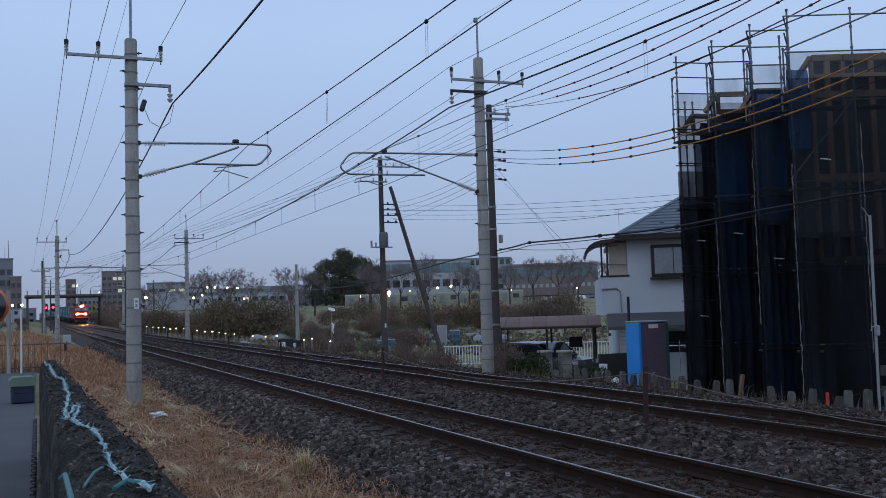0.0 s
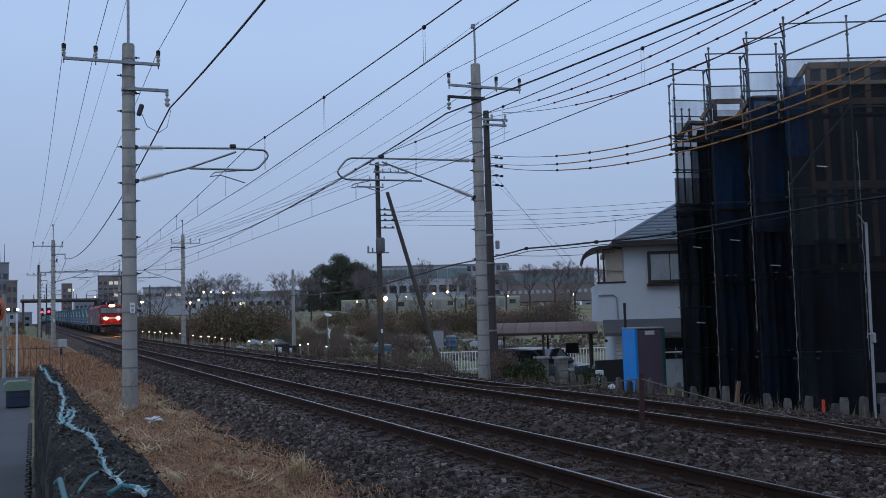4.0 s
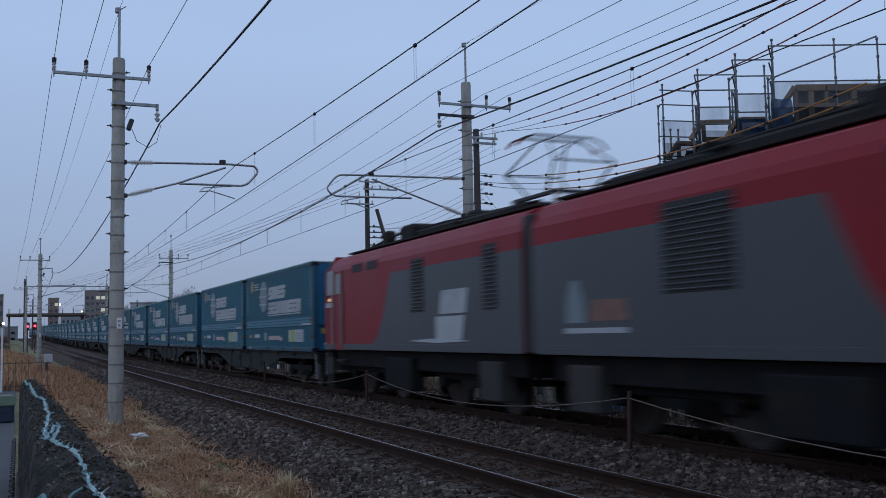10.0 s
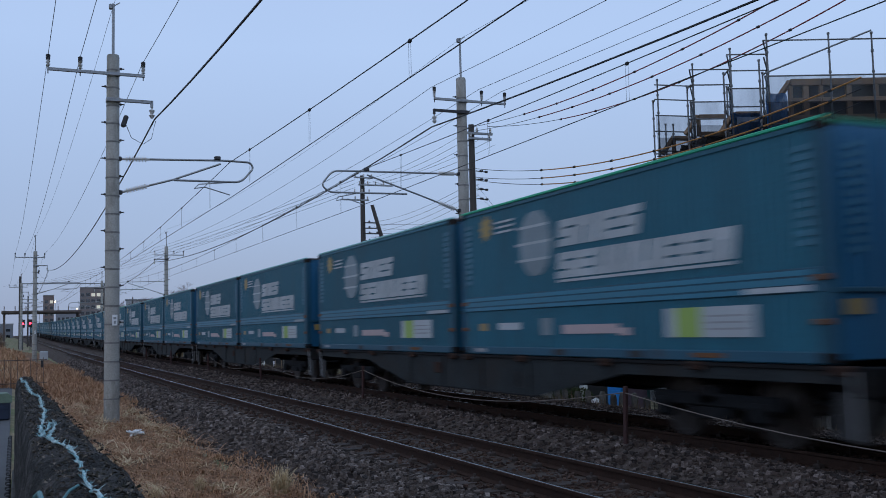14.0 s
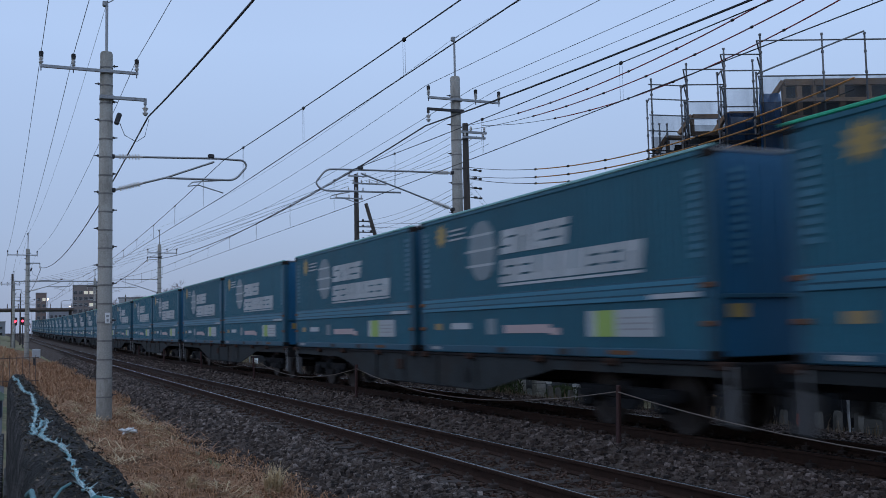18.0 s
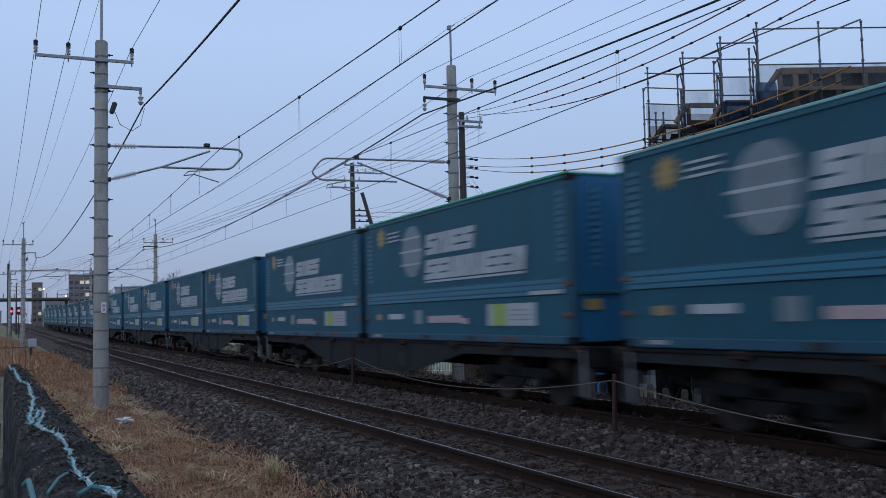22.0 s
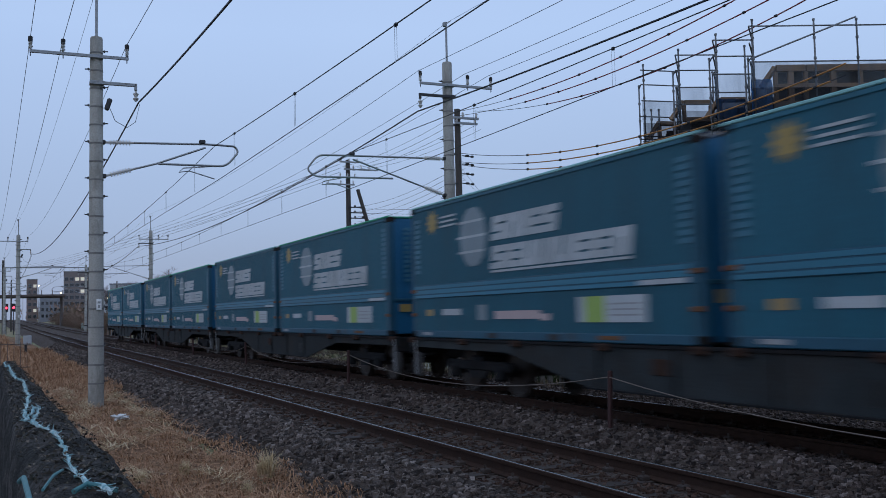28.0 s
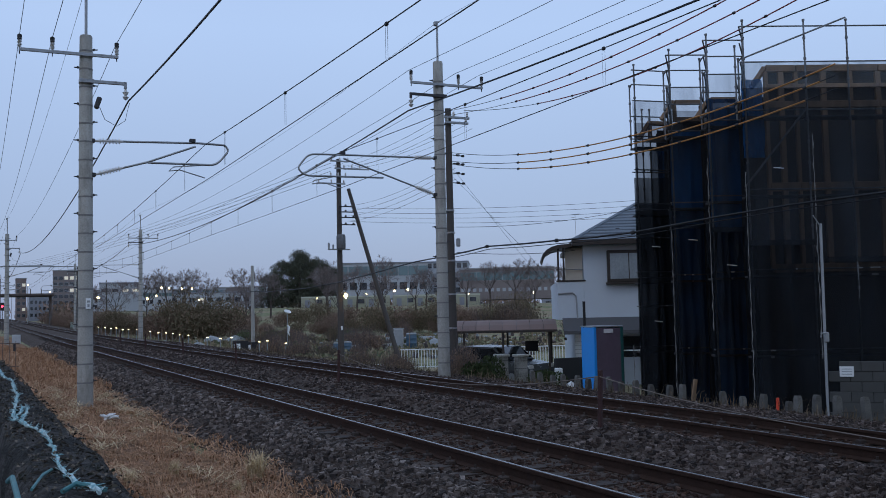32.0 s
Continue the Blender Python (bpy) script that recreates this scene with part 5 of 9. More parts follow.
M_GREENTRIM = paint("dark_green_trim", (0.012, 0.09, 0.085), 0.6, vary=0.1, scale=3, fine=40, bump=0.05)
M_RENDER = paint("pale_blue_grey_render", (0.52, 0.57, 0.62), 0.85, vary=0.07, scale=1.0, fine=60, bump=0.12, stain=0.12, dirt=(0.34, 0.36, 0.38))
M_ROOF = paint("grey_roof_tiles", (0.17, 0.20, 0.235), 0.6, vary=0.15, scale=3, fine=40, bump=0.1, random=0.1)
M_BROWNMETAL = paint("dark_brown_metal", (0.05, 0.04, 0.035), 0.5, 0.3, vary=0.15, scale=4, fine=40, bump=0.05)
M_FASCIA = paint("grey_brown_fascia", (0.085, 0.085, 0.09), 0.6, vary=0.12, scale=3, fine=30, bump=0.05)
M_BEIGE = paint("beige_screen", (0.62, 0.55, 0.45), 0.7, vary=0.1, scale=2, fine=30, bump=0.05)
M_CURTAIN = paint("grey_curtain", (0.28, 0.31, 0.33), 0.8, vary=0.2, scale=2, fine=20, bump=0.1)
M_CARPORT = paint("brown_roof_sheet", (0.19, 0.125, 0.105), 0.75, vary=0.15, scale=2, fine=40, bump=0.06, random=0.12)
M_ORANGE = paint("orange_sleeve", (0.45, 0.20, 0.05), 0.55, vary=0.15, scale=5, fine=40, bump=0.05)
M_REDSLEEVE = paint("dull_red_sleeve", (0.27, 0.045, 0.05), 0.55, vary=0.15, scale=5, fine=40, bump=0.05)
M_BROWNSTAKE = paint("dark_red_stake", (0.05, 0.022, 0.02), 0.8, vary=0.3, scale=8, fine=60, bump=0.2)
M_LAMP = lamp_glow("warm_street_lamp", (1.0, 0.60, 0.22), 11)
M_LAMPW = lamp_glow("white_street_lamp", (1.0, 0.72, 0.36), 6)
M_PATHLIGHT = lamp_glow("garden_light", (1.0, 0.74, 0.38), 4)
M_WINLIT = lamp_glow("lit_window", (1.0, 0.88, 0.68), 0.2)
M_REDLAMP = lamp_glow("red_signal", (1.0, 0.03, 0.06), 6)
M_CAR = paint("car_paint_silver", (0.30, 0.32, 0.34), 0.3, 0.5, vary=0.05, scale=2, fine=30, bump=0.0)
M_CARMID = paint("car_paint_grey", (0.12, 0.13, 0.135), 0.25, 0.4, vary=0.05, scale=2, fine=30, bump=0.0)
M_HEDGE = patches("hedge_leaves", [(0.026, 0.038, 0.016), (0.05, 0.068, 0.026), (0.036, 0.05, 0.02), (0.066, 0.08, 0.036)], 20, 40, bump=0, island=True)

M_CORD = paint("grey_brown_cord", (0.16, 0.13, 0.11), 0.9, vary=0.2, scale=8, fine=60, bump=0.2)
M_POST = paint("old_post_concrete", (0.11, 0.105, 0.096), 0.9, vary=0.35, scale=5, fine=50, bump=0.4, stain=0.5, dirt=(0.05, 0.045, 0.035), random=0.4)

# stakes with a cord between the tracks
stake_me = Geo().box((0, 0, 0.25), (0.06, 0.05, 0.98), 0.008).mesh("stake", M_BROWNSTAKE)
STAKES = [0.4, 10.9, 21.4, 31.45, 40.7, 51, 61]
for y in STAKES[1:]:
    st = part("track_stake", stake_me, M_BROWNSTAKE, at=pose(7.3 + line_x(y), y, line_z(y), random.uniform(-1.5, 1.5), random.uniform(-2, 2), random.uniform(0, 40)))
    tagged(st, "dark red-brown stake in the ballast between the tracks", "stake", "stakes between the tracks")
for a, b in zip(STAKES[:4], STAKES[1:5]):
    cord = part("cord", Geo().tube(sagging((7.3, a, 0.66), (7.3, b, 0.66), 0.35, 14), 0.007, 4), M_CORD)
    tagged(cord, "thin dark cord strung between track stakes", "cord", "cords between the tracks")

# low old fence posts at the foot of the ballast
post_me = Geo().prism([(-0.07, -0.2), (0.07, -0.2), (0.066, 0.54), (0.058, 0.6), (0.035, 0.65), (-0.035, 0.65), (-0.058, 0.6), (-0.066, 0.54)], -0.055, 0.055).mesh("fence_post", M_POST)
rf = random.Random(8)
y = 11.2
while y < 25.2:
    x = 14.35 + rf.uniform(-0.08, 0.08) + (0.35 if 15 < y < 17.4 else 0)
    p = part("fence_post", post_me, M_POST, at=pose(x, y, ground_z(x, y) + rf.uniform(-0.12, 0.04), rf.uniform(-5, 5), rf.uniform(-5, 5), rf.uniform(-12, 12)))
    tagged(p, "short weathered concrete fence post with a rounded top", "fence post", "old fence posts")
    y += rf.uniform(0.52, 0.64)
    if 17.4 < y < 18.3:
        y += 0.4
for x, y, lab in ((14.2, 14.95, ""),):
    cone = part("marker_post", Geo().cyl((x, y, -0.8), (x, y, -0.28), 0.045, 0.03, 8), paint("orange_red_plastic", (0.75, 0.07, 0.03), 0.5, bump=0.02), smooth=True)
    tagged(cone, "orange-red plastic marker post among the fence posts", "marker post")
stk = part("leaning_board", Geo().box((14.5, 17.9, -0.55), (0.12, 0.04, 0.95), 0.006, Euler((0.05, 0.22, 0.3)).to_matrix()), M_TIMBER)
tagged(stk, "pale wooden board leaning at the fence", "board")
kerb = part("kerb_beam", Geo().span(14.5, 14.68, 17.6, 22.0, -1.2, -0.66, 0.02), M_CONC_OLD)
tagged(kerb, "long pale concrete edging beam behind the fence posts", "edging")
sack = Geo().lathe([(0.02, 0), (0.25, 0.03), (0.27, 0.18), (0.2, 0.34), (0.08, 0.42), (0.03, 0.46)], n=10)
sack = part("sandbag", sack, M_WHITE, smooth=True, at=pose(14.6, 23.3, -0.95, 8, 5, 20) @ Matrix.Diagonal((1.2, 1.0, 1.15, 1)))
tagged(sack, "pale tied sandbag beside the toilet", "bag")

# ---- building site under netting ----
SITE = [(15.42, 21.04), (16.51, 20.84), (15.35, 19.48), (16.31, 19.11), (15.34, 18.06), (16.23, 17.71), (15.36, 16.85), (16.74, 16.28), (18.56, 15.53), (19.78, 15.12)]
BACK = [(23.5, 13.9), (24.5, 19.5), (18.6, 24.2)]
TOPS = 7.03
BASE = -1.25
site = thing("scaffolding", "steel tube scaffolding hung with black and blue netting round a site", "scaffolding", "", (0, 0, 0))
away = Vector((0.50, 0.866, 0))
for k, (a, b) in enumerate(zip(SITE, SITE[1:])):
    a3, b3 = Vector((*a, 0)), Vector((*b, 0))
    d = b3 - a3
    nrm = Vector((-d.y, d.x, 0)).normalized()
    g = Geo()
    nu, nv = 30, 26
    top, joint = TOPS - 0.6, (4.1, 4.1, 3.6, 3.6, 3.4, 3.4, 3.0, 2.6, 2.6)[k]
    for j in range(nv + 1):
        z = BASE + (joint - BASE) * j / nv
        for i in range(nu + 1):
            u = i / nu
            fold = (0.06 * math.sin(u * 9 + k * 2 + z * 0.35) + 0.05 * math.sin(u * 27 + 2.5 * noise.noise((u * 2, z * 0.5, k + 3)))) * math.sin(math.pi * u) + (0.09 * noise.noise((u * 5 + k * 5, z * 0.8, k)) + 0.04 * noise.noise((u * 14 + k, z * 2.2, k))) * min(1, 6 * u, 6 * (1 - u))
            p = a3.lerp(b3, u) + nrm * fold * 1.1
            g.v.append((p.x, p.y, z))
    g.f = [(j * (nu + 1) + i, j * (nu + 1) + i + 1, (j + 1) * (nu + 1) + i + 1, (j + 1) * (nu + 1) + i) for j in range(nv) for i in range(nu)]
    part("net_sheet", g, M_NET, site, "dark see-through safety net", True)
    g = Geo()
    for j in range(13):
        z = joint - 0.12 + (top - joint + 0.12) * j / 12
        for i in range(nu + 1):
            u = i / nu
            fold = (0.05 * math.sin(u * 7 + k * 3 + z * 0.5) + 0.04 * noise.noise((u * 6 + k, z * 1.2, k + 9))) * math.sin(math.pi * u) * (0.3 if j == 12 else 0.7)
            p = a3.lerp(b3, u) + nrm * (fold - 0.03)
            g.v.append((p.x, p.y, z))
    g.f = [(j * (nu + 1) + i, j * (nu + 1) + i + 1, (j + 1) * (nu + 1) + i + 1, (j + 1) * (nu + 1) + i) for j in range(12) for i in range(nu)]
    part("net_sheet", g, M_NETMID, site, "safety net painted paler and thinner for the light on and behind it", True)
    g = Geo()
    for j in range(4):
        for i in range(nu + 1):
            p = a3.lerp(b3, i / nu) + nrm * 0.02 * math.sin(i * 1.3 + j)
            g.v.append((p.x, p.y, top + 0.2 * j))
    g.f = [(j * (nu + 1) + i, j * (nu + 1) + i + 1, (j + 1) * (nu + 1) + i + 1, (j + 1) * (nu + 1) + i) for j in range(3) for i in range(nu)]
    part("top_net", g, M_NETTOP, site, "pale translucent net strip along the top", True)
# second net hung on the inner side of the end bay
g = Geo()
for j in range(15):
    for i in range(13):
        p = Vector((*SITE[0], 0)).lerp(Vector((*SITE[1], 0)), i / 12) + away * (0.2 + 0.06 * noise.noise((i * 0.7, j * 0.3, 8)))
        g.v.append((p.x, p.y, BASE + (5.0 - BASE) * j / 14))
g.f = [(j * 13 + i, j * 13 + i + 1, (j + 1) * 13 + i + 1, (j + 1) * 13 + i) for j in range(14) for i in range(12)]
part("net_sheet", g, M_NET, site, "dark see-through safety net", True)
M_SCAF = paint("weathered_scaffold_tube", (0.18, 0.185, 0.195), 0.7, 0.15, vary=0.2, scale=8, fine=90, bump=0.1, stain=0.3, dirt=(0.06, 0.05, 0.045), random=0.3)


def scaffold_tube(a, b, nm="tube", r=0.0243):
    part(nm, Geo().cyl(a, b, r, n=6), M_SCAF, site)


def standard(x, y, z0, z1):
    """Upright tube with a coupling collar every half metre."""
    prof, z = [(0.021, z0)], z0 + 0.3
    while z < z1 - 0.12:
        prof += [(0.021, z - 0.035), (0.034, z - 0.03), (0.034, z + 0.02), (0.021, z + 0.03)]
        z += 0.475
    part("standard", Geo().lathe(prof + [(0.021, z1 - 0.05), (0.032, z1 - 0.045), (0.032, z1)], (x, y, 0), 7), M_SCAF, site)


inner = [Vector((*p, 0)) + away * 0.62 for p in SITE]
outer = [Vector((*p, 0)) for p in SITE]
for i, p in enumerate(outer):
    q = p + away * 0.09 + (outer[i + 1] - p).normalized() * (0.08 if i in (0, 2, 4, 6) else 0) if i < 9 else p + away * 0.09
    standard(q.x, q.y, BASE if i % 2 == 0 or i > 6 else TOPS - 0.9, TOPS + (1.0 if i % 2 == 0 or i > 6 else 0.85))
    q = inner[i]
    if i < 7:
        standard(q.x, q.y, TOPS - 1.2, TOPS + 0.55)
mid_post = outer[7].lerp(outer[8], 0.5) + away * 0.09
standard(mid_post.x, mid_post.y, BASE, TOPS + 1.0)
for i in range(len(outer) - 1):
    a, b = outer[i] + away * 0.09, outer[i + 1] + away * 0.09
    a2, b2 = inner[i], inner[i + 1]
    for z in (0.55, 2.35, 4.15, 5.95, TOPS + 0.02, TOPS + 0.84) + ((TOPS + 0.45,) if i < 6 else ()):
        scaffold_tube((a.x, a.y, z), (b.x, b.y, z), "ledger", 0.018)
    if i < 6:
        scaffold_tube((a2.x, a2.y, TOPS - 0.3), (b2.x, b2.y, TOPS - 0.3), "ledger", 0.018)
        scaffold_tube((a.x, a.y, TOPS + 0.45), (a2.x, a2.y, TOPS + 0.45), "transom", 0.018)
    for z in (0.4, 2.2, 4.0, 5.8) if i not in (1, 3, 5) else ():
        m = (outer[i] + outer[i + 1] + inner[i] + inner[i + 1]) / 4
        d = (outer[i + 1] - outer[i])
        part("deck_plank", Geo().box((m.x, m.y, z), (d.length * 0.96, 0.4, 0.045), 0.005, Euler((0, 0, math.atan2(d.y, d.x))).to_matrix()), M_DARKSTEEL, site)
    if i in (3, 6, 8):
        scaffold_tube((a.x, a.y, 4.2), (b.x, b.y, 6.0), "brace")
# open end bay against the sky
for u in (0.12, 0.3, 0.5):
    q = outer[0].lerp(outer[1], u) + away * 0.55
    standard(q.x, q.y, BASE, TOPS - 0.1)
for z in (1.6, 2.5, 3.4, 4.3, 5.2, 6.1):
    for d in (0.09, 0.55):
        p, q = outer[0] + away * d, outer[1] + away * d
        scaffold_tube((p.x, p.y, z), (q.x, q.y, z), "ledger", 0.018)
# raking tube over the corner
scaffold_tube((15.45, 16.95, TOPS + 0.1), (17.6, 15.9, TOPS + 1.0), "brace", 0.021)
# pale upright ties seen on the net
for k, (px, py, z0, z1) in enumerate(((15.33, 21.2, -0.5, 0.6), (15.3, 19.45, -0.9, 3.6), (15.29, 18.03, 1.0, 5.0), (15.3, 16.8, -0.5, 4.5), (16.1, 15.6, 0.4, 5.2))):
    cord, nz = Geo(), int((z1 - z0) / 0.11)
    cord.tube([(px - 0.1 + 0.025 * noise.noise((k, q * 0.5, 1)), py - 0.12 + 0.025 * noise.noise((k, q * 0.5, 4)), z0 + (z1 - z0) * q / nz) for q in range(nz + 1)], [0.007 + (0.008 if q % 4 == 1 else 0) for q in range(nz + 1)], 5)
    part("lacing_cord", cord, M_RING, site, "weathered knotted cord lacing the net sheets")
for k in range(5):
    i = (2 * k) % (len(SITE) - 2)
    m = outer[i].lerp(outer[i + 1], 0.5)
    z = (3.15, 3.2, 2.5, 4.6, 1.2, 3.3)[k % 6] + 0.12 * (k // 6)
    d = outer[i + 1] - outer[i]
    part("net_tie", Geo().box((m.x - 0.09, m.y - 0.1, z), (0.24, 0.018, 0.02), 0.006, Euler((0, 0.1, math.atan2(d.y, d.x))).to_matrix()), M_WHITE, site, "pale tie strip")

frame_b = thing("timber_frame_building", "unfinished timber-framed building behind the site netting", "building", "", (0, 0, 0))
body = [Vector((*p, 0)) + away * 1.05 for p in SITE] + [Vector((*p, 0)) for p in BACK]
body[0] = body[0].lerp(body[1], 0.75)
for i_, u_ in ((2, 0.5), (4, 0.5), (6, 0.3)):
    body[i_] = body[i_].lerp(body[i_ + 1], u_)
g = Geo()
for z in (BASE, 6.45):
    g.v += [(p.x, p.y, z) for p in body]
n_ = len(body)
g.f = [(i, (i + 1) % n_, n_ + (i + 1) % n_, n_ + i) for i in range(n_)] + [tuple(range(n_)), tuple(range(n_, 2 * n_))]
part("boarded_wall", g, M_PLY, frame_b, "boarded lower walls with interior shade in their colour")
for i in (0, 2, 4, 6, 7, 8):
    a, b = Vector((*SITE[i], 0)) + away * 0.95, Vector((*SITE[i + 1], 0)) + away * 0.95
    if i < 7:
        a = a.lerp(b, {0: 0.55, 6: 0.52}.get(i, 0.3))
    ang = math.atan2((b - a).y, (b - a).x)
    rot = Euler((0, 0, ang)).to_matrix()
    m, L = (a + b) / 2, (b - a).length
    hi = 7.1 if i >= 6 else (6.85 if i == 2 else 6.62)
    rows = ((hi, 0.16), (hi - 0.42, 0.1), (hi - 0.86, 0.16), (4.3, 0.2), (2.4, 0.2)) if i >= 6 else ((hi, 0.12), (hi - 0.45, 0.12))
    for z, hh in rows:
        part("beam", Geo().box((m.x, m.y, z), (L - 0.02, 0.12, hh), 0.01, rot), M_TIMBER, frame_b, "bare timber beam")
    z0 = 2.4 if i >= 6 else hi - 0.5
    nst = max(2, round(L / 0.62)) if i >= 6 else 1
    for j in range(nst + 1):
        p = a.lerp(b, j / nst)
        part("stud", Geo().box((p.x, p.y, (hi - 0.08 + z0) / 2), (0.13 if j % 2 else 0.09, 0.1, hi - 0.08 - z0), 0.008, rot), M_TIMBER, frame_b)
        if j < nst:
            q = a.lerp(b, (j + 0.5) / nst) + away * 0.12
            # dark panels between the studs paint the shaded interior
            if i >= 6:
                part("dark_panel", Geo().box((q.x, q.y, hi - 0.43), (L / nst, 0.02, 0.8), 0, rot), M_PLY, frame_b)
    if i < 7:
        e = a - (b - a).normalized() * 0.35
        part("end_board", Geo().cyl((a.x, a.y, hi + 0.03), (e.x, e.y, hi - 0.45), 0.07, n=4), M_TIMBER, frame_b, "slanting timber end board")
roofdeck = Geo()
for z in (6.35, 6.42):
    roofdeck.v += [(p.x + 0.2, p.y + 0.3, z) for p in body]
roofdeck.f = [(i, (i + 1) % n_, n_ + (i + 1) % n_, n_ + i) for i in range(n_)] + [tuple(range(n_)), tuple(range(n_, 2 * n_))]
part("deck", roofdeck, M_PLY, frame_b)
for k, (i, z0, z1, off) in enumerate(((6, 4.9, 6.7, 0.3), (4, -1.15, 6.5, 0.3), (2, -1.15, 6.0, 0.5), (0, -1.15, 5.9, 0.6))):
    a, b = Vector((*SITE[i], 0)) + away * off, Vector((*SITE[i + 1], 0)) + away * off
    if i == 6:
        b = a.lerp(b, 0.42)
    a, b = a.lerp(b, 0.5 if i == 0 else 0.08), a.lerp(b, 0.86)
    g = Geo()
    for j in range(11):
        for u in range(9):
            p = a.lerp(b, u / 8) + away * 0.12 * noise.noise((u * 0.7, j * 0.6, k))
            g.v.append((p.x, p.y, z0 + (z1 - z0) * j / 10 + 0.12 * noise.noise((u, k, 2)) * (j == 10)))
    g.f = [(j * 9 + u, j * 9 + u + 1, (j + 1) * 9 + u + 1, (j + 1) * 9 + u) for j in range(10) for u in range(8)]
    part("tarpaulin", g, M_TARP, frame_b, "blue tarpaulin sheet", True)

# site post with meter, and block wall with a notice
sp = thing("site_post", "slim pale steel post with a small meter box at the site", "post", "", (15.0, 14.45, 0))
part("pole", Geo().cyl((0, 0, -1.1), (0.04, 0, 3.15), 0.028, n=10), M_GREYPAINT, sp, smooth=True)
part("meter_box", Geo().box((0.02, -0.05, 0.9), (0.08, 0.08, 0.2), 0.02), M_GREYPAINT, sp)
part("bracket", Geo().tube([(0, -0.05, 0.98), (-0.18, -0.1, 0.98), (-0.2, -0.1, 0.9)], 0.015, 6).tube([(0.03, 0, 3.1), (-0.2, -0.05, 3.3)], 0.012, 6), M_GREYPAINT, sp)
bw = thing("block_wall", "low grey concrete block wall beside the site", "wall", "", (0, 0, 0))
M_BLOCKS = paint("grey_block_concrete", (0.069, 0.069, 0.0672), 0.9, vary=0.2, scale=3, fine=50, bump=0.3, stain=0.35, dirt=(0.06, 0.058, 0.052), random=0.08)
blk = Geo().box((0, 0, 0), (0.392, 0.12, 0.194), 0.006).mesh("block", M_BLOCKS)
da = math.atan2(-0.98, 0.9)
for r in range(8):
    for c in range(9):
        s = 0.2 + 0.4 * c + (0.2 if r % 2 else 0)
        part("block", blk, M_BLOCKS, bw, at=pose(15.12 + s * math.cos(da), 14.5 + s * math.sin(da), -1.08 + 0.2 * r, 0, 0, math.degrees(da)))
nb = thing("notice_board", "small white notice board fixed to the block wall", "sign", "", pose(15.29, 14.20, 0.22, 0, 0, math.degrees(da)))
part("panel", Geo().box((0, 0, 0), (0.26, 0.02, 0.2), 0.004), M_WHITE, nb)
for z in (0.05, 0.0, -0.05):
    part("text_bar", Geo().box((0, -0.013, z), (0.19, 0.006, 0.012)), M_GREYPAINT, nb)

# ---- portable toilet ----
pt = thing("portable_toilet", "bright blue portable toilet cabin with a plum-grey door", "portable toilet", "", pose(16.86, 24.95, -1.2, 0, 0, -11))
part("side_panel", Geo().box((-0.44, 0.0, 1.12), (0.05, 0.98, 2.18), 0.012), M_BLUE, pt, "bright blue side panel")
part("side_panel", Geo().box((0.44, 0.0, 1.12), (0.05, 0.98, 2.18), 0.012), M_GREENTRIM, pt)
part("back_panel", Geo().box((0, 0.47, 1.12), (0.86, 0.05, 2.18), 0.012), M_GREENTRIM, pt)
part("door", Geo().box((0.0, -0.48, 1.13), (0.78, 0.05, 2.12), 0.015), M_PURPLE, pt, "plum-grey door")
for s in (-1, 1):
    part("door_post", Geo().box((s * 0.43, -0.48, 1.12), (0.09, 0.09, 2.2), 0.015), M_GREENTRIM if s > 0 else M_BLUE, pt)
part("roof", Geo().box((0, 0, 2.235), (0.95, 1.05, 0.05), 0.02), M_GREYPAINT, pt, "pale grey domed roof")
part("floor_base", Geo().box((0, 0, 0.03), (0.98, 1.06, 0.1), 0.02), M_BLACK, pt)
part("sign_plate", Geo().box((0, -0.515, 2.1), (0.3, 0.02, 0.12), 0.005), M_WHITE, pt)
part("vent_pipe", Geo().cyl((-0.42, 0.3, 1.0), (-0.42, 0.3, 3.0), 0.045, n=8), M_BLACK, pt, "black vent pipe", True)

# ---- house ----
TURN = Matrix.Translation((19.72, 30.2, 0)) @ pose(0, 0, 0, 0, 0, -29) @ Matrix.Translation((-19.72, -30.2, 0))
hs = thing("house", "two-storey house with pale blue-grey render and grey hipped roof", "house", "", TURN)
HX0, HX1, HY0, HY1, HZ = 18.75, 26.0, 30.2, 38.0, -1.2
EX = 19.72
part("upper_wall", Geo().span(EX, HX1, HY0, HY1, 1.2, 4.08), M_RENDER, hs, "pale blue-grey rendered wall")
part("balcony_wall", Geo().span(HX0, EX - 0.003, HY0 + 0.002, HY0 + 0.14, 1.2, 2.58).span(HX0, HX0 + 0.12, HY0 + 0.14, HY1 - 2, 1.2, 2.58), M_RENDER, hs, "rendered balcony parapet")
part("balcony_floor", Geo().span(HX0 + 0.12, EX, HY0 + 0.14, HY1 - 2, 1.25, 1.4), M_GREYPAINT, hs)
part("parapet_cap", Geo().span(HX0 - 0.03, EX + 0.06, HY0 - 0.03, HY0 + 0.17, 2.58, 2.64, 0.01), M_BROWNMETAL, hs)
part("lower_wall", Geo().span(HX0 + 0.62, HX1, HY0 + 0.3, HY1, HZ, 1.19), M_RENDER, hs)
g = Geo()
e0, e1, f0, f1, zt = EX - 0.4, HX1 + 0.5, HY0 - 0.5, HY1 + 0.5, 4.05
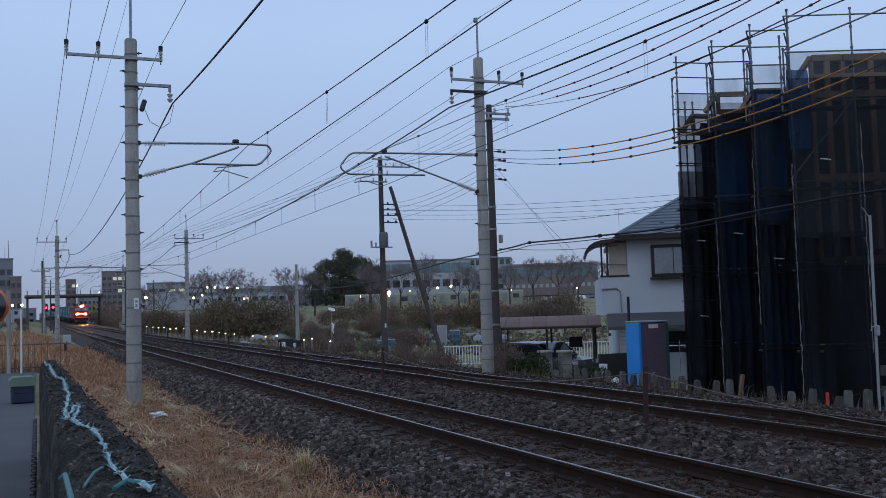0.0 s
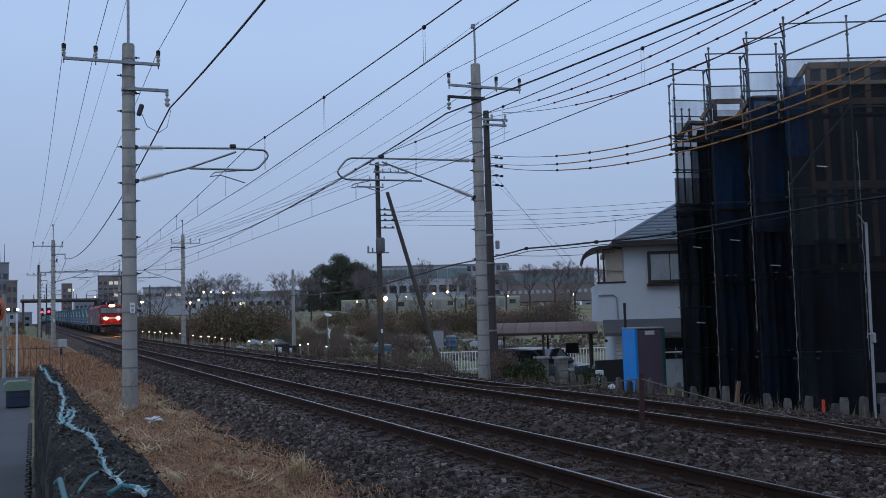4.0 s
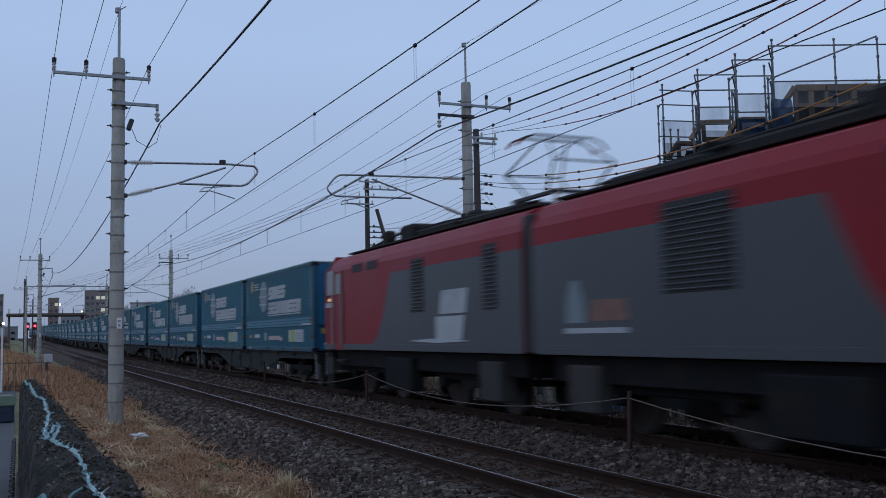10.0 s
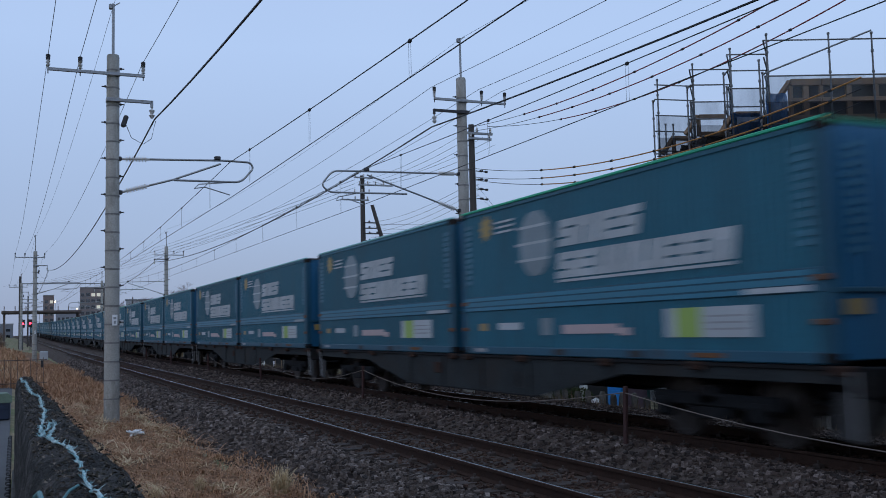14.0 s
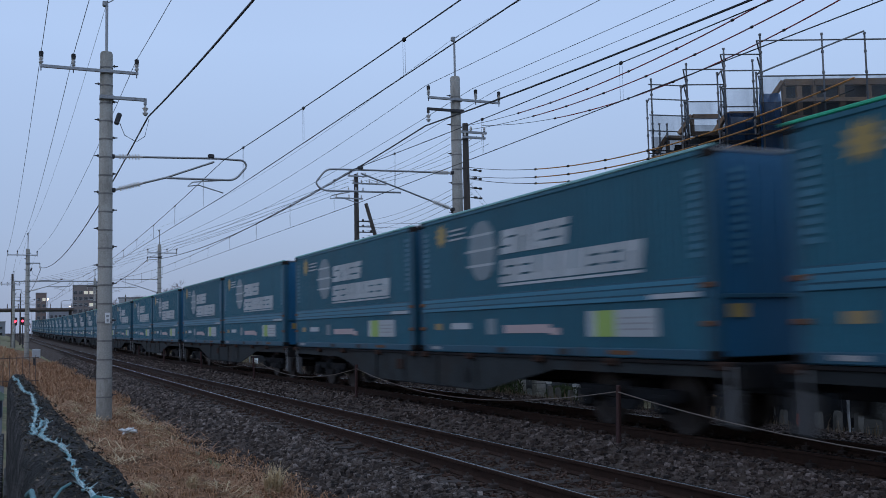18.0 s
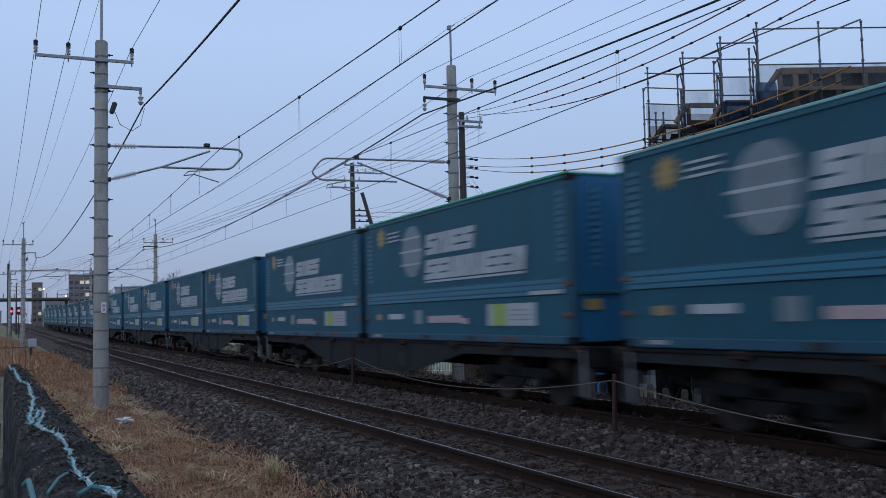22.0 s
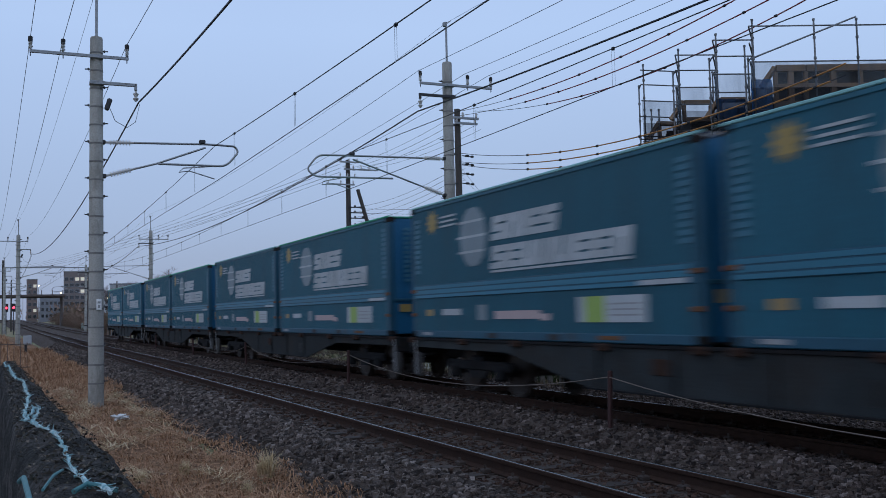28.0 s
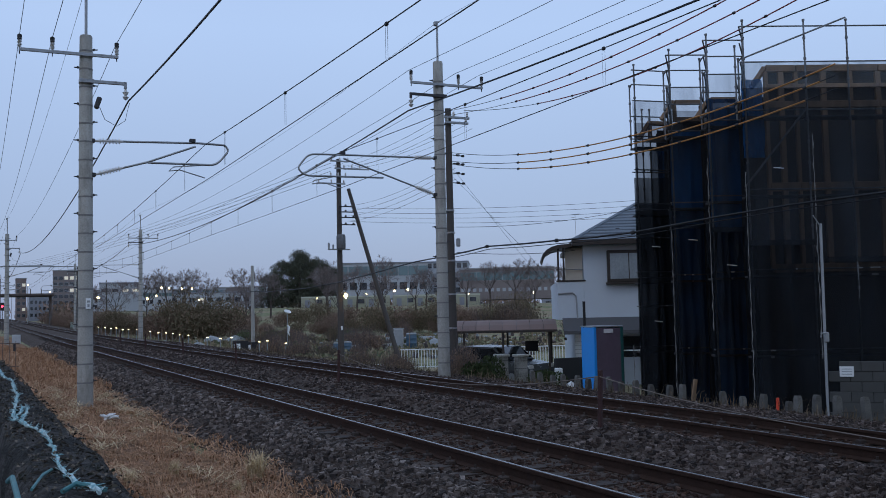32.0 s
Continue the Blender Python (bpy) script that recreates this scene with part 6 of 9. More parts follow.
g.add([(e0, f0, zt), (e1, f0, zt), (e1, f1, zt), (e0, f1, zt), (e0 + 2.7, f0 + 2.7, 5.6), (e1 - 2.7, f0 + 2.7, 5.6), (e0 + 2.7, f1 - 2.7, 5.6), (e1 - 2.7, f1 - 2.7, 5.6),
       (e0, f0, zt - 0.16), (e1, f0, zt - 0.16), (e1, f1, zt - 0.16), (e0, f1, zt - 0.16)],
      [(0, 1, 5, 4), (1, 2, 7, 5), (2, 3, 6, 7), (3, 0, 4, 6), (4, 5, 7, 6), (0, 8, 9, 1), (1, 9, 10, 2), (2, 10, 11, 3), (3, 11, 8, 0), (8, 11, 10, 9)])
roof = part("roof", g, M_ROOF, hs, "grey tiled hipped roof")
for i in range(1, 12):
    t = i / 12
    z = zt + 1.55 * t + 0.015
    part("tile_course", Geo().span(e0 + 2.7 * t, e1 - 2.7 * t, f0 + 2.7 * t - 0.02, f0 + 2.7 * t + 0.03, z - 0.02, z + 0.03, 0.008), M_ROOF, roof)
    part("tile_course", Geo().span(e0 + 2.7 * t - 0.02, e0 + 2.7 * t + 0.03, f0 + 2.7 * t, f1 - 2.7 * t, z - 0.02, z + 0.03, 0.008), M_ROOF, roof)
part("hip_cap", Geo().cyl((e0, f0, zt + 0.02), (e0 + 2.7, f0 + 2.7, 5.63), 0.06, n=6), M_ROOF, roof)
for i in range(6):
    part("snow_guard", Geo().box((e0 + 1.7 + 0.75 * i, f0 + 0.75, zt + 0.42), (0.16, 0.06, 0.1), 0.02), M_BLACK, roof)
part("eaves_board", Geo().span(e0 - 0.02, e1, f0 - 0.03, f0 + 0.02, zt - 0.17, zt + 0.02, 0.005).span(e0 - 0.03, e0 + 0.02, f0, f1, zt - 0.17, zt + 0.02, 0.005), M_BROWNMETAL, hs)
w1 = part("window", Geo().span(20.42, 21.95, HY0 - 0.2, HY0 + 0.02, 2.5, 3.66, 0.02), M_BROWNMETAL, hs, "brown-framed bay window with curtains", at=(0.14, 0, 0.02))
part("pane", Geo().span(20.52, 21.15, HY0 - 0.215, HY0 - 0.205, 2.62, 3.54), M_CURTAIN, w1, "curtained pane")
part("pane", Geo().span(21.21, 21.86, HY0 - 0.215, HY0 - 0.205, 2.62, 3.54), M_CURTAIN, w1, "curtained pane")
for i in range(9):
    part("curtain_fold", Geo().cyl((20.56 + 0.15 * i, HY0 - 0.217, 2.62), (20.56 + 0.15 * i, HY0 - 0.217, 3.54), 0.016, n=5), M_CURTAIN, w1)
part("sill", Geo().span(20.36, 22.0, HY0 - 0.26, HY0 - 0.02, 2.42, 2.5, 0.015), M_BROWNMETAL, w1)
part("balcony_door", Geo().span(EX - 0.02, EX + 0.04, HY0 + 0.8, HY0 + 3.2, 1.4, 3.7), M_CURTAIN, hs, "balcony door with pale blind")
part("side_screen", Geo().span(19.08, EX - 0.01, HY0 + 0.5, HY0 + 0.54, 2.6, 3.85), M_BEIGE, hs, "pale beige screen beside the balcony")
for x in (HX0 + 0.06, HX0 + 0.26):
    part("canopy_post", Geo().box((x, HY0 + 0.2, 3.22), (0.07, 0.07, 1.3), 0.01), M_BROWNMETAL, hs)
cn = [(18.20, 3.42), (18.25, 3.60), (18.38, 3.76), (18.58, 3.88), (18.85, 3.95), (19.69, 4.0)]
can = Geo()
can.prism(cn + [(x + 0.05, z - 0.13) for x, z in cn[::-1]], HY0 + 0.1, HY0 + 2.2)
part("canopy", can, M_BROWNMETAL, hs, "curved dark canopy over the balcony")
part("laundry_pole", Geo().cyl((HX0 - 0.2, HY0 + 0.4, 3.1), (EX, HY0 + 0.4, 3.02), 0.02, n=6), M_STEEL, hs)
part("siding", Geo().span(HX0 + 0.6, 19.7, HY0 + 0.27, HY0 + 0.297, -0.35, 0.75), M_WHITE, hs, "white siding panel")
for z in (-0.2, -0.05, 0.1, 0.25, 0.4, 0.55):
    part("siding_joint", Geo().span(HX0 + 0.6, 19.7, HY0 + 0.262, HY0 + 0.268, z, z + 0.012), M_GREYPAINT, hs)
part("skirt_roof", Geo().prism([(HY0 - 0.8, 0.80), (HY0 - 0.004, 1.26), (HY0 - 0.004, 1.12), (HY0 - 0.8, 0.68)], HX0 + 0.15, HX1 + 0.4, "x"), M_FASCIA, hs, "grey-brown lean-to roof")
part("rain_pipe", Geo().tube([(HX0 + 0.02, HY0 - 0.03, 2.15), (19.3, HY0 - 0.03, 2.17), (19.42, HY0 - 0.03, 2.05), (19.45, HY0 - 0.03, 1.2)], 0.03, 8), M_GREYPAINT, hs, smooth=True)
part("lower_window", Geo().span(20.6, 23.0, HY0 + 0.26, HY0 + 0.32, -0.2, 0.55), M_GLASS, hs, "dark ground-floor window")
part("pipe_clip", Geo().box((19.0, HY0 + 0.26, 0.5), (0.1, 0.08, 0.1), 0.02), M_BROWNMETAL, hs)
rl = thing("house_railing", "pale metal railing in front of the house", "railing", "", TURN)
for x in (20.9, 21.7, 22.5):
    part("rail_post", Geo().cyl((x, 29.0, -1.2), (x, 29.0, 0.1), 0.03, n=6), M_WHITE, rl)
part("rail", Geo().cyl((19.3, 29.0, 0.1), (22.9, 29.0, 0.1), 0.02, n=6), M_WHITE, rl)

# antenna on the roof
an = thing("roof_antenna", "small bare television antenna on a thin mast", "antenna", "", (21.1, 32.8, 0))
part("mast", Geo().cyl((0, 0, 4.3), (0, 0, 5.3), 0.006, n=5), M_STEEL, an)
part("element", Geo().cyl((-0.2, 0, 5.3), (0.2, 0, 5.35), 0.012, n=4).cyl((-0.1, -0.1, 5.2), (-0.1, 0.1, 5.2), 0.008, n=4).cyl((0.1, -0.12, 5.33), (0.1, 0.12, 5.33), 0.008, n=4), M_STEEL, an)

# ---- carport, car, gate, hedge ----
cp = thing("carport", "carport with a brown translucent sheet roof on dark posts", "carport", "", TURN)
X0, X1, Y0, Y1 = 14.75, 18.7, 30.0, 32.4
for i in range(8):
    xa, xb = X0 + (X1 - X0) * i / 8 + 0.01, X0 + (X1 - X0) * (i + 1) / 8 - 0.01
    part("roof_sheet", Geo().prism([(Y0, 0.88), (Y0 + 0.5, 1.05), (Y0 + 1.2, 1.17), (Y1, 1.22), (Y1, 1.19), (Y0 + 1.2, 1.14), (Y0 + 0.5, 1.02), (Y0, 0.85)], xa, xb, "x"), M_CARPORT, cp)
    part("roof_rib", Geo().prism([(Y0, 0.84), (Y0 + 0.5, 1.0), (Y0 + 1.2, 1.12), (Y1, 1.17), (Y1, 1.11), (Y0 + 1.2, 1.06), (Y0 + 0.5, 0.94), (Y0, 0.78)], xa - 0.03, xa, "x"), M_BROWNMETAL, cp)
for x in (X0 + 0.3, (X0 + X1) / 2, X1 - 0.3):
    part("post", Geo().box((x, Y0 + 0.15, -0.22), (0.08, 0.08, 2.1), 0.01), M_BROWNMETAL, cp)
    part("post", Geo().box((x + 0.15, Y1 - 0.1, -0.1), (0.08, 0.08, 2.3), 0.01), M_BROWNMETAL, cp)
part("gutter_beam", Geo().span(X0, X1, Y0 - 0.06, Y0 + 0.06, 0.78, 0.86, 0.01), M_BROWNMETAL, cp)
part("hung_sign", Geo().box((X1 - 0.9, Y1, 0.2), (0.5, 0.04, 0.4), 0.01), M_BLACK, cp, "dark hanging panel")


def car(at, paint_m, label):
    c = thing("car", label, "car", "parked cars", at)
    side = [(-2.0, 0.25), (2.0, 0.25), (2.08, 0.6), (1.95, 0.8), (1.1, 0.92), (0.45, 1.42), (-1.1, 1.46), (-1.75, 1.0), (-2.05, 0.9), (-2.08, 0.5)]
    part("body", Geo().prism(side, -0.82, 0.82, "x"), paint_m, c)
    part("glass_band", Geo().prism([(1.0, 0.94), (0.42, 1.36), (-1.05, 1.4), (-1.6, 1.0)], -0.826, 0.826, "x"), M_GLASS, c, "dark side windows")
    part("windscreen", Geo().prism([(1.1, 0.95), (0.47, 1.4), (0.5, 1.41), (1.14, 0.96)], -0.72, 0.72, "x"), M_GLASS, c)
    for y in (-1.25, 1.3):
        for s in (-1, 1):
            wh = part("wheel", Geo().lathe([(0.08, -0.1), (0.29, -0.1), (0.3, -0.06), (0.3, 0.08), (0.27, 0.1), (0.08, 0.1)], (s * 0.76, y, 0.3), 16, "x"), M_BLACK, c, smooth=True)
            part("rim", Geo().lathe([(0.02, -0.105), (0.19, -0.105), (0.19, 0.105), (0.02, 0.105)], (s * 0.765, y, 0.3), 10, "x"), M_STEEL, wh)
    for s in (-1, 1):
        part("headlight", Geo().box((s * 0.62, 1.98, 0.7), (0.32, 0.14, 0.14), 0.03), M_CERAMIC, c)
        part("mirror", Geo().box((s * 0.92, 0.75, 1.0), (0.16, 0.12, 0.12), 0.03), paint_m, c)
    return c


car(TURN @ pose(16.5, 31.9, -1.2, 0, 0, 232), M_CARMID, "grey hatchback parked under the carport")
car(pose(22.6, 27.3, -1.2, 0, 0, 60), M_CAR, "pale car parked between the house and the site")
for x, y in ((15.75, 29.3), (16.15, 28.7)):
    gp = thing("gate_post", "grey concrete block gate post with a flat cap", "gate post", "gate posts", (x, y, 0))
    part("shaft", Geo().box((0, 0, -0.55), (0.34, 0.34, 1.2), 0.015), M_CONC_OLD, gp)
    part("cap", Geo().box((0, 0, 0.07), (0.44, 0.44, 0.08), 0.02), M_CONCRETE, gp)
    for z in (-0.85, -0.6, -0.35, -0.1):
        part("joint", Geo().box((0, 0, z), (0.346, 0.346, 0.012)), M_BLACK, gp)
lw = part("garden_wall", Geo().span(17.3, 18.7, 28.35, 28.5, -1.25, -0.06, 0.015), M_BLACK)
tagged(lw, "low dark garden wall beside the gate", "wall")
wp = part("white_box", Geo().box((17.3, 28.2, -0.75), (0.22, 0.2, 0.75), 0.02), M_WHITE)
tagged(wp, "small white meter pedestal by the wall", "box")


def leaf_cloud(geo, c, r, n, size, rnd, squash=0.8, upright=False):
    for _ in range(n):
        while True:
            p = Vector((rnd.uniform(-1, 1), rnd.uniform(-1, 1), rnd.uniform(-1, 1)))
            if 0.25 < p.length < 1:
                break
        p = Vector((p.x * r[0], p.y * r[1], p.z * r[2])) + Vector(c)
        e = Euler((rnd.uniform(0, 6.3), rnd.uniform(0, 6.3), rnd.uniform(0, 6.3))).to_matrix()
        s = size * rnd.uniform(0.6, 1.3)
        geo.add([p + e @ Vector(q) for q in ((-s, 0, 0), (0, -s * 0.5, 0.1 * s), (s, 0, 0), (0, s * 0.5, 0.1 * s))], [(0, 1, 2, 3)])


def raw(geo, name, material):
    me = bpy.data.meshes.new(name)
    me.from_pydata(geo.v, [], geo.f)
    me.materials.append(material)
    return me


rb = random.Random(3)
for x, y, r, h in ((15.1, 28.8, 0.5, 0.62), (15.5, 29.9, 0.5, 0.45), (16.9, 28.3, 0.7, 0.35), (14.75, 29.5, 0.45, 0.5)):
    b = thing("shrub", "dense dark green garden shrub", "shrub", "garden shrubs", (x, y, -1.2))
    g = Geo()
    leaf_cloud(g, (0, 0, h + 0.1), (r, r, h), 900, 0.06, rb)
    part("foliage", raw(g, "foliage", M_HEDGE), None, b)
    part("stem", Geo().cyl((0, 0, -0.1), (0, 0, h), 0.03, n=5), M_TIMBER, b)
# ---- utility poles and their lines on the far side ----
M_UPOLE = paint("dark_concrete_pole", (0.075, 0.066, 0.06), 0.85, vary=0.2, scale=1.5, fine=40, bump=0.2, stain=0.2, dirt=(0.05, 0.045, 0.04), streak=0.25)


def utility_pole(at, top, r, label, arms, mat=None, base=-1.3):
    p = thing("utility_pole", label, "pole", "utility poles", at)
    part("shaft", Geo().lathe([(r * 1.15, base), (r * 0.75, top), (0.02, top + 0.01)], n=14), mat or M_UPOLE, p, smooth=True)
    for z, x0, x1, n in arms:
        part("cross_arm", Geo().span(x0, x1, -r - 0.1, -r - 0.02, z - 0.04, z + 0.04, 0.006), M_STEEL, p)
        for i in range(n):
            x = x0 + 0.08 + (x1 - x0 - 0.16) * i / max(1, n - 1)
            part("insulator", Geo().lathe([(0.02, z + 0.04), (0.05, z + 0.08), (0.03, z + 0.12), (0.05, z + 0.16), (0.02, z + 0.22)], (x, -r - 0.06, 0), 8), M_CERAMIC, p, smooth=True)
    return p


u1 = utility_pole((15.05, 31.6, 0), 8.9, 0.14, "dark utility pole beside the railway pole with insulator arms", [(8.55, -0.5, 0.75, 3), (8.36, -0.2, 0.7, 2)])
for z in (6.2, 6.55, 6.9, 7.2):
    part("side_insulator", Geo().cyl((0.1, -0.1, z), (0.55, -0.12, z - 0.03), 0.018, n=6).box((0.3, -0.11, z), (0.14, 0.08, 0.08), 0.02).box((0.5, -0.11, z - 0.02), (0.12, 0.08, 0.08), 0.02), M_BLACK, u1, "black strain insulators")
part("small_box", Geo().box((0.25, -0.1, 4.05), (0.14, 0.12, 0.3), 0.03), M_GREYPAINT, u1)
for z in (5.2, 4.4, 3.4, 2.2, 1.0):
    part("strap", Geo().lathe([(0.145, -0.03), (0.155, -0.03), (0.155, 0.03), (0.145, 0.03)], (0, 0, z), 12), M_STEEL, u1)
u2 = utility_pole((17.55, 51.05, 0), 10.15, 0.16, "utility pole with transformer gear and a lit street lamp", [(10.0, -0.55, 0.55, 3), (9.6, -0.3, 1.7, 5), (9.15, -0.6, 0.4, 3), (8.75, -1.3, 0.3, 3)])
for z in (7.5, 7.2, 6.9, 6.5):
    part("side_arm", Geo().span(-0.1, 0.85, -0.25, -0.19, z - 0.03, z + 0.03).box((0.3, -0.22, z + 0.07), (0.1, 0.08, 0.1), 0.02).box((0.75, -0.22, z + 0.07), (0.1, 0.08, 0.1), 0.02), M_DARKSTEEL, u2)
part("transformer", Geo().lathe([(0.22, 5.15), (0.25, 5.2), (0.25, 5.85), (0.2, 5.95)], (-0.02, -0.3, 0), 14), M_SCAF, u2, "dark grey drum transformer", True)
part("gear_bracket", Geo().span(-0.75, 0.5, -0.25, -0.19, 5.1, 5.17).box((-0.7, -0.22, 5.3), (0.1, 0.1, 0.4), 0.03).box((-0.45, -0.22, 5.25), (0.08, 0.1, 0.3), 0.02), M_STEEL, u2)
lampu = part("street_lamp", Geo().tube([(0, -0.15, 2.75), (0.03, -0.5, 2.85), (0.03, -0.75, 2.75)], 0.025, 6), M_STEEL, u2, "short lamp arm")
part("lit_lamp", Geo().lathe([(0.03, 2.72), (0.10, 2.66), (0.11, 2.58), (0.06, 2.5), (0.02, 2.43)], (0.03, -0.8, 0), 12), M_LAMP, lampu, "glowing warm lamp", True)
part("white_tag", Geo().box((0, -0.17, 0.85), (0.1, 0.02, 0.22), 0.004), M_WHITE, u2)
stay = part("stay_pole", Geo().cyl((20.6, 49.9, -1.4), (18.05, 50.9, 8.5), 0.14, 0.10, n=10), M_UPOLE, smooth=True)
tagged(stay, "leaning dark stay pole propping the utility pole", "pole")
utility_pole((16.9, 68.0, 0), 5.15, 0.13, "short plain grey concrete pole in the allotment", [], M_CONCRETE)

for dx, c2, c1, c0 in ((-0.42, 0.00664, -0.132, 8.72), (0.12, 0.0066, -0.1354, 8.68), (0.67, 0.0098, -0.2075, 8.88)):
    pts = [(15.05 + dx, 31.6 - 0.4 * i, c0 + c1 * 0.4 * i + c2 * (0.4 * i) ** 2) for i in range(64)]
    wire("power_wire", pts, 0.009, "thin black power wire from the utility pole")
    red = [p for p in pts if 10.5 < p[1] < 26.9 - 0.6 * dx]
    sl = thing("wire_sleeve", "dull red insulating sleeve over a power wire", "cable sleeve", "cable sleeves", (0, 0, 0))
    for j in range(0, len(red) - 1, 5):
        part("sleeve_piece", Geo().tube(red[j:j + 6], 0.016, 6), M_REDSLEEVE, sl, smooth=True)
        part("joint_ring", Geo().box(red[j], (0.06, 0.1, 0.06), 0.02), M_BLACK, sl)
for k, (c2, c1, c0) in enumerate(((0.00852, -0.21857, 7.314), (0.00799, -0.2038, 7.0), (0.0087, -0.2254, 6.9))):
    pts = []
    for i in range(46):
        d = 0.4 * i
        pts.append((15.05 - 0.018 * d, 31.6 - d, c0 + c1 * d + c2 * d * d))
    wire("service_wire", pts, 0.010, "thin black service wire towards the building site")
    org = [p for p in pts if 13.6 + 0.35 * k < p[1] < 26.6]
    sl = thing("wire_sleeve", "orange insulating sleeve over a service wire", "cable sleeve", "cable sleeves", (0, 0, 0))
    for j in range(0, len(org) - 1, 5):
        part("sleeve_piece", Geo().tube(org[j:j + 6], 0.0175, 6), M_ORANGE, sl, smooth=True)
        part("joint_ring", Geo().box(org[j], (0.065, 0.11, 0.065), 0.02), M_BLACK, sl)
tel = [(16.83, 68.5, 3.36), (16.5, 61.5, 3.16), (16.113, 52.86, 3.08), (15.809, 46.155, 3.173), (15.604, 41.62, 3.335), (15.431, 37.8, 3.495), (15.325, 35.47, 3.58), (15.2, 33.1, 3.6), (15.13, 31.7, 3.615),
       (14.97, 29.8, 3.64), (14.9, 28.52, 3.69), (14.776, 25.77, 3.58), (14.713, 23.88, 3.53), (14.692, 21.98, 3.47), (14.682, 20.2, 3.45), (14.672, 18.4, 3.49), (14.665, 17.02, 3.53), (14.653, 14.82, 3.555),
       (14.641, 12.5, 3.53), (14.6, 5, 3.6)]
wire("telephone_cable", tel, 0.026, "thick black telephone cable along the line")
wire("telephone_cable", [(a + 0.05, b, c - 0.09) for a, b, c in tel[8:]], 0.012, "thin black cable under the telephone cable")
for k in range(4):
    j = 8 + 2 * k
    if j < len(tel):
        x, y, z = tel[j]
        cl = part("cable_closure", Geo().box((x, y, z), (0.1, 0.16, 0.1), 0.03), M_BLACK)
        tagged(cl, "black cable clamp on the telephone cable", "clamp", "cable clamps")
for k in range(5):
    wire("distribution_wire", sagging((17.2 + 0.3 * k, 51, 9.75 - 0.1 * (k % 3)), (15.0 + 0.25 * k, 31.6, 8.7 - 0.12 * k), 0.25, 14), 0.007, "thin wire between two utility poles")
for k in range(4):
    wire("distribution_wire", sagging((18.0, 51, 7.55 - 0.28 * k), (15.3, 31.6, 6.95 - 0.2 * k), 0.3, 14), 0.007, "thin wire between two utility poles")
    wire("house_wire", sagging((18.2, 51, 7.45 - 0.25 * k), (30.0, 30.0, 6.4 - 0.24 * k), 0.35, 16), 0.008, "thin wire strung towards the house")
    wire("distribution_wire", sagging((17.1, 51, 9.9 - 0.22 * k), (-2.0 + k, 190, 11.0), 1.2, 20), 0.010, "long thin wire running down the line")
for dx in (0, 0.3):
    wire("guy_wire", [(15.15, 31.5, 6.7 - dx), (17.1 + dx, 30.5, 3.78), (18.0 + dx, 30.05, 2.5)], 0.005, "thin guy wire slanting to the ground")
wire("house_wire", sagging((15.2, 31.5, 3.7), (19.3, 30.1, 3.7), 0.1, 10), 0.010, "thin cable to the house eaves")
wire("house_wire", sagging((15.2, 31.5, 4.6), (22.0, 29.6, 5.3), 0.2, 10), 0.008, "thin cable over the house roof")

# ---- near side: wall, road, rope, mirror ----
M_MOSSWALL = paint("mossy_dark_wall", (0.013, 0.012, 0.010), 0.95, vary=0.8, scale=14, fine=80, bump=1.0, depth=0.06, stain=0.5, dirt=(0.16, 0.142, 0.13))
M_ROPE = patches("frayed_turquoise_rope", [(0.28, 0.48, 0.50), (0.50, 0.60, 0.60), (0.20, 0.42, 0.46), (0.6, 0.66, 0.66)], 20, 120, bump=0.5, depth=0.01)
M_TURQ = paint("turquoise_hose", (0.06, 0.19, 0.20), 0.6, vary=0.2, scale=8, fine=60, bump=0.1)
M_MIRROR_ORANGE = paint("orange_enamel", (0.70, 0.13, 0.03), 0.4, vary=0.1, scale=4, fine=40, bump=0.03, stain=0.1, dirt=(0.3, 0.08, 0.03))
M_SLAB = paint("road_concrete", (0.0945, 0.0972, 0.1008), 0.9, vary=0.25, scale=1.5, fine=70, bump=0.25, stain=0.25, dirt=(0.10, 0.10, 0.10), random=0.1)
M_NAVY = paint("dark_navy_plastic", (0.02, 0.03, 0.055), 0.35, vary=0.2, scale=5, fine=40, bump=0.05)
M_TARPGREEN = paint("green_tarpaulin", (0.15, 0.21, 0.15), 0.7, vary=0.2, scale=5, fine=40, bump=0.1)

g = Geo()
ys = [0.6 + 0.08 * i for i in range(146)]
for y in ys:
    t = (y - 0.6) / 11.6
    xr = 0.37 - 0.17 * t + 0.035 * noise.noise((y * 1.7, 0, 1))
    xl = 0.062 - 0.05 * t + 0.02 * noise.noise((y * 1.5, 5, 1))
    zt = 1.13 - 0.05 * t + 0.03 * noise.noise((y * 1.3, 2, 0))
    ring = [(xl, -0.1), (xl, 0.5), (xl, zt - 0.1), (xl + 0.02, zt - 0.02)]
    for i in range(1, 8):
        u = i / 8
        ring.append((xl + 0.02 + (xr - xl - 0.04) * u, zt + 0.035 * math.sin(math.pi * u) + 0.022 * noise.noise((u * 5, y * 6, 4))))
    ring += [(xr - 0.02, zt - 0.02), (xr, zt - 0.12), (xr + 0.01, 0.4), (xr + 0.01, -0.35)]
    g.v += [(x + 0.012 * noise.noise((z * 9, y * 9, 3)), y, z + 0.012 * noise.noise((x * 30, y * 14, 8))) for x, z in ring]
n_ = 15
g.f = [(j * n_ + i, j * n_ + i + 1, (j + 1) * n_ + i + 1, (j + 1) * n_ + i) for j in range(len(ys) - 1) for i in range(n_ - 1)]
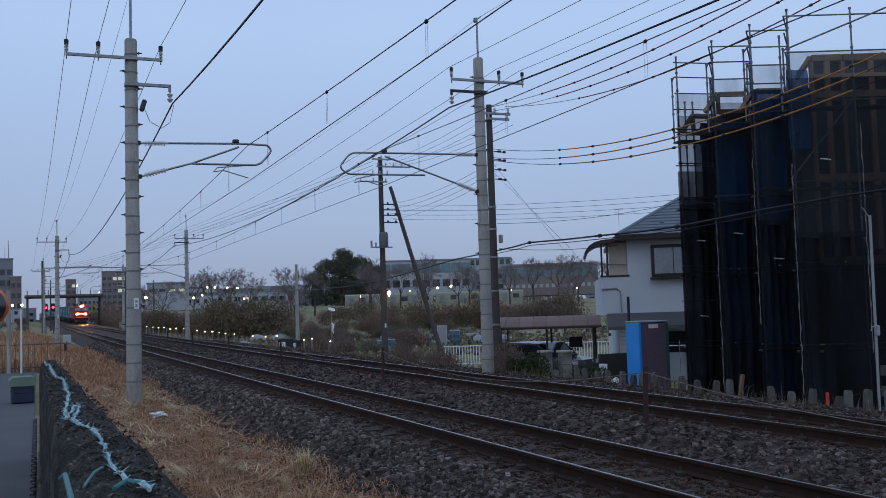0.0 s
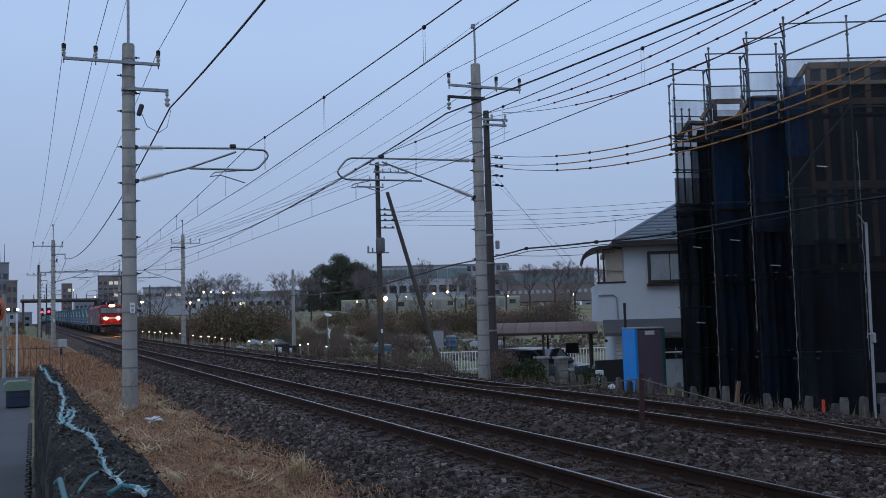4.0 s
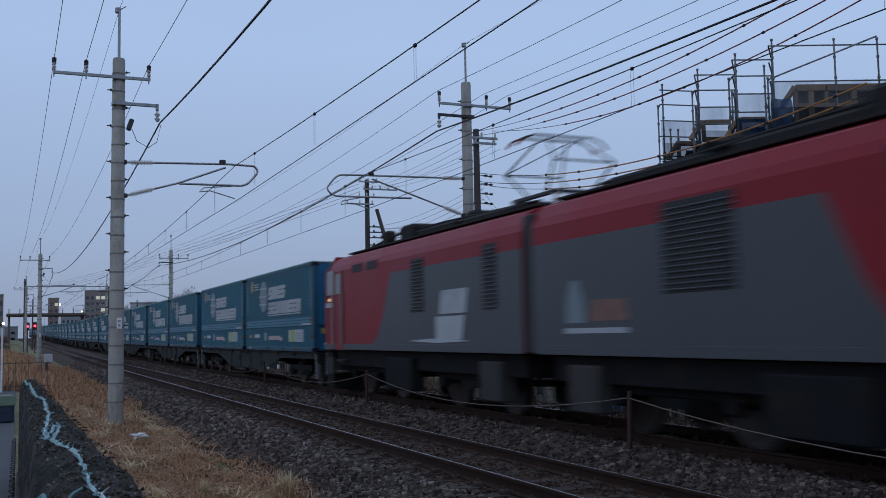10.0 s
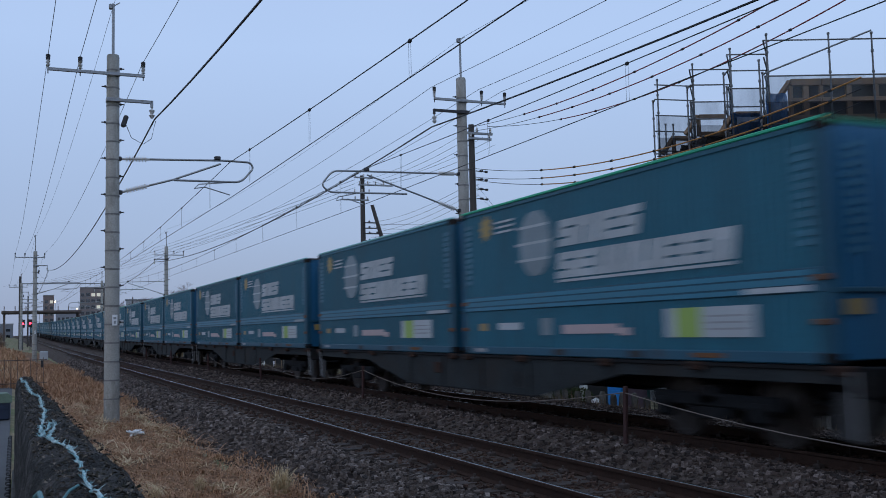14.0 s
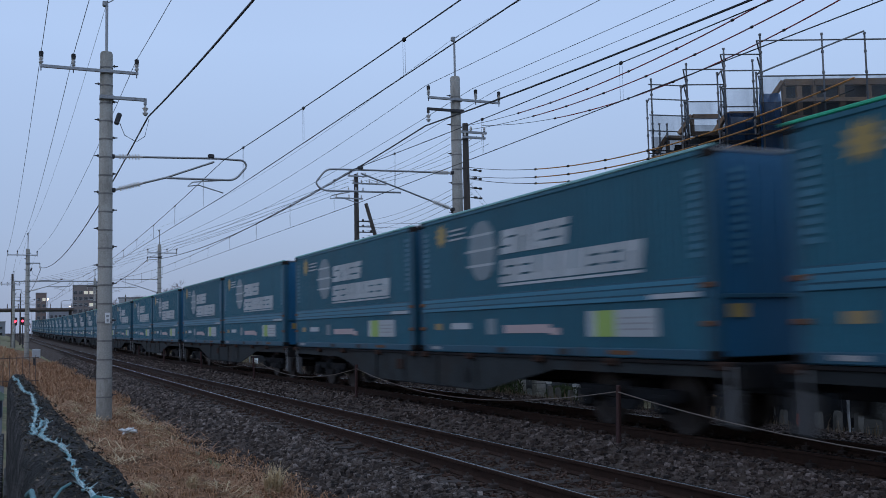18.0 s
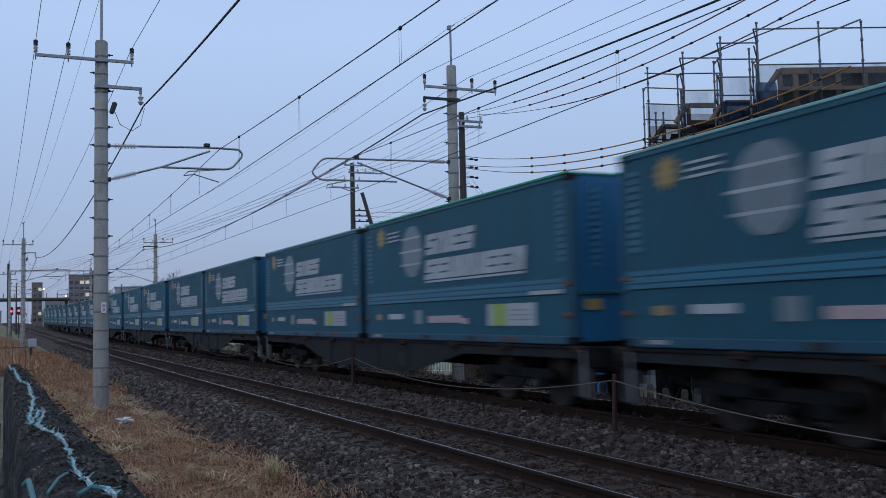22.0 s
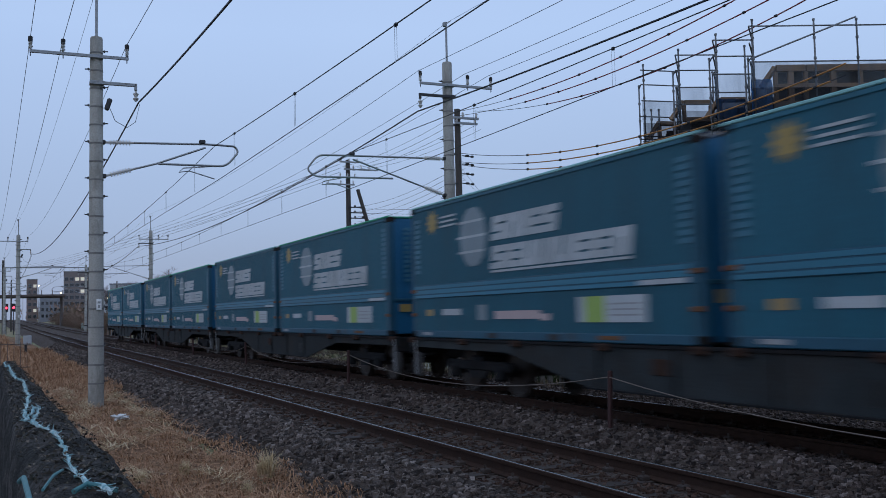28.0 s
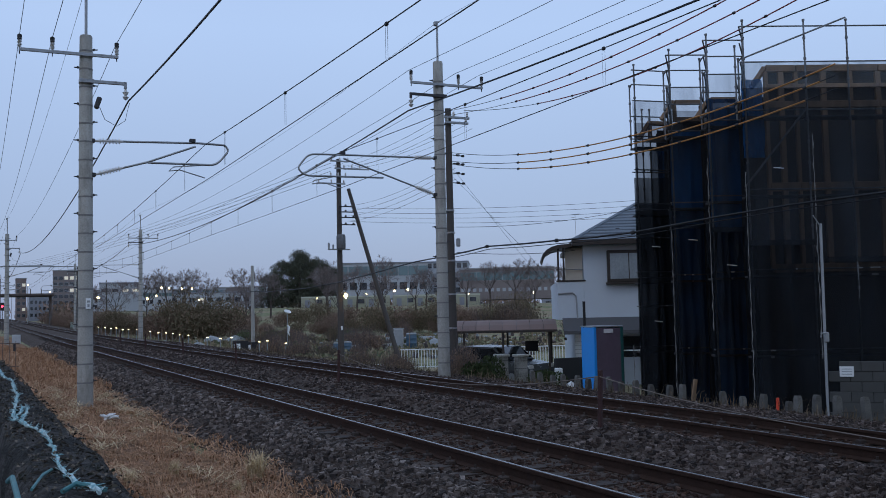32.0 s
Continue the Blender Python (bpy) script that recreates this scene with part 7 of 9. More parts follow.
g.f += [tuple(range(n_)), tuple(range((len(ys) - 1) * n_, len(ys) * n_))]
lw = part("boundary_wall", g, M_MOSSWALL, smooth=True)
tagged(lw, "low dark mossy concrete boundary wall with rough top", "wall", kind="structure")

ROPE = [(0.06, 10.88), (0.10, 9.3), (0.109, 7.684), (0.157, 7.008), (0.139, 5.823), (0.155, 5.571), (0.114, 4.748), (0.095, 4.182), (0.147, 4.626), (0.17, 4.704), (0.12, 4.088), (0.135, 3.719), (0.175, 3.339),
        (0.173, 2.994), (0.175, 2.666), (0.179, 2.464), (0.18, 2.324), (0.21, 2.305), (0.223, 2.233), (0.21, 2.144)]
rr_ = random.Random(5)
rope_pts = []
for (x0, y0), (x1, y1) in zip(ROPE, ROPE[1:]):
    m = max(2, int(math.hypot(x1 - x0, y1 - y0) / 0.05))
    for i in range(m):
        u = i / m
        y = y0 + (y1 - y0) * u
        rope_pts.append((x0 + (x1 - x0) * u + rr_.uniform(-0.007, 0.007), y, 1.178 - 0.05 * (y - 0.6) / 11.6 + 0.03 * noise.noise((y * 1.3, 2, 0)) + rr_.uniform(-0.004, 0.008)))
rope = thing("rope", "frayed pale turquoise rope lying along the wall top", "rope", "", (0, 0, 0))
part("strand", Geo().tube(rope_pts, [rr_.uniform(0.0028, 0.0085) for _ in rope_pts], 6), M_ROPE, rope, smooth=True)
g = Geo()
for p in rope_pts:
    for _ in range(3):
        q = Vector(p)
        d = Vector((rr_.uniform(-1, 1), rr_.uniform(-1, 1), rr_.uniform(0.0, 0.7))).normalized() * rr_.uniform(0.010, 0.026)
        g.cyl(q, q + d, 0.0018, 0.0006, 3, False)
tagged(part("frayed_fibre", g, M_ROPE, rope), kind="stuff")
g = Geo()
for i in range(2600):
    y = 1.6 + 10 * rr_.random() ** 1.5
    t = (y - 0.6) / 11.6
    x = rr_.uniform(0.07 - 0.03 * t, 0.325 - 0.17 * t)
    z = 1.15 - 0.05 * t + 0.03 * noise.noise((y * 1.3, 2, 0)) + 0.03 * math.sin(math.pi * (x - 0.05) / 0.3)
    s = rr_.uniform(0.003, 0.011)
    e = Euler((rr_.uniform(-0.5, 0.5), rr_.uniform(-0.5, 0.5), rr_.uniform(0, 6.3))).to_matrix()
    g.add([Vector((x, y, z)) + e @ Vector(q) for q in ((-s, 0, 0), (0, -s * 0.6, 0.004), (s, 0, 0), (0, s * 0.6, 0.006))], [(0, 1, 2, 3)])
M_DEBRIS = patches("leaf_litter", [(0.015, 0.014, 0.012), (0.09, 0.07, 0.055), (0.03, 0.026, 0.02), (0.24, 0.20, 0.16), (0.02, 0.022, 0.014), (0.05, 0.04, 0.03)], 20, 60, bump=0, island=True)
tagged(new("wall_litter", raw(g, "wall_litter", M_DEBRIS)), "small dead leaves, moss and grit on the wall top", "leaf litter", kind="stuff")
hose = thing("hose", "thin turquoise hose loop lying on the wall", "hose", "", (0, 0, 0))
part("tube", Geo().tube([(0.05, 2.62, 1.15), (0.058, 2.54, 1.17), (0.062, 2.325, 1.165), (0.063, 2.2, 1.165)], 0.0065, 8), M_TURQ, hose, smooth=True)
part("tube", Geo().tube([(0.09, 2.3, 1.175), (0.12, 2.47, 1.18), (0.148, 2.62, 1.17)], 0.0035, 6), M_TURQ, hose, smooth=True)
part("tube", Geo().tube([(0.15, 2.27, 1.17), (0.18, 2.3, 1.18), (0.24, 2.27, 1.165)], 0.006, 8), M_TURQ, hose, smooth=True)

road = part("road", Geo().span(-4.4, -0.06, -6, 60, -0.2, 0.0), M_SLAB)
tagged(road, "grey concrete lane beside the wall", "road", kind="structure")
M_DAMP = paint("damp_dark_concrete", (0.055, 0.053, 0.048), 0.9, vary=0.35, scale=5, fine=50, bump=0.4, stain=0.4, dirt=(0.03, 0.03, 0.026), random=0.2)
gut = thing("gutter", "narrow dark gutter with notched edge at the foot of the wall", "gutter", "", (0, 0, 0))
ledge = Geo().box((0, 0, 0), (0.055, 0.58, 0.3), 0.012).mesh("ledge_block", M_DAMP)
for i in range(19):
    part("ledge_block", ledge, M_DAMP, gut, at=pose(0.02 - random.uniform(0, 0.008), 1.2 + 0.6 * i, -0.06 + random.uniform(-0.02, 0.02), 0, 0, random.uniform(-0.6, 0.6)))
tooth = Geo().box((0, 0, 0), (0.045, 0.09, 0.05), 0.01).mesh("edge_tooth", M_BLACK)
for i in range(80):
    part("edge_tooth", tooth, M_BLACK, gut, at=(-0.055 + 0.012 * (i % 2), 1.2 + 0.2 * i, 0.008))

mr = thing("traffic_mirror", "round orange-framed convex traffic mirror on an orange pole", "traffic mirror", "", (-0.435, 11.8, 0))
part("pole", Geo().cyl((0, 0, -0.1), (0, 0, 2.05), 0.024, n=10), M_MIRROR_ORANGE, mr, smooth=True)
part("pole_foot", Geo().lathe([(0.05, -0.02), (0.05, 0.05), (0.03, 0.08)], n=10), M_CONC_OLD, mr)
part("mirror_hood", Geo().lathe([(0.02, -0.09), (0.19, -0.07), (0.225, -0.02), (0.225, 0.02), (0.2, 0.02)], (-0.08, -0.07, 1.74), 28, "y"), M_MIRROR_ORANGE, mr, "orange mirror frame", True)
part("mirror_glass", Geo().lathe([(0.195, -0.07), (0.17, -0.085), (0.11, -0.1), (0.01, -0.108)], (-0.08, -0.07, 1.74), 24, "y"), M_GLASS, mr, "dark convex mirror face", True)
bin_ = thing("covered_bin", "low box under a green sheet standing on the lane", "bin", "", pose(-0.29, 21.0, 0.0, 0, 0, 3) @ Matrix.Scale(0.8, 4))
part("box", Geo().box((0, 0, 0.26), (0.52, 0.7, 0.5), 0.03), M_NAVY, bin_)
part("cover_sheet", Geo().prism([(-0.3, 0.42), (-0.31, 0.56), (-0.22, 0.64), (0.22, 0.64), (0.31, 0.56), (0.3, 0.42)], -0.38, 0.38), M_TARPGREEN, bin_, "green sheet cover")
part("front_panel", Geo().box((0, -0.352, 0.3), (0.4, 0.02, 0.1), 0.01), M_NAVY, bin_)
M_FENCERUST = paint("faded_rusty_steel", (0.15, 0.105, 0.085), 0.9, vary=0.25, scale=6, fine=60, bump=0.2, stain=0.3, dirt=(0.07, 0.045, 0.035))
mf = thing("mesh_fence", "rusty grey steel bar fence across the verge", "fence", "", (0, 0, 0))
for i in range(16):
    part("bar", Geo().cyl((-2.0 + 0.19 * i, 34.0, -0.1), (-2.0 + 0.19 * i, 34.0, 0.95), 0.010, n=5), M_FENCERUST, mf)
for z in (0.15, 0.88):
    part("rail", Geo().cyl((-2.1, 34.0, z), (0.95, 34.0, z), 0.015, n=5), M_FENCERUST, mf)
for x, z, r, m, lab in ((-0.49, 2.0, 0.028, M_WHITE, "thin white marker post"), (-0.85, 2.6, 0.06, M_CONCRETE, "grey steel post")):
    q = part("marker_post", Geo().cyl((x, 33.5, -0.1), (x, 33.5, z), r, n=8), m, smooth=True)
    tagged(q, lab + " by the lane", "post")
M_FACADE_GREY = paint("pale_grey_steel", (0.42, 0.44, 0.46), 0.6, vary=0.12, scale=3, fine=40, bump=0.05, stain=0.2, dirt=(0.2, 0.19, 0.18))
tb = thing("trackside_box", "small light grey trackside equipment box on a post", "equipment box", "", (1.72, 68.0, 0.12))
part("case", Geo().box((0, 0, 0.35), (0.5, 0.35, 0.58), 0.03), M_FACADE_GREY, tb)
part("post", Geo().box((-0.1, 0, -0.3), (0.14, 0.14, 0.8), 0.01), M_DARKSTEEL, tb)
lit = thing("litter", "crumpled white plastic bag on the dry grass", "litter", "", pose(2.3, 21.2, -0.5, 0, 0, 20))
g = Geo()
for i in range(26):
    a, q = rr_.uniform(0, 6.28), rr_.uniform(0.02, 0.22)
    g.box((q * math.cos(a), 0.5 * q * math.sin(a), 0.05 + rr_.uniform(0, 0.07)), (rr_.uniform(0.05, 0.13), rr_.uniform(0.04, 0.09), rr_.uniform(0.01, 0.04)), 0.006, Euler((rr_.uniform(-0.6, 0.6), rr_.uniform(-0.6, 0.6), a)).to_matrix())
part("bag", g, M_WHITE, lit, smooth=True)

# dry grass, matted near the wall and tufted along the ballast
rg = random.Random(17)


def blade(geo, x, y, z, length, lean, width, rnd):
    a = rnd.uniform(0, 6.283)
    dx, dy = math.cos(a), math.sin(a)
    px, py = -dy * width, dx * width
    h1, h2 = length * math.cos(lean * 0.6) * 0.55, length * math.cos(lean) * 0.95
    o1, o2 = length * math.sin(lean * 0.6) * 0.5, length * math.sin(lean)
    geo.add([(x - px, y - py, z - 0.02), (x + px, y + py, z - 0.02), (x + dx * o1 + px * 0.8, y + dy * o1 + py * 0.8, z + h1), (x + dx * o1 - px * 0.8, y + dy * o1 - py * 0.8, z + h1),
             (x + dx * o2, y + dy * o2, z + h2)], [(0, 1, 2, 3), (3, 2, 4)])


g = Geo()
for i in range(44000):
    y = 3.0 + 75 * rg.random() ** 2.1
    edge = 3.6 + 0.5 * noise.noise((y * 0.9, 2, 2))
    x = rg.uniform(0.38, edge)
    den = noise.noise((x * 1.3, y * 0.9, 9))
    if den < -0.35 and rg.random() < 0.7:
        continue
    tall = 1.0 + 1.2 * max(0, noise.noise((x * 0.8, y * 0.35, 5))) + (0.9 if x < 1.5 and y > 14 else 0)
    blade(g, x + line_x(y), y, verge_z(x, y), rg.uniform(0.08, 0.26) * (tall if y < 13 or y > 32 or x < 1.2 else 0.62), rg.uniform(0.75, 1.62) if y < 32 else rg.uniform(0.3, 1.2), rg.uniform(0.003, 0.0065) * (1 + y / 25), rg)
for i in range(11000):
    y = 3.5 + 40 * rg.random() ** 1.5
    x = rg.uniform(0.42, 3.45 + 0.3 * noise.noise((y * 0.9, 2, 2)))
    if noise.noise((x * 1.6, y * 1.2, 30)) < -0.1:
        continue
    a, L = rg.uniform(0, 6.28), rg.uniform(0.2, 0.8)
    z = verge_z(x, y) + rg.uniform(0.02, 0.12)
    q = Vector((x + line_x(y), y, z))
    d = Vector((math.cos(a), math.sin(a), rg.uniform(-0.12, 0.22))) * L
    w = Vector((-math.sin(a), math.cos(a), 0)) * rg.uniform(0.003, 0.008)
    m = q + d * 0.5 + Vector((0, 0, rg.uniform(0, 0.04)))
    g.add([q - w, q + w, m + w, m - w, q + d], [(0, 1, 2, 3), (3, 2, 4)])
for i in range(10500):
    y = 34.5 + 95 * rg.random() ** 1.7
    x = rg.uniform(-0.05 * y - 1.2, 1.2)
    if noise.noise((x * 0.7, y * 0.3, 12)) < -0.25:
        continue
    blade(g, x + line_x(y), y, ground_z(x, y), rg.uniform(0.15, 0.55) * (1 + max(0, noise.noise((x * 0.6, y * 0.25, 3)))), rg.uniform(0.1, 1.0), rg.uniform(0.004, 0.007) * (1 + y / 25), rg)
for i in range(3600):
    y = 5.5 + 12 * rg.random() ** 1.6
    x = 3.2 + 0.5 * rg.random() ** 1.4 + 0.25 * noise.noise((y * 0.8, 5, 1))
    if noise.noise((x * 1.5, y * 1.1, 21)) < -0.12:
        continue
    blade(g, x + line_x(y), y, max(verge_z(x, y), bed_z(x + line_x(y), y) if x > 3.45 else -9) + 0.015, rg.uniform(0.06, 0.2), rg.uniform(1.15, 1.6), rg.uniform(0.003, 0.006) * (1 + y / 25), rg)
tagged(new("dry_grass", raw(g, "dry_grass", M_STRAW)), "matted dry straw-coloured grass on the verge", "grass", kind="stuff")
M_PALESTRAW = patches("pale_straw", [(0.56, 0.42, 0.24), (0.68, 0.55, 0.36), (0.48, 0.34, 0.18)], 20, 60, bump=0, island=True)
tuft = Geo()
for i in range(240):
    a, q = rg.uniform(0, 6.28), rg.uniform(0, 0.09)
    blade(tuft, q * math.cos(a), q * math.sin(a), 0, rg.uniform(0.12, 0.34), rg.uniform(0.1, 1.2), 0.004, rg)
tuft_me = raw(tuft, "grass_tuft", M_PALESTRAW)
for x, y, s in ((3.2, 12.75, 1.25), (2.75, 11.9, 0.7), (1.9, 10.4, 0.8), (2.5, 9.9, 0.8), (1.6, 12.6, 0.7), (2.3, 13.6, 0.7)):
    q = new("grass_tuft", tuft_me)
    q.matrix_basis = Matrix.Translation((x, y, verge_z(x, y) + 0.05 * s)) @ Matrix.Scale(s, 4)
    tagged(q, "pale dry grass tuft at the ballast edge", "grass tuft", "dry grass tufts")
g = Geo()
for k in range(80):
    y = 6.5 + 26 * rg.random() ** 1.4
    x = rg.uniform(0.6, 3.1)
    a0, sp = rg.uniform(0, 6.28), rg.uniform(0.3, 1.4)
    for i in range(rg.randrange(18, 46)):
        a, L = a0 + rg.gauss(0, sp), rg.uniform(0.15, 0.5)
        q = Vector((x + line_x(y) + rg.gauss(0, 0.1), y + rg.gauss(0, 0.1), verge_z(x, y) + rg.uniform(0.04, 0.13)))
        d = Vector((math.cos(a), math.sin(a), rg.uniform(-0.15, 0.35))) * L
        w = Vector((-math.sin(a), math.cos(a), 0)) * rg.uniform(0.003, 0.007)
        m = q + d * 0.5 + Vector((0, 0, rg.uniform(0, 0.05)))
        g.add([q - w, q + w, m + w, m - w, q + d], [(0, 1, 2, 3), (3, 2, 4)])
tagged(new("straw_litter", raw(g, "straw_litter", M_PALESTRAW)), "pale broken straw lying in clumps on the verge", "straw", kind="stuff")
M_WEED = patches("brown_weeds", [(0.09, 0.065, 0.04), (0.16, 0.115, 0.075), (0.07, 0.055, 0.035), (0.22, 0.165, 0.11)], 20, 40, bump=0, island=True)
# dry weeds along the far fence
g = Geo()
for i in range(5500):
    y = rg.uniform(10, 60)
    x = rg.gauss(13.6, 0.55) + line_x(y)
    blade(g, x, y, ground_z(x, y), rg.uniform(0.06, 0.35) * (1 if rg.random() < 0.9 else 1.8), rg.uniform(0.1, 1.3), rg.uniform(0.003, 0.006) * (1 + y / 40), rg)
tagged(new("fence_weeds", raw(g, "fence_weeds", M_WEED)), "dry brown weeds along the old fence", "weeds", kind="stuff")
# ---- background: allotments, brush, trees, buildings, the far end of the line ----
M_BARK = paint("bare_bark", (0.075, 0.06, 0.054), 0.95, vary=0.3, scale=6, fine=40, bump=0.3)
M_BRUSHWOOD = paint("brush_stems", (0.12, 0.095, 0.085), 0.95, vary=0.2, scale=6, fine=40, bump=0.0)
M_TWIG = paint("fine_twigs", (0.17, 0.138, 0.132), 0.95, vary=0.2, scale=6, fine=40, bump=0.0)
M_EVERGREEN = patches("evergreen_leaves", [(0.055, 0.062, 0.046), (0.095, 0.102, 0.072), (0.075, 0.082, 0.058), (0.125, 0.125, 0.095)], 20, 40, bump=0, island=True)
M_BRUSH = patches("brown_brush", [(0.1853, 0.1210, 0.0946), (0.2547, 0.1680, 0.1284), (0.1467, 0.1142, 0.0811), (0.3087, 0.2083, 0.1622), (0.1235, 0.1008, 0.0675)], 20, 40, bump=0, island=True)
M_OLIVE = patches("olive_brush", [(0.1104, 0.0924, 0.0580), (0.1824, 0.1385, 0.0911), (0.1344, 0.1175, 0.0704), (0.2304, 0.1637, 0.1159), (0.0912, 0.0881, 0.0497)], 20, 40, bump=0, island=True)
M_CROP = patches("winter_vegetables", [(0.1063, 0.1313, 0.075), (0.175, 0.1875, 0.1063), (0.2125, 0.175, 0.1187), (0.325, 0.2625, 0.175), (0.2375, 0.1875, 0.125)], 20, 40, bump=0, island=True)
M_SHEET = paint("pale_plastic_sheet", (0.24, 0.26, 0.26), 0.5, vary=0.2, scale=4, fine=30, bump=0.2, stain=0.2, dirt=(0.22, 0.22, 0.2))
M_FACADE = paint("pale_facade", (0.40, 0.42, 0.44), 0.8, vary=0.08, scale=0.3, fine=10, bump=0.02, stain=0.1, dirt=(0.35, 0.36, 0.38))
# grey and brown facades are painted paler to stand in for distance haze
M_FACADE_D = paint("hazed_grey_facade", (0.22, 0.23, 0.255), 0.8, vary=0.1, scale=0.3, fine=10, bump=0.02)
M_FACADE_B = paint("hazed_brown_facade", (0.21, 0.18, 0.17), 0.85, vary=0.1, scale=0.3, fine=10, bump=0.02)
M_TEALGLASS = glassy("teal_glazing", (0.13, 0.20, 0.21), 0.2)
# bright reflection in far panes is painted as a pale base colour
M_PALEGLASS = glassy("sky_toned_window_glass", (0.40, 0.42, 0.44), 0.2)
M_CREAM = paint("cream_train_paint", (0.30, 0.30, 0.22), 0.5, vary=0.08, scale=1, fine=20, bump=0.02)
# brick colour lightened too, with the haze mixed into it
M_BRICKRED = paint("hazed_brick_block", (0.21, 0.16, 0.145), 0.85, vary=0.1, scale=0.3, fine=10, bump=0.02)

rt2 = random.Random(31)


def leafy_mesh(name, r, n, size, mat, seed):
    g_, rnd = Geo(), random.Random(seed)
    for k in range(7):
        a = rnd.uniform(0, 6.28)
        c = (r[0] * 0.5 * math.cos(a) * rnd.random(), r[1] * 0.5 * math.sin(a) * rnd.random(), r[2] * rnd.uniform(0.55, 1.1))
        leaf_cloud(g_, c, (r[0] * rnd.uniform(0.45, 0.75), r[1] * rnd.uniform(0.45, 0.75), r[2] * rnd.uniform(0.45, 0.8)), n // 7, size, rnd)
    return raw(g_, name, mat)


def twiggy_mesh(name, r, h, n, seed, mat):
    g_, rnd = Geo(), random.Random(seed)
    for k in range(n):
        a, q = rnd.uniform(0, 6.28), r * rnd.random() ** 0.5
        x, y = q * math.cos(a), q * math.sin(a)
        top = h * (1 - 0.5 * (q / r) ** 2) * rnd.uniform(0.5, 1.1)
        b = Vector((x * 0.7, y * 0.7, 0))
        t = Vector((x + rnd.uniform(-0.3, 0.3), y + rnd.uniform(-0.3, 0.3), top))
        g_.cyl(b, t, 0.013, 0.006, 3, False)
    return raw(g_, name, mat)


BR = [leafy_mesh("foliage", (1.6, 1.6, 1.2), 3000, 0.06, M_BRUSH, s) for s in (1, 2)] + [leafy_mesh("foliage", (1.7, 1.7, 1.4), 3200, 0.06, M_OLIVE, 3)]
TW = [twiggy_mesh("brushwood", 1.7, 2.6, 260, s, M_BRUSHWOOD) for s in (4, 5)]


def shrub(x, y, s, kind, hgt=1.0):
    lab = ("bare brown brushwood shrub at the field edge", "tangled brown winter shrub in the field", "dark evergreen shrub at the field edge")[kind]
    o = thing("shrub", lab, "shrub", "field shrubs", Matrix.Translation((x, y, ground_z(x, y) - 0.1)) @ pose(0, 0, 0, 0, 0, rt2.uniform(0, 360)) @ Matrix.Diagonal((s, s, s * hgt, 1)))
    part("foliage", BR[kind], None, o)
    if y < 105:
        part("brushwood", TW[kind % 2], None, o)


# brush band in front of the pale factory, and along the slope
for i in range(24):
    t = i / 23
    x, y = 10.2 + 12.5 * t + rt2.uniform(-0.5, 0.5), 109.5 - 1.8 * t + rt2.uniform(-3, 4)
    shrub(x + 1.2, y + 3, rt2.uniform(1.1, 1.7) * (1 + 0.5 * min(1, max(0, (t - 0.25) / 0.3))), 2 if rt2.random() < 0.4 else rt2.randrange(2), rt2.uniform(0.8, 1.15))
for i in range(26):
    t = i / 25
    x, y = 26 + 36 * t, 128 - 22 * t + rt2.uniform(-5, 5)
    shrub(x, y, rt2.uniform(0.8, 1.5), rt2.choice((0, 1, 1, 2)), rt2.uniform(0.6, 1.1))
for i in range(26):
    t = i / 25
    x, y = 44 + 34 * t, 118 - 34 * t + rt2.uniform(-5, 5)
    shrub(x, y, rt2.uniform(1.2, 2.1), rt2.choice((0, 1, 2, 2)), rt2.uniform(0.8, 1.2))
for i in range(16):
    x = 32 + 2.3 * i
    shrub(x, 158 - 0.75 * (x - 32) + rt2.uniform(-5, 5), rt2.uniform(1.2, 1.9), rt2.choice((0, 1, 2)), rt2.uniform(0.8, 1.1))
for i in range(34):
    x = rt2.uniform(17, 40)
    y = rt2.uniform(1.75, 3.6) * x + rt2.uniform(0, 25)
    if y < 52:
        continue
    shrub(x, y, rt2.uniform(0.35, 0.8), rt2.choice((0, 1, 1, 2)), rt2.uniform(0.5, 1.0))
shrub(14.75, 30.4, 0.5, 0, 1.55), shrub(15.5, 31.1, 0.4, 1, 1.3), shrub(16.9, 46.0, 0.55, 0), shrub(17.6, 43.5, 0.5, 1), shrub(15.6, 38, 0.5, 0)


# thicket and pale sheet fence beside the far track
rk = random.Random(77)
for i in range(22):
    y = 128 + 6.0 * i + rk.uniform(-3, 3)
    x = line_x(y) + rk.uniform(14.2, 18.5)
    s = rk.uniform(1.5, 2.3)
    o = thing("shrub", "tangled brown winter shrub beside the far track", "shrub", "field shrubs", Matrix.Translation((x, y, ground_z(x, y) - 0.1)) @ pose(0, 0, 0, 0, 0, rk.uniform(0, 360)) @ Matrix.Diagonal((s, s, s * rk.uniform(0.7, 1.0), 1)))
    part("foliage", BR[i % 2], None, o)
M_PALESHEET = paint("pale_green_sheet", (0.27, 0.33, 0.28), 0.7, vary=0.3, scale=0.6, fine=12, bump=0.1, stain=0.4, dirt=(0.14, 0.12, 0.09), random=0.3)
sf = thing("sheet_fence", "low pale green sheet fence beside the far track", "fence", "", (0, 0, 0))
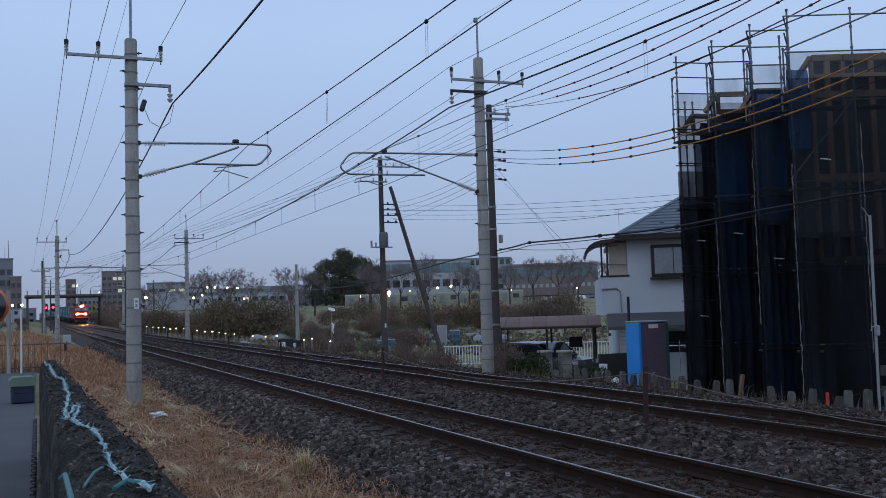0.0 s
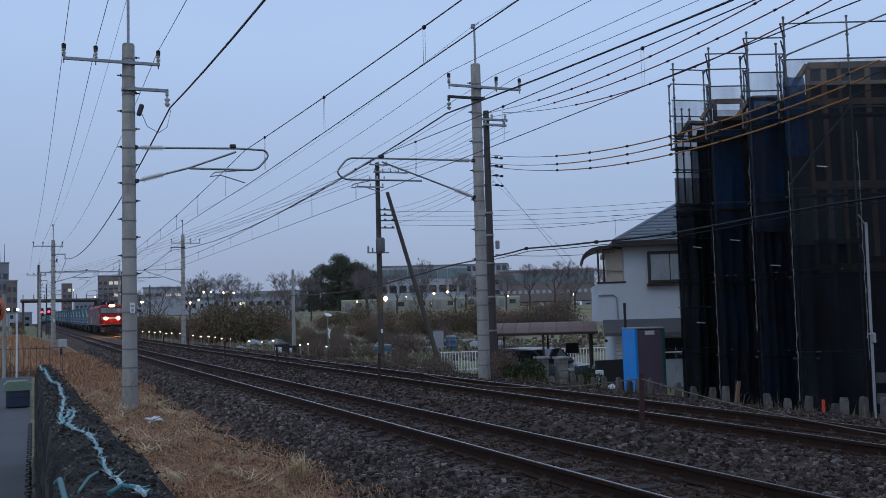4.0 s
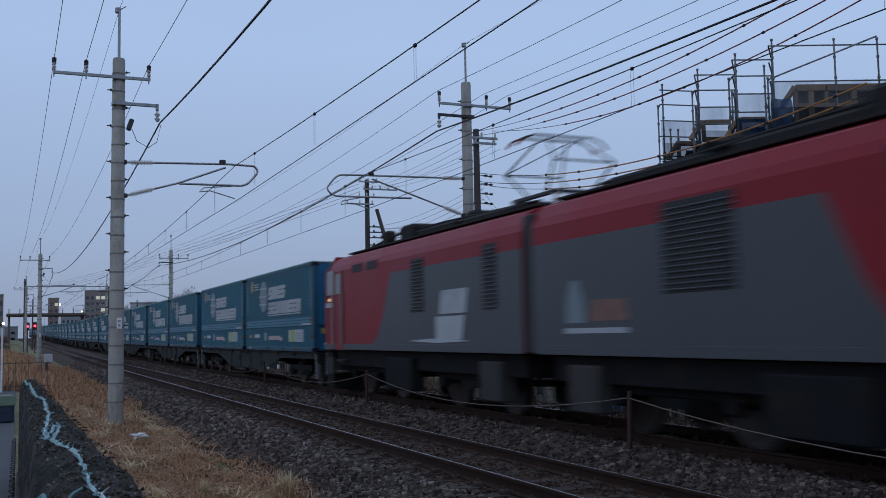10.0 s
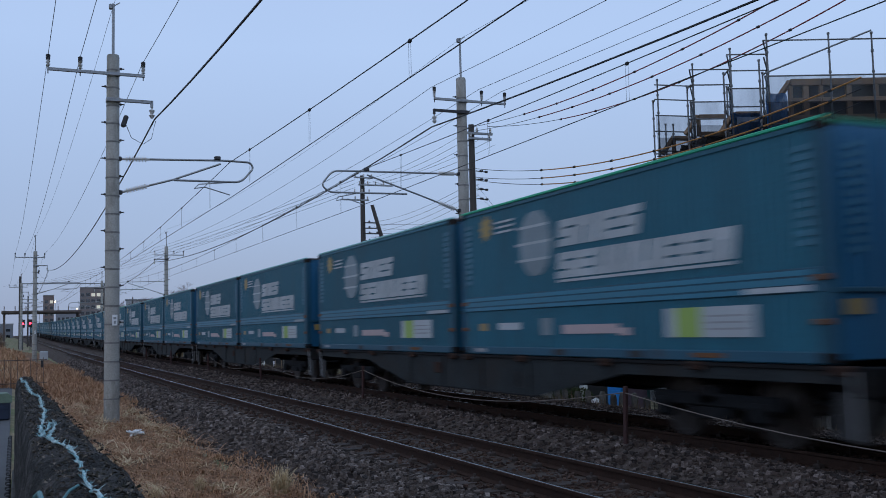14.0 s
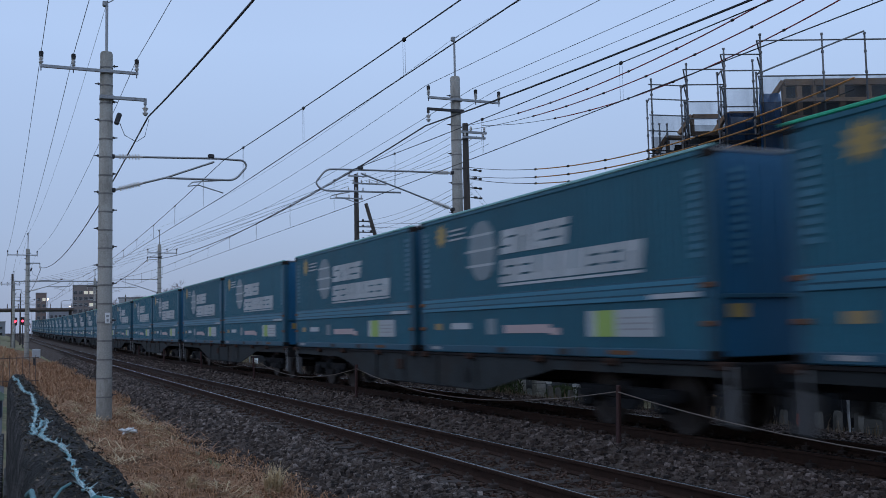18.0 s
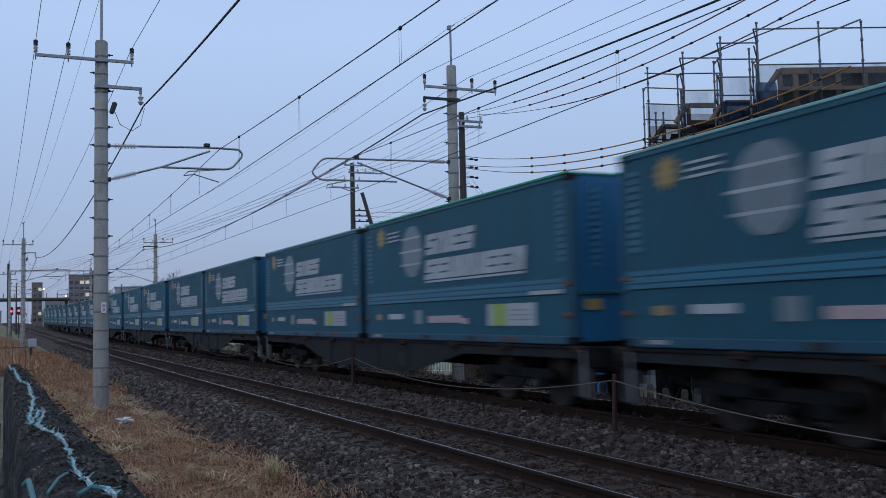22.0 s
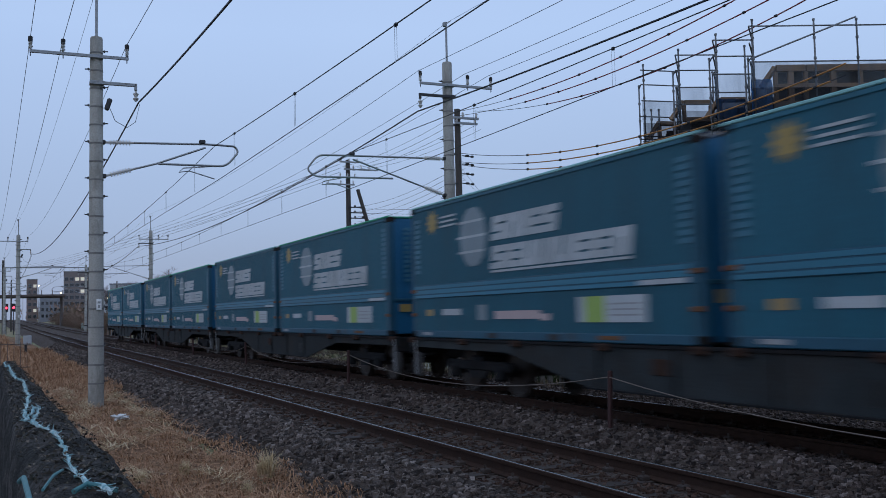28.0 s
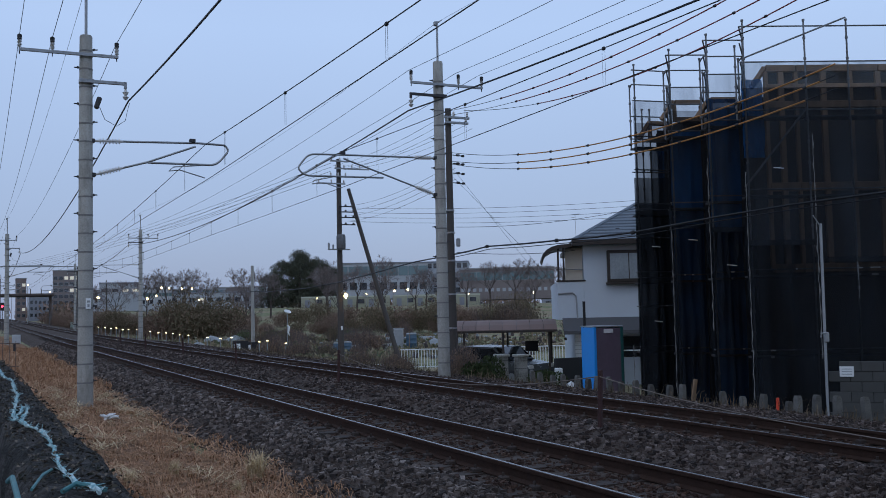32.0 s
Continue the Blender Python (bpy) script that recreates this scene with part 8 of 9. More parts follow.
for i in range(12):
    ya, yb = 112 + 5.0 * i, 116.7 + 5.0 * i
    xa, xb, z = line_x(ya) + 13.3, line_x(yb) + 13.3, ground_z(line_x(ya) + 13.3, ya)
    d = math.degrees(math.atan2(yb - ya, xb - xa))
    part("panel", Geo().box((0, 0, 0.5 + 0.06 * (i % 3)), (4.6, 0.05, 1.05), 0.02), M_PALESHEET, sf, at=pose((xa + xb) / 2, (ya + yb) / 2, z, 0, 0, d))


# ---- trees ----
def bare_tree_meshes(seed, h, spread):
    rnd = random.Random(seed)
    limbs, twigs, trunk = Geo(), Geo(), Geo()
    trunk.tube([(0, 0, -0.3), (0.05, 0.02, h * 0.16), (0.0, 0.1, h * 0.32)], [0.16, 0.12, 0.09], 8)

    def grow(p, d, l, r, depth):
        q = p + d * l
        (limbs if depth < 3 else twigs).cyl(p, q, max(r * 0.8, 0.02 if depth < 4 else 0.009), max(r * 0.55, 0.013 if depth < 4 else 0.006), 5 if depth < 3 else 3, False)
        if depth == 5:
            return
        for _ in range(3 if depth < 4 else 8):
            e = Vector((rnd.gauss(0, 1), rnd.gauss(0, 1), rnd.gauss(0.35, 0.6))).normalized()
            grow(p + d * l * rnd.uniform(0.55, 1.0), (d + e * spread).normalized(), l * rnd.uniform(0.58, 0.8), r * 0.6, depth + 1)

    for k in range(5):
        a = k * 1.257 + rnd.uniform(-0.3, 0.3)
        grow(Vector((0, 0.05, h * rnd.uniform(0.2, 0.32))), Vector((math.cos(a) * 0.6, math.sin(a) * 0.6, rnd.uniform(0.8, 1.2))).normalized(), h * 0.25, 0.06, 1)
    return raw(trunk, "trunk", M_BARK), raw(limbs, "limb_frame", M_BARK), raw(twigs, "branchwork", M_TWIG)


BT = [bare_tree_meshes(41, 8.0, 0.75), bare_tree_meshes(42, 8.0, 0.9)]


def bare_tree(x, y, s, k, wide=1.0):
    o = thing("bare_tree", "leafless winter tree with a wide crown of fine twigs", "tree", "bare trees",
              Matrix.Translation((x, y, ground_z(x, y) - 0.1)) @ pose(0, 0, 0, 0, 0, rt2.uniform(0, 360)) @ Matrix.Diagonal((s * wide, s * wide, s, 1)))
    for nm, me_ in zip(("trunk", "limb_frame", "branchwork"), BT[k % 2]):
        part(nm, me_, None, o)


for x, y, s, w in ((22.5, 199, 0.95, 1.2), (28.5, 198, 1.0, 1.4), (32, 197, 1.05, 1.4), (35.5, 197, 1.0, 1.3), (38, 190, 0.8, 1.2), (43, 178, 0.95, 1.1), (46, 172, 0.9, 1.1), (40.5, 165, 0.75, 1.1),
                   (54, 158, 0.85, 1.1), (56, 170, 0.9, 1.1), (73, 186, 1.1, 1.0), (70, 178, 0.8, 1.1), (80, 180, 0.9, 1.1), (88, 178, 0.85, 1.2), (93, 177, 0.95, 1.3), (97.5, 174.7, 1.0, 1.3), (100.5, 172, 0.9, 1.2),
                   (86, 150, 0.7, 1.2), (36, 150, 0.7, 1.2), (18, 196, 0.85, 1.2), (62, 160, 0.7, 1.1), (33, 135, 0.55, 1.2), (104, 168, 0.9, 1.3), (66, 182, 0.95, 1.2), (61, 186, 1.0, 1.1), (76, 176, 0.8, 1.3)):
    bare_tree(x, y, s * 1.5, rt2.randrange(2), w * 0.85)

ever = []
for sd in (51, 52):
    g, rnd = Geo(), random.Random(sd)
    for k in range(130):
        u = rnd.random()
        z = 0.4 + 8.4 * u
        rr = 3.9 * (1 - u * u) ** 0.5 * (0.75 + 0.25 * rnd.random()) + 0.2
        a = rnd.uniform(0, 6.28)
        q = rr * rnd.uniform(0.35, 0.9)
        leaf_cloud(g, (q * math.cos(a), q * math.sin(a), z), (rnd.uniform(0.6, 1.15), rnd.uniform(0.6, 1.15), rnd.uniform(0.45, 0.85)), 120, 0.115, rnd)
    ever.append(raw(g, "crown", M_EVERGREEN))
ev_trunk = Geo().tube([(0, 0, -0.3), (0, 0, 3), (0.1, 0, 7)], [0.3, 0.24, 0.08], 8).mesh("trunk", M_BARK, True)
ev_limb = Geo()
for k in range(16):
    a, z = k * 2.4, 1.5 + 0.4 * k
    ev_limb.cyl((0, 0, z), (2.0 * math.cos(a) * (1 - k / 20), 2.0 * math.sin(a) * (1 - k / 20), z + 0.6), 0.06, 0.02, 4, False)
ev_limb = raw(ev_limb, "limb_frame", M_BARK)
for x, y, s, w, k in ((67.3, 225, 1.5, 0.95, 0), (71.5, 224, 1.32, 0.95, 1), (63.5, 227, 1.25, 0.95, 1), (70.0, 230, 1.45, 0.95, 0), (75.0, 223, 1.05, 1.0, 0), (60.5, 228, 0.9, 1.0, 1)):
    o = thing("evergreen_tree", "dense dark evergreen tree rising above the brush", "tree", "evergreen trees",
              Matrix.Translation((x, y, ground_z(x, y) - 0.2)) @ pose(0, 0, 0, 0, 0, rt2.uniform(0, 360)) @ Matrix.Diagonal((s * w, s * w, s, 1)))
    part("trunk", ev_trunk, None, o)
    part("limb_frame", ev_limb, None, o)
    part("crown", ever[k], None, o)

# far woods and hedges on the skyline
g = Geo()
for i in range(260):
    x = rt2.uniform(-120, 320)
    y = rt2.uniform(380, 640)
    if -40 < x < 14:
        continue
    leaf_cloud(g, (x, y, ground_z(x, y) + rt2.uniform(1, 5)), (rt2.uniform(4, 9), 4, rt2.uniform(2.5, 5)), 60, 0.9, rt2)
tagged(new("far_woods", raw(g, "far_woods", M_BRUSH)), "distant brown winter woods on the skyline", "woods", kind="stuff")


# ---- buildings ----
def block(x, y, z0, z1, w, d, turn, name, label, cat, wall_m, rows=(), parapet=True, group="far buildings"):
    """A building with its windows: rows of (height, size up, count, pane material, margin)."""
    o = thing(name, label, cat, group, pose(x, y, 0, 0, 0, turn))
    part("wall", Geo().span(-w / 2, w / 2, 0, d, z0, z1), wall_m, o)
    if parapet:
        part("roof", Geo().span(-w / 2 - 0.15, w / 2 + 0.15, -0.15, d + 0.15, z1, z1 + 0.35, 0.03), M_FACADE_D if wall_m is M_FACADE else M_GREYPAINT, o)
    for z, hh, n, pm, gap in rows:
        for i in range(n):
            cw = w / n
            xc = -w / 2 + cw * (i + 0.5)
            fr = part("window", Geo().span(xc - cw * gap / 2 - 0.06, xc + cw * gap / 2 + 0.06, -0.05, 0.05, z - 0.06, z + hh + 0.06), M_GREYPAINT, o)
            part("pane", Geo().span(xc - cw * gap / 2, xc + cw * gap / 2, -0.075, -0.055, z, z + hh), pm if not (pm is M_GLASS and rt2.random() < 0.12) else M_WINLIT, fr)
    return o


block(40, 228, 3.5, 8.0, 20, 14, -8, "factory", "long grey factory building beyond the brush", "factory", M_FACADE_D, [(5.4, 0.9, 7, M_GLASS, 0.4), (7.5, 0.4, 7, M_TEALGLASS, 0.6)])
block(26.2, 222, 3.5, 9.4, 8.5, 10, -8, "factory", "pale factory annex with lit entrance", "factory", M_FACADE, [(7.7, 0.6, 4, M_GLASS, 0.6), (5.6, 1.0, 4, M_PALEGLASS, 0.4)])
block(33.5, 221, 3.5, 8.2, 7, 10, -8, "factory", "low pale factory wing with a window band", "factory", M_FACADE, [(6.6, 0.7, 5, M_TEALGLASS, 0.9), (5.0, 0.8, 4, M_GLASS, 0.4)])
block(46, 224, 3.5, 7.2, 18, 12, -12, "warehouse", "low pale warehouse behind bare trees", "factory", M_FACADE, [(5.2, 1.0, 9, M_GLASS, 0.6)])
block(84, 213.5, 5.2, 13.4, 21, 16, -20, "factory", "grey factory block with teal upper glazing", "factory", M_FACADE, [(10.6, 2.2, 9, M_TEALGLASS, 0.92), (7.4, 1.6, 9, M_GLASS, 0.7)])
block(97.5, 207.5, 5.0, 10.7, 7, 14, -24, "factory", "dark grey factory stair block with windows", "factory", M_FACADE_D, [(8.8, 1.1, 3, M_GLASS, 0.7), (6.4, 1.1, 3, M_GLASS, 0.7)])
block(110, 201, 4.5, 11.6, 22, 15, -28, "factory", "brown factory wing with a teal glazing strip", "factory", M_FACADE_B, [(9.0, 1.9, 11, M_TEALGLASS, 0.95), (6.4, 0.7, 16, M_PALEGLASS, 0.5)])
block(104, 226, 4.5, 14.4, 15, 15, -28, "factory", "pale upper factory storey set back on the roof", "factory", M_FACADE, [(13.0, 1.2, 10, M_GLASS, 0.7)])
block(34.3, 498, 2, 25.6, 12, 14, -4, "apartment_block", "distant brown apartment tower with balconies", "building", M_FACADE_B, [(4 + 2.9 * k, 1.5, 5, M_GLASS, 0.7) for k in range(7)])
block(44, 470, 2, 15, 12, 14, -4, "apartment_block", "distant pale apartment block", "building", M_FACADE, [(4 + 2.9 * k, 1.5, 6, M_GLASS, 0.6) for k in range(4)])
block(14.8, 505, 2, 22.2, 4.5, 12, 0, "apartment_block", "distant brown tower block on the skyline", "building", M_BRICKRED, [(4 + 2.9 * k, 1.4, 2, M_GLASS, 0.6) for k in range(6)])
block(22, 480, 2, 14, 9, 12, 0, "apartment_block", "distant low grey block near the line", "building", M_FACADE_D, [(4 + 2.9 * k, 1.4, 5, M_GLASS, 0.6) for k in range(3)])
block(-9.2, 300, 0, 19.8, 5.5, 14, 4, "office_block", "grey-blue office block beside the line", "building", M_FACADE_D, [(3 + 3.1 * k, 1.6, 3, M_GLASS, 0.7) for k in range(5)])
block(-5.6, 296, 0, 14.6, 2.8, 12, 4, "apartment_block", "brown apartment house with balconies", "building", M_BRICKRED, [(3 + 2.9 * k, 1.4, 2, M_GLASS, 0.7) for k in range(4)])
block(-22.0, 620, 0, 27, 7, 12, 0, "apartment_block", "distant hazy grey tower block", "building", M_FACADE, [(6 + 2.9 * k, 1.2, 3, M_TEALGLASS, 0.5) for k in range(6)])
for i in range(16):
    x = rt2.uniform(55, 230)
    y = rt2.uniform(330, 420)
    block(x, y, 2, rt2.uniform(8, 13), rt2.uniform(7, 13), 9, rt2.uniform(-30, 10), "far_house", "distant pale house among winter trees", "house", rt2.choice((M_FACADE, M_FACADE_D, M_FACADE_B)), [(4.5, 1.2, 3, M_GLASS, 0.5), (7.2, 1.2, 3, M_GLASS, 0.5)])

# low houses and brush beside the lane, far down the line
for x, y, w, hh, m in ((-15.5, 300, 6, 6.5, M_FACADE), (-9.0, 330, 5, 7.5, M_FACADE_B), (-13, 260, 4, 4.5, M_FACADE_D), (-6.5, 290, 4, 5.5, M_FACADE), (-3.5, 350, 6, 6.5, M_FACADE_D)):
    block(x, y, -0.5, hh, w, 7, rt2.uniform(-8, 8), "far_house", "distant low house beside the lane", "house", m, [(2.0, 1.1, 2, M_GLASS, 0.4), (4.2, 0.9, 2, M_GLASS, 0.4)])
for i in range(16):
    y = rt2.uniform(120, 240)
    shrub(rt2.uniform(-0.062, -0.012) * y, y, rt2.uniform(0.7, 1.3), rt2.choice((0, 0, 1)), rt2.uniform(0.5, 0.9))

# television mast on the office block
ms = part("roof_mast", Geo().cyl((-7.7, 303, 19.5), (-7.7, 303, 25.4), 0.12, 0.05, 6).cyl((-8.6, 303, 20), (-8.6, 303, 23.2), 0.08, 0.04, 6), M_DARKSTEEL)
tagged(ms, "thin lattice mast on the office roof", "mast")

# overbridge across the line, with piers
M_BRIDGE = paint("brown_bridge_steel", (0.13, 0.105, 0.095), 0.85, vary=0.2, scale=1.0, fine=20, bump=0.1, stain=0.3, dirt=(0.08, 0.06, 0.05))
br = thing("overbridge", "dark brown steel road bridge crossing the railway in the distance", "bridge", "", (0, 0, 0))
part("deck", Geo().span(-2.5, 12.5, 214, 222, 6.75, 7.1, 0.05), M_BRIDGE, br)
part("parapet", Geo().span(-2.5, 12.5, 213.8, 213.99, 6.9, 7.3, 0.03), M_BRIDGE, br)
for x in (-2.0, 12.0):
    part("pier", Geo().span(x - 0.2, x + 0.2, 215, 221, -0.5, 6.74, 0.05), M_BRIDGE, br)
for x in range(-2, 13, 2):
    part("parapet_post", Geo().span(x - 0.08, x + 0.08, 213.7, 213.79, 6.8, 8.2), M_BRIDGE, br)
gn = thing("signal_gantry", "steel gantry beam over the tracks between two poles", "gantry", "", (0, 0, 0))
part("beam", Geo().span(0.6, 12.6, 149.85, 149.98, 9.3, 9.44), M_STEEL, gn)
for x in (0.6, 12.4):
    part("gantry_post", Geo().cyl((x, 149.9, -0.5), (x, 149.9, 10.4), 0.14, n=8), M_UPOLE, gn)
for x, y, z in ((8.6, 175, 10.5), (6.6, 160, 10.2), (14, 190, 9), (2.0, 180, 9)):
    q = utility_pole((x + (6 if x > 5 else 0), y, line_z(y)), z - 1, 0.13, "distant dark pole with wire arms by the line", [(z - 1.6, -0.9, 0.9, 3), (z - 2.3, -0.6, 0.6, 2)])
# red signals by the line
for x, y, z in ((1.03, 149.0, 3.72), (1.97, 149.0, 3.78)):
    sg = thing("signal_lamp", "dark railway signal head showing a red light", "signal", "red signals", (x, y, 0))
    part("mast", Geo().cyl((0, 0, 0), (0, 0, z + 0.5), 0.06, n=6), M_DARKSTEEL, sg)
    part("head", Geo().box((0, 0, z), (0.5, 0.2, 1.1), 0.05), M_BLACK, sg)
    part("red_light", Geo().lathe([(0.16, 0), (0.14, -0.06), (0.02, -0.1)], (0, -0.1, z), 12, "y"), M_REDLAMP, sg, "glowing red lamp")


# ---- street lamps ----
def street_lamp(x, y, z, glow, size, label):
    o = thing("street_lamp", label, "street lamp", "street lamps", (x, y, 0))
    gz = ground_z(x, y)
    part("pole", Geo().cyl((0, 0.25, gz - 0.2), (0, 0.25, z + 0.2), 0.06, n=6), M_STEEL, o)
    part("arm", Geo().cyl((0, 0.25, z + 0.2), (0, 0, z + 0.15), 0.04, n=5), M_STEEL, o)
    part("lit_lamp", Geo().lathe([(0.03, z + 0.18), (size, z + 0.1), (size * 1.1, z - 0.05), (size * 0.5, z - 0.18), (0.02, z - 0.2)], n=10), glow, o, "glowing lamp", True)


for x, y, z, s in ((18.47, 189.1, 5.76, 0.42), (27.04, 188.1, 5.43, 0.33), (28.57, 187.8, 5.92, 0.25), (29.51, 187.7, 7.39, 0.25), (30.84, 187.5, 7.35, 0.22), (33.1, 187.1, 7.19, 0.22), (34.95, 186.8, 7.14, 0.25),
                   (36.15, 186.5, 5.07, 0.2), (71.5, 176, 6.07, 0.36), (73.95, 175, 6.32, 0.36), (66.5, 178, 5.6, 0.2), (84.5, 170, 5.2, 0.14), (95.5, 164, 5.2, 0.14), (57.5, 181, 4.9, 0.12), (-3.3, 149.9, 4.2, 0.3), (-2.1, 150.0, 4.18, 0.28),
                   (8.2, 235, 9.8, 0.2), (13.6, 250, 8.6, 0.16), (5.5, 260, 8.0, 0.14), (20, 240, 8.4, 0.18)):
    street_lamp(x, y, z, M_LAMP if s > 0.3 else M_LAMPW, s * 0.62, "lit street lamp glowing at dusk")

# ---- second train standing on the far line ----
ct = thing("commuter_train", "pale cream commuter train standing beyond the allotments", "train", "", pose(63.6, 211.5, ground_z(66, 210) - 0.55, 0, 0, -20))
for k in range(2):
    x0 = 20.3 * k
    b = part("car_body", Geo().prism([(-1.4, 0.95), (1.4, 0.95), (1.45, 2.2), (1.38, 3.3), (1.0, 3.62), (-1.0, 3.62), (-1.38, 3.3), (-1.45, 2.2)], 0, 19.6), M_CREAM, ct, "cream steel car body", at=pose(x0, 0, -0.6, 0, 0, -90))
    for i in range(8):
        part("window" if i % 2 else "door", Geo().span(1.4, 1.47, 0.8 + 2.35 * i, 2.2 + 2.35 * i - (0.3 if i % 2 == 0 else 0), 1.9 if i % 2 else 1.1, 2.85), M_GLASS if i % 2 else M_FACADE_D, b)
    part("underframe", Geo().span(-1.2, 1.2, 1.0, 18.6, 0.3, 0.95), M_BLACK, b)
part("front_window", Geo().box((-0.1, 0, 1.75), (0.2, 2.2, 0.9), 0.03), M_GLASS, ct)

# ---- allotments ----
crop_me = []
for sd in (61, 62, 63):
    g, rnd = Geo(), random.Random(sd)
    for i in range(14):
        leaf_cloud(g, (0.42 * i - 2.7, rnd.uniform(-0.08, 0.08), 0.16), (0.2, 0.2, 0.17), 26, 0.11, rnd)
    crop_me.append(raw(g, "vegetable_bed", M_CROP))
for i in range(70):
    y = rt2.uniform(54, 105)
    x = rt2.uniform(14.6 + (y - 54) * 0.02, 0.62 * y)
    q = new("vegetable_bed", rt2.choice(crop_me))
    q.matrix_basis = pose(x, y, ground_z(x, y) - 0.03, 0, 0, rt2.choice((-12, -12, 75)) + rt2.uniform(-6, 6)) @ Matrix.Scale(rt2.uniform(0.7, 1.5), 4)
    tagged(q, "row of low green winter vegetables in the allotment", "crop row", "vegetable rows")
stake2 = Geo().cyl((0, 0, -0.2), (0, 0, 1.25), 0.02, n=5).mesh("garden_stake", M_TIMBER)
for i in range(44):
    y = rt2.uniform(54, 100)
    x = rt2.uniform(14.4, 0.6 * y)
    q = part("garden_stake", stake2, None, at=pose(x, y, ground_z(x, y), rt2.uniform(-6, 6), rt2.uniform(-6, 6)) @ Matrix.Diagonal((1, 1, rt2.uniform(0.6, 1.2), 1)))
    tagged(q, "thin wooden stake in the allotment", "stake", "garden stakes")
for i in range(3):
    y = rt2.uniform(62, 95)
    x = rt2.uniform(16.5, 0.55 * y)
    g, L = Geo(), rt2.uniform(2.5, 5)
    prof = [(0.4 * math.cos(a), 0.38 * math.sin(a) + 0.03 * rt2.random()) for a in [math.pi * k / 8 for k in range(9)]]
    g.prism(prof, 0, L)
    q = part("grow_tunnel", g, M_SHEET, smooth=True, at=pose(x, y, ground_z(x, y), 0, 0, rt2.uniform(60, 110)))
    tagged(q, "low plastic-sheeted grow tunnel over vegetables", "grow tunnel", "grow tunnels")
g = Geo()
for j in range(9):
    for i in range(9):
        g.v.append((i * 0.42, 0.4 * math.sin(i) * 0.3 + j * 0.22, max(0, 1.3 * math.sin(math.pi * min(1, (j + 0.5) / 9)) * (0.7 + 0.3 * math.sin(i * 1.3)) + 0.1 * rt2.random())))
g.f = [(j * 9 + i, j * 9 + i + 1, (j + 1) * 9 + i + 1, (j + 1) * 9 + i) for j in range(8) for i in range(8)]
heap_me = g.mesh("heap_under_sheet", M_SHEET, True)
for x, y, s in ((31.2, 69.6, 0.95), (19.0, 96, 1.15), (14.9, 84.5, 0.6)):
    q = part("heap_under_sheet", heap_me, None, at=pose(x, y, ground_z(x, y) - 0.02, 0, 0, rt2.uniform(-30, 30)) @ Matrix.Diagonal((s, s, s * 0.55, 1)))
    tagged(q, "heap under a crumpled pale plastic sheet", "covered heap", "covered heaps")
sh = thing("garden_shed", "narrow pale metal garden locker in the allotment", "shed", "", pose(28.55, 69.6, ground_z(28.5, 69.6), 0, 0, -22))
part("case", Geo().box((0, 0, 0.75), (0.75, 0.6, 1.45), 0.02), M_FACADE, sh)
part("door", Geo().box((0, -0.31, 0.75), (0.62, 0.02, 1.3), 0.01), M_GREYPAINT, sh)
part("roof", Geo().box((0, 0, 1.5), (0.85, 0.7, 0.06), 0.02), M_GREYPAINT, sh)
M_DRUM = paint("blue_grey_drum", (0.06, 0.11, 0.16), 0.5, vary=0.15, scale=4, fine=30, bump=0.05)
for x, y, s in ((29.35, 69.0, 1.0), (22.4, 66, 0.7), (23.0, 65.5, 0.7)):
    d = thing("water_drum", "blue-grey plastic water drum in the allotment", "drum", "water drums", Matrix.Translation((x, y, ground_z(x, y))) @ Matrix.Scale(s, 4))
    part("barrel", Geo().lathe([(0.36, 0), (0.4, 0.05), (0.4, 0.3), (0.42, 0.33), (0.4, 0.36), (0.4, 0.68), (0.42, 0.71), (0.4, 0.74), (0.4, 1.0)], n=14), M_DRUM, d, smooth=True)
    part("lid", Geo().lathe([(0.41, 1.0), (0.41, 1.06), (0.3, 1.12), (0.02, 1.13)], n=14), M_SHEET, d, "pale lid", True)
ds = thing("round_reflector", "pale round dish on a thin post in the allotment", "dish", "", (20.55, 72.1, 0))
part("post", Geo().cyl((0, 0, -1.2), (0, 0, 1.8), 0.03, n=6), M_STEEL, ds)
part("dish", Geo().lathe([(0.02, -0.11), (0.28, -0.03), (0.40, 0.13), (0.37, 0.14), (0.25, 0.01), (0.02, -0.05)], n=14), M_WHITE, ds, smooth=True, at=pose(0, -0.04, 1.86, 26, 10, 0) @ Matrix.Scale(0.72, 4))
part("scarer", Geo().tube([(0, 0, 0.9), (0.12, -0.05, 0.75), (0.05, -0.05, 0.35), (0.14, -0.05, 0.1)], [0.03, 0.1, 0.07, 0.02], 6), M_WHITE, ds, "pale plastic strip tied to the post", True)

# garden bushes between the beds
M_RUSTBUSH = patches("rusty_dead_leaves", [(0.24, 0.13, 0.075), (0.33, 0.20, 0.11), (0.17, 0.10, 0.065), (0.40, 0.26, 0.15)], 20, 40, bump=0, island=True)
M_GREENBUSH = patches("garden_leaves", [(0.06, 0.085, 0.04), (0.11, 0.145, 0.06), (0.085, 0.11, 0.05), (0.15, 0.18, 0.08)], 20, 40, bump=0, island=True)
BR += [leafy_mesh("foliage", (1.5, 1.5, 1.1), 2600, 0.06, M_GREENBUSH, 8), leafy_mesh("foliage", (1.6, 1.6, 0.9), 2600, 0.055, M_RUSTBUSH, 9)]
BUSH = ("tangled brown winter bush in the allotment", "bare brown bush in the allotment", "olive winter bush in the allotment", "leafy green bush among the vegetable beds", "rust-brown bush of dead leaves in the allotment")
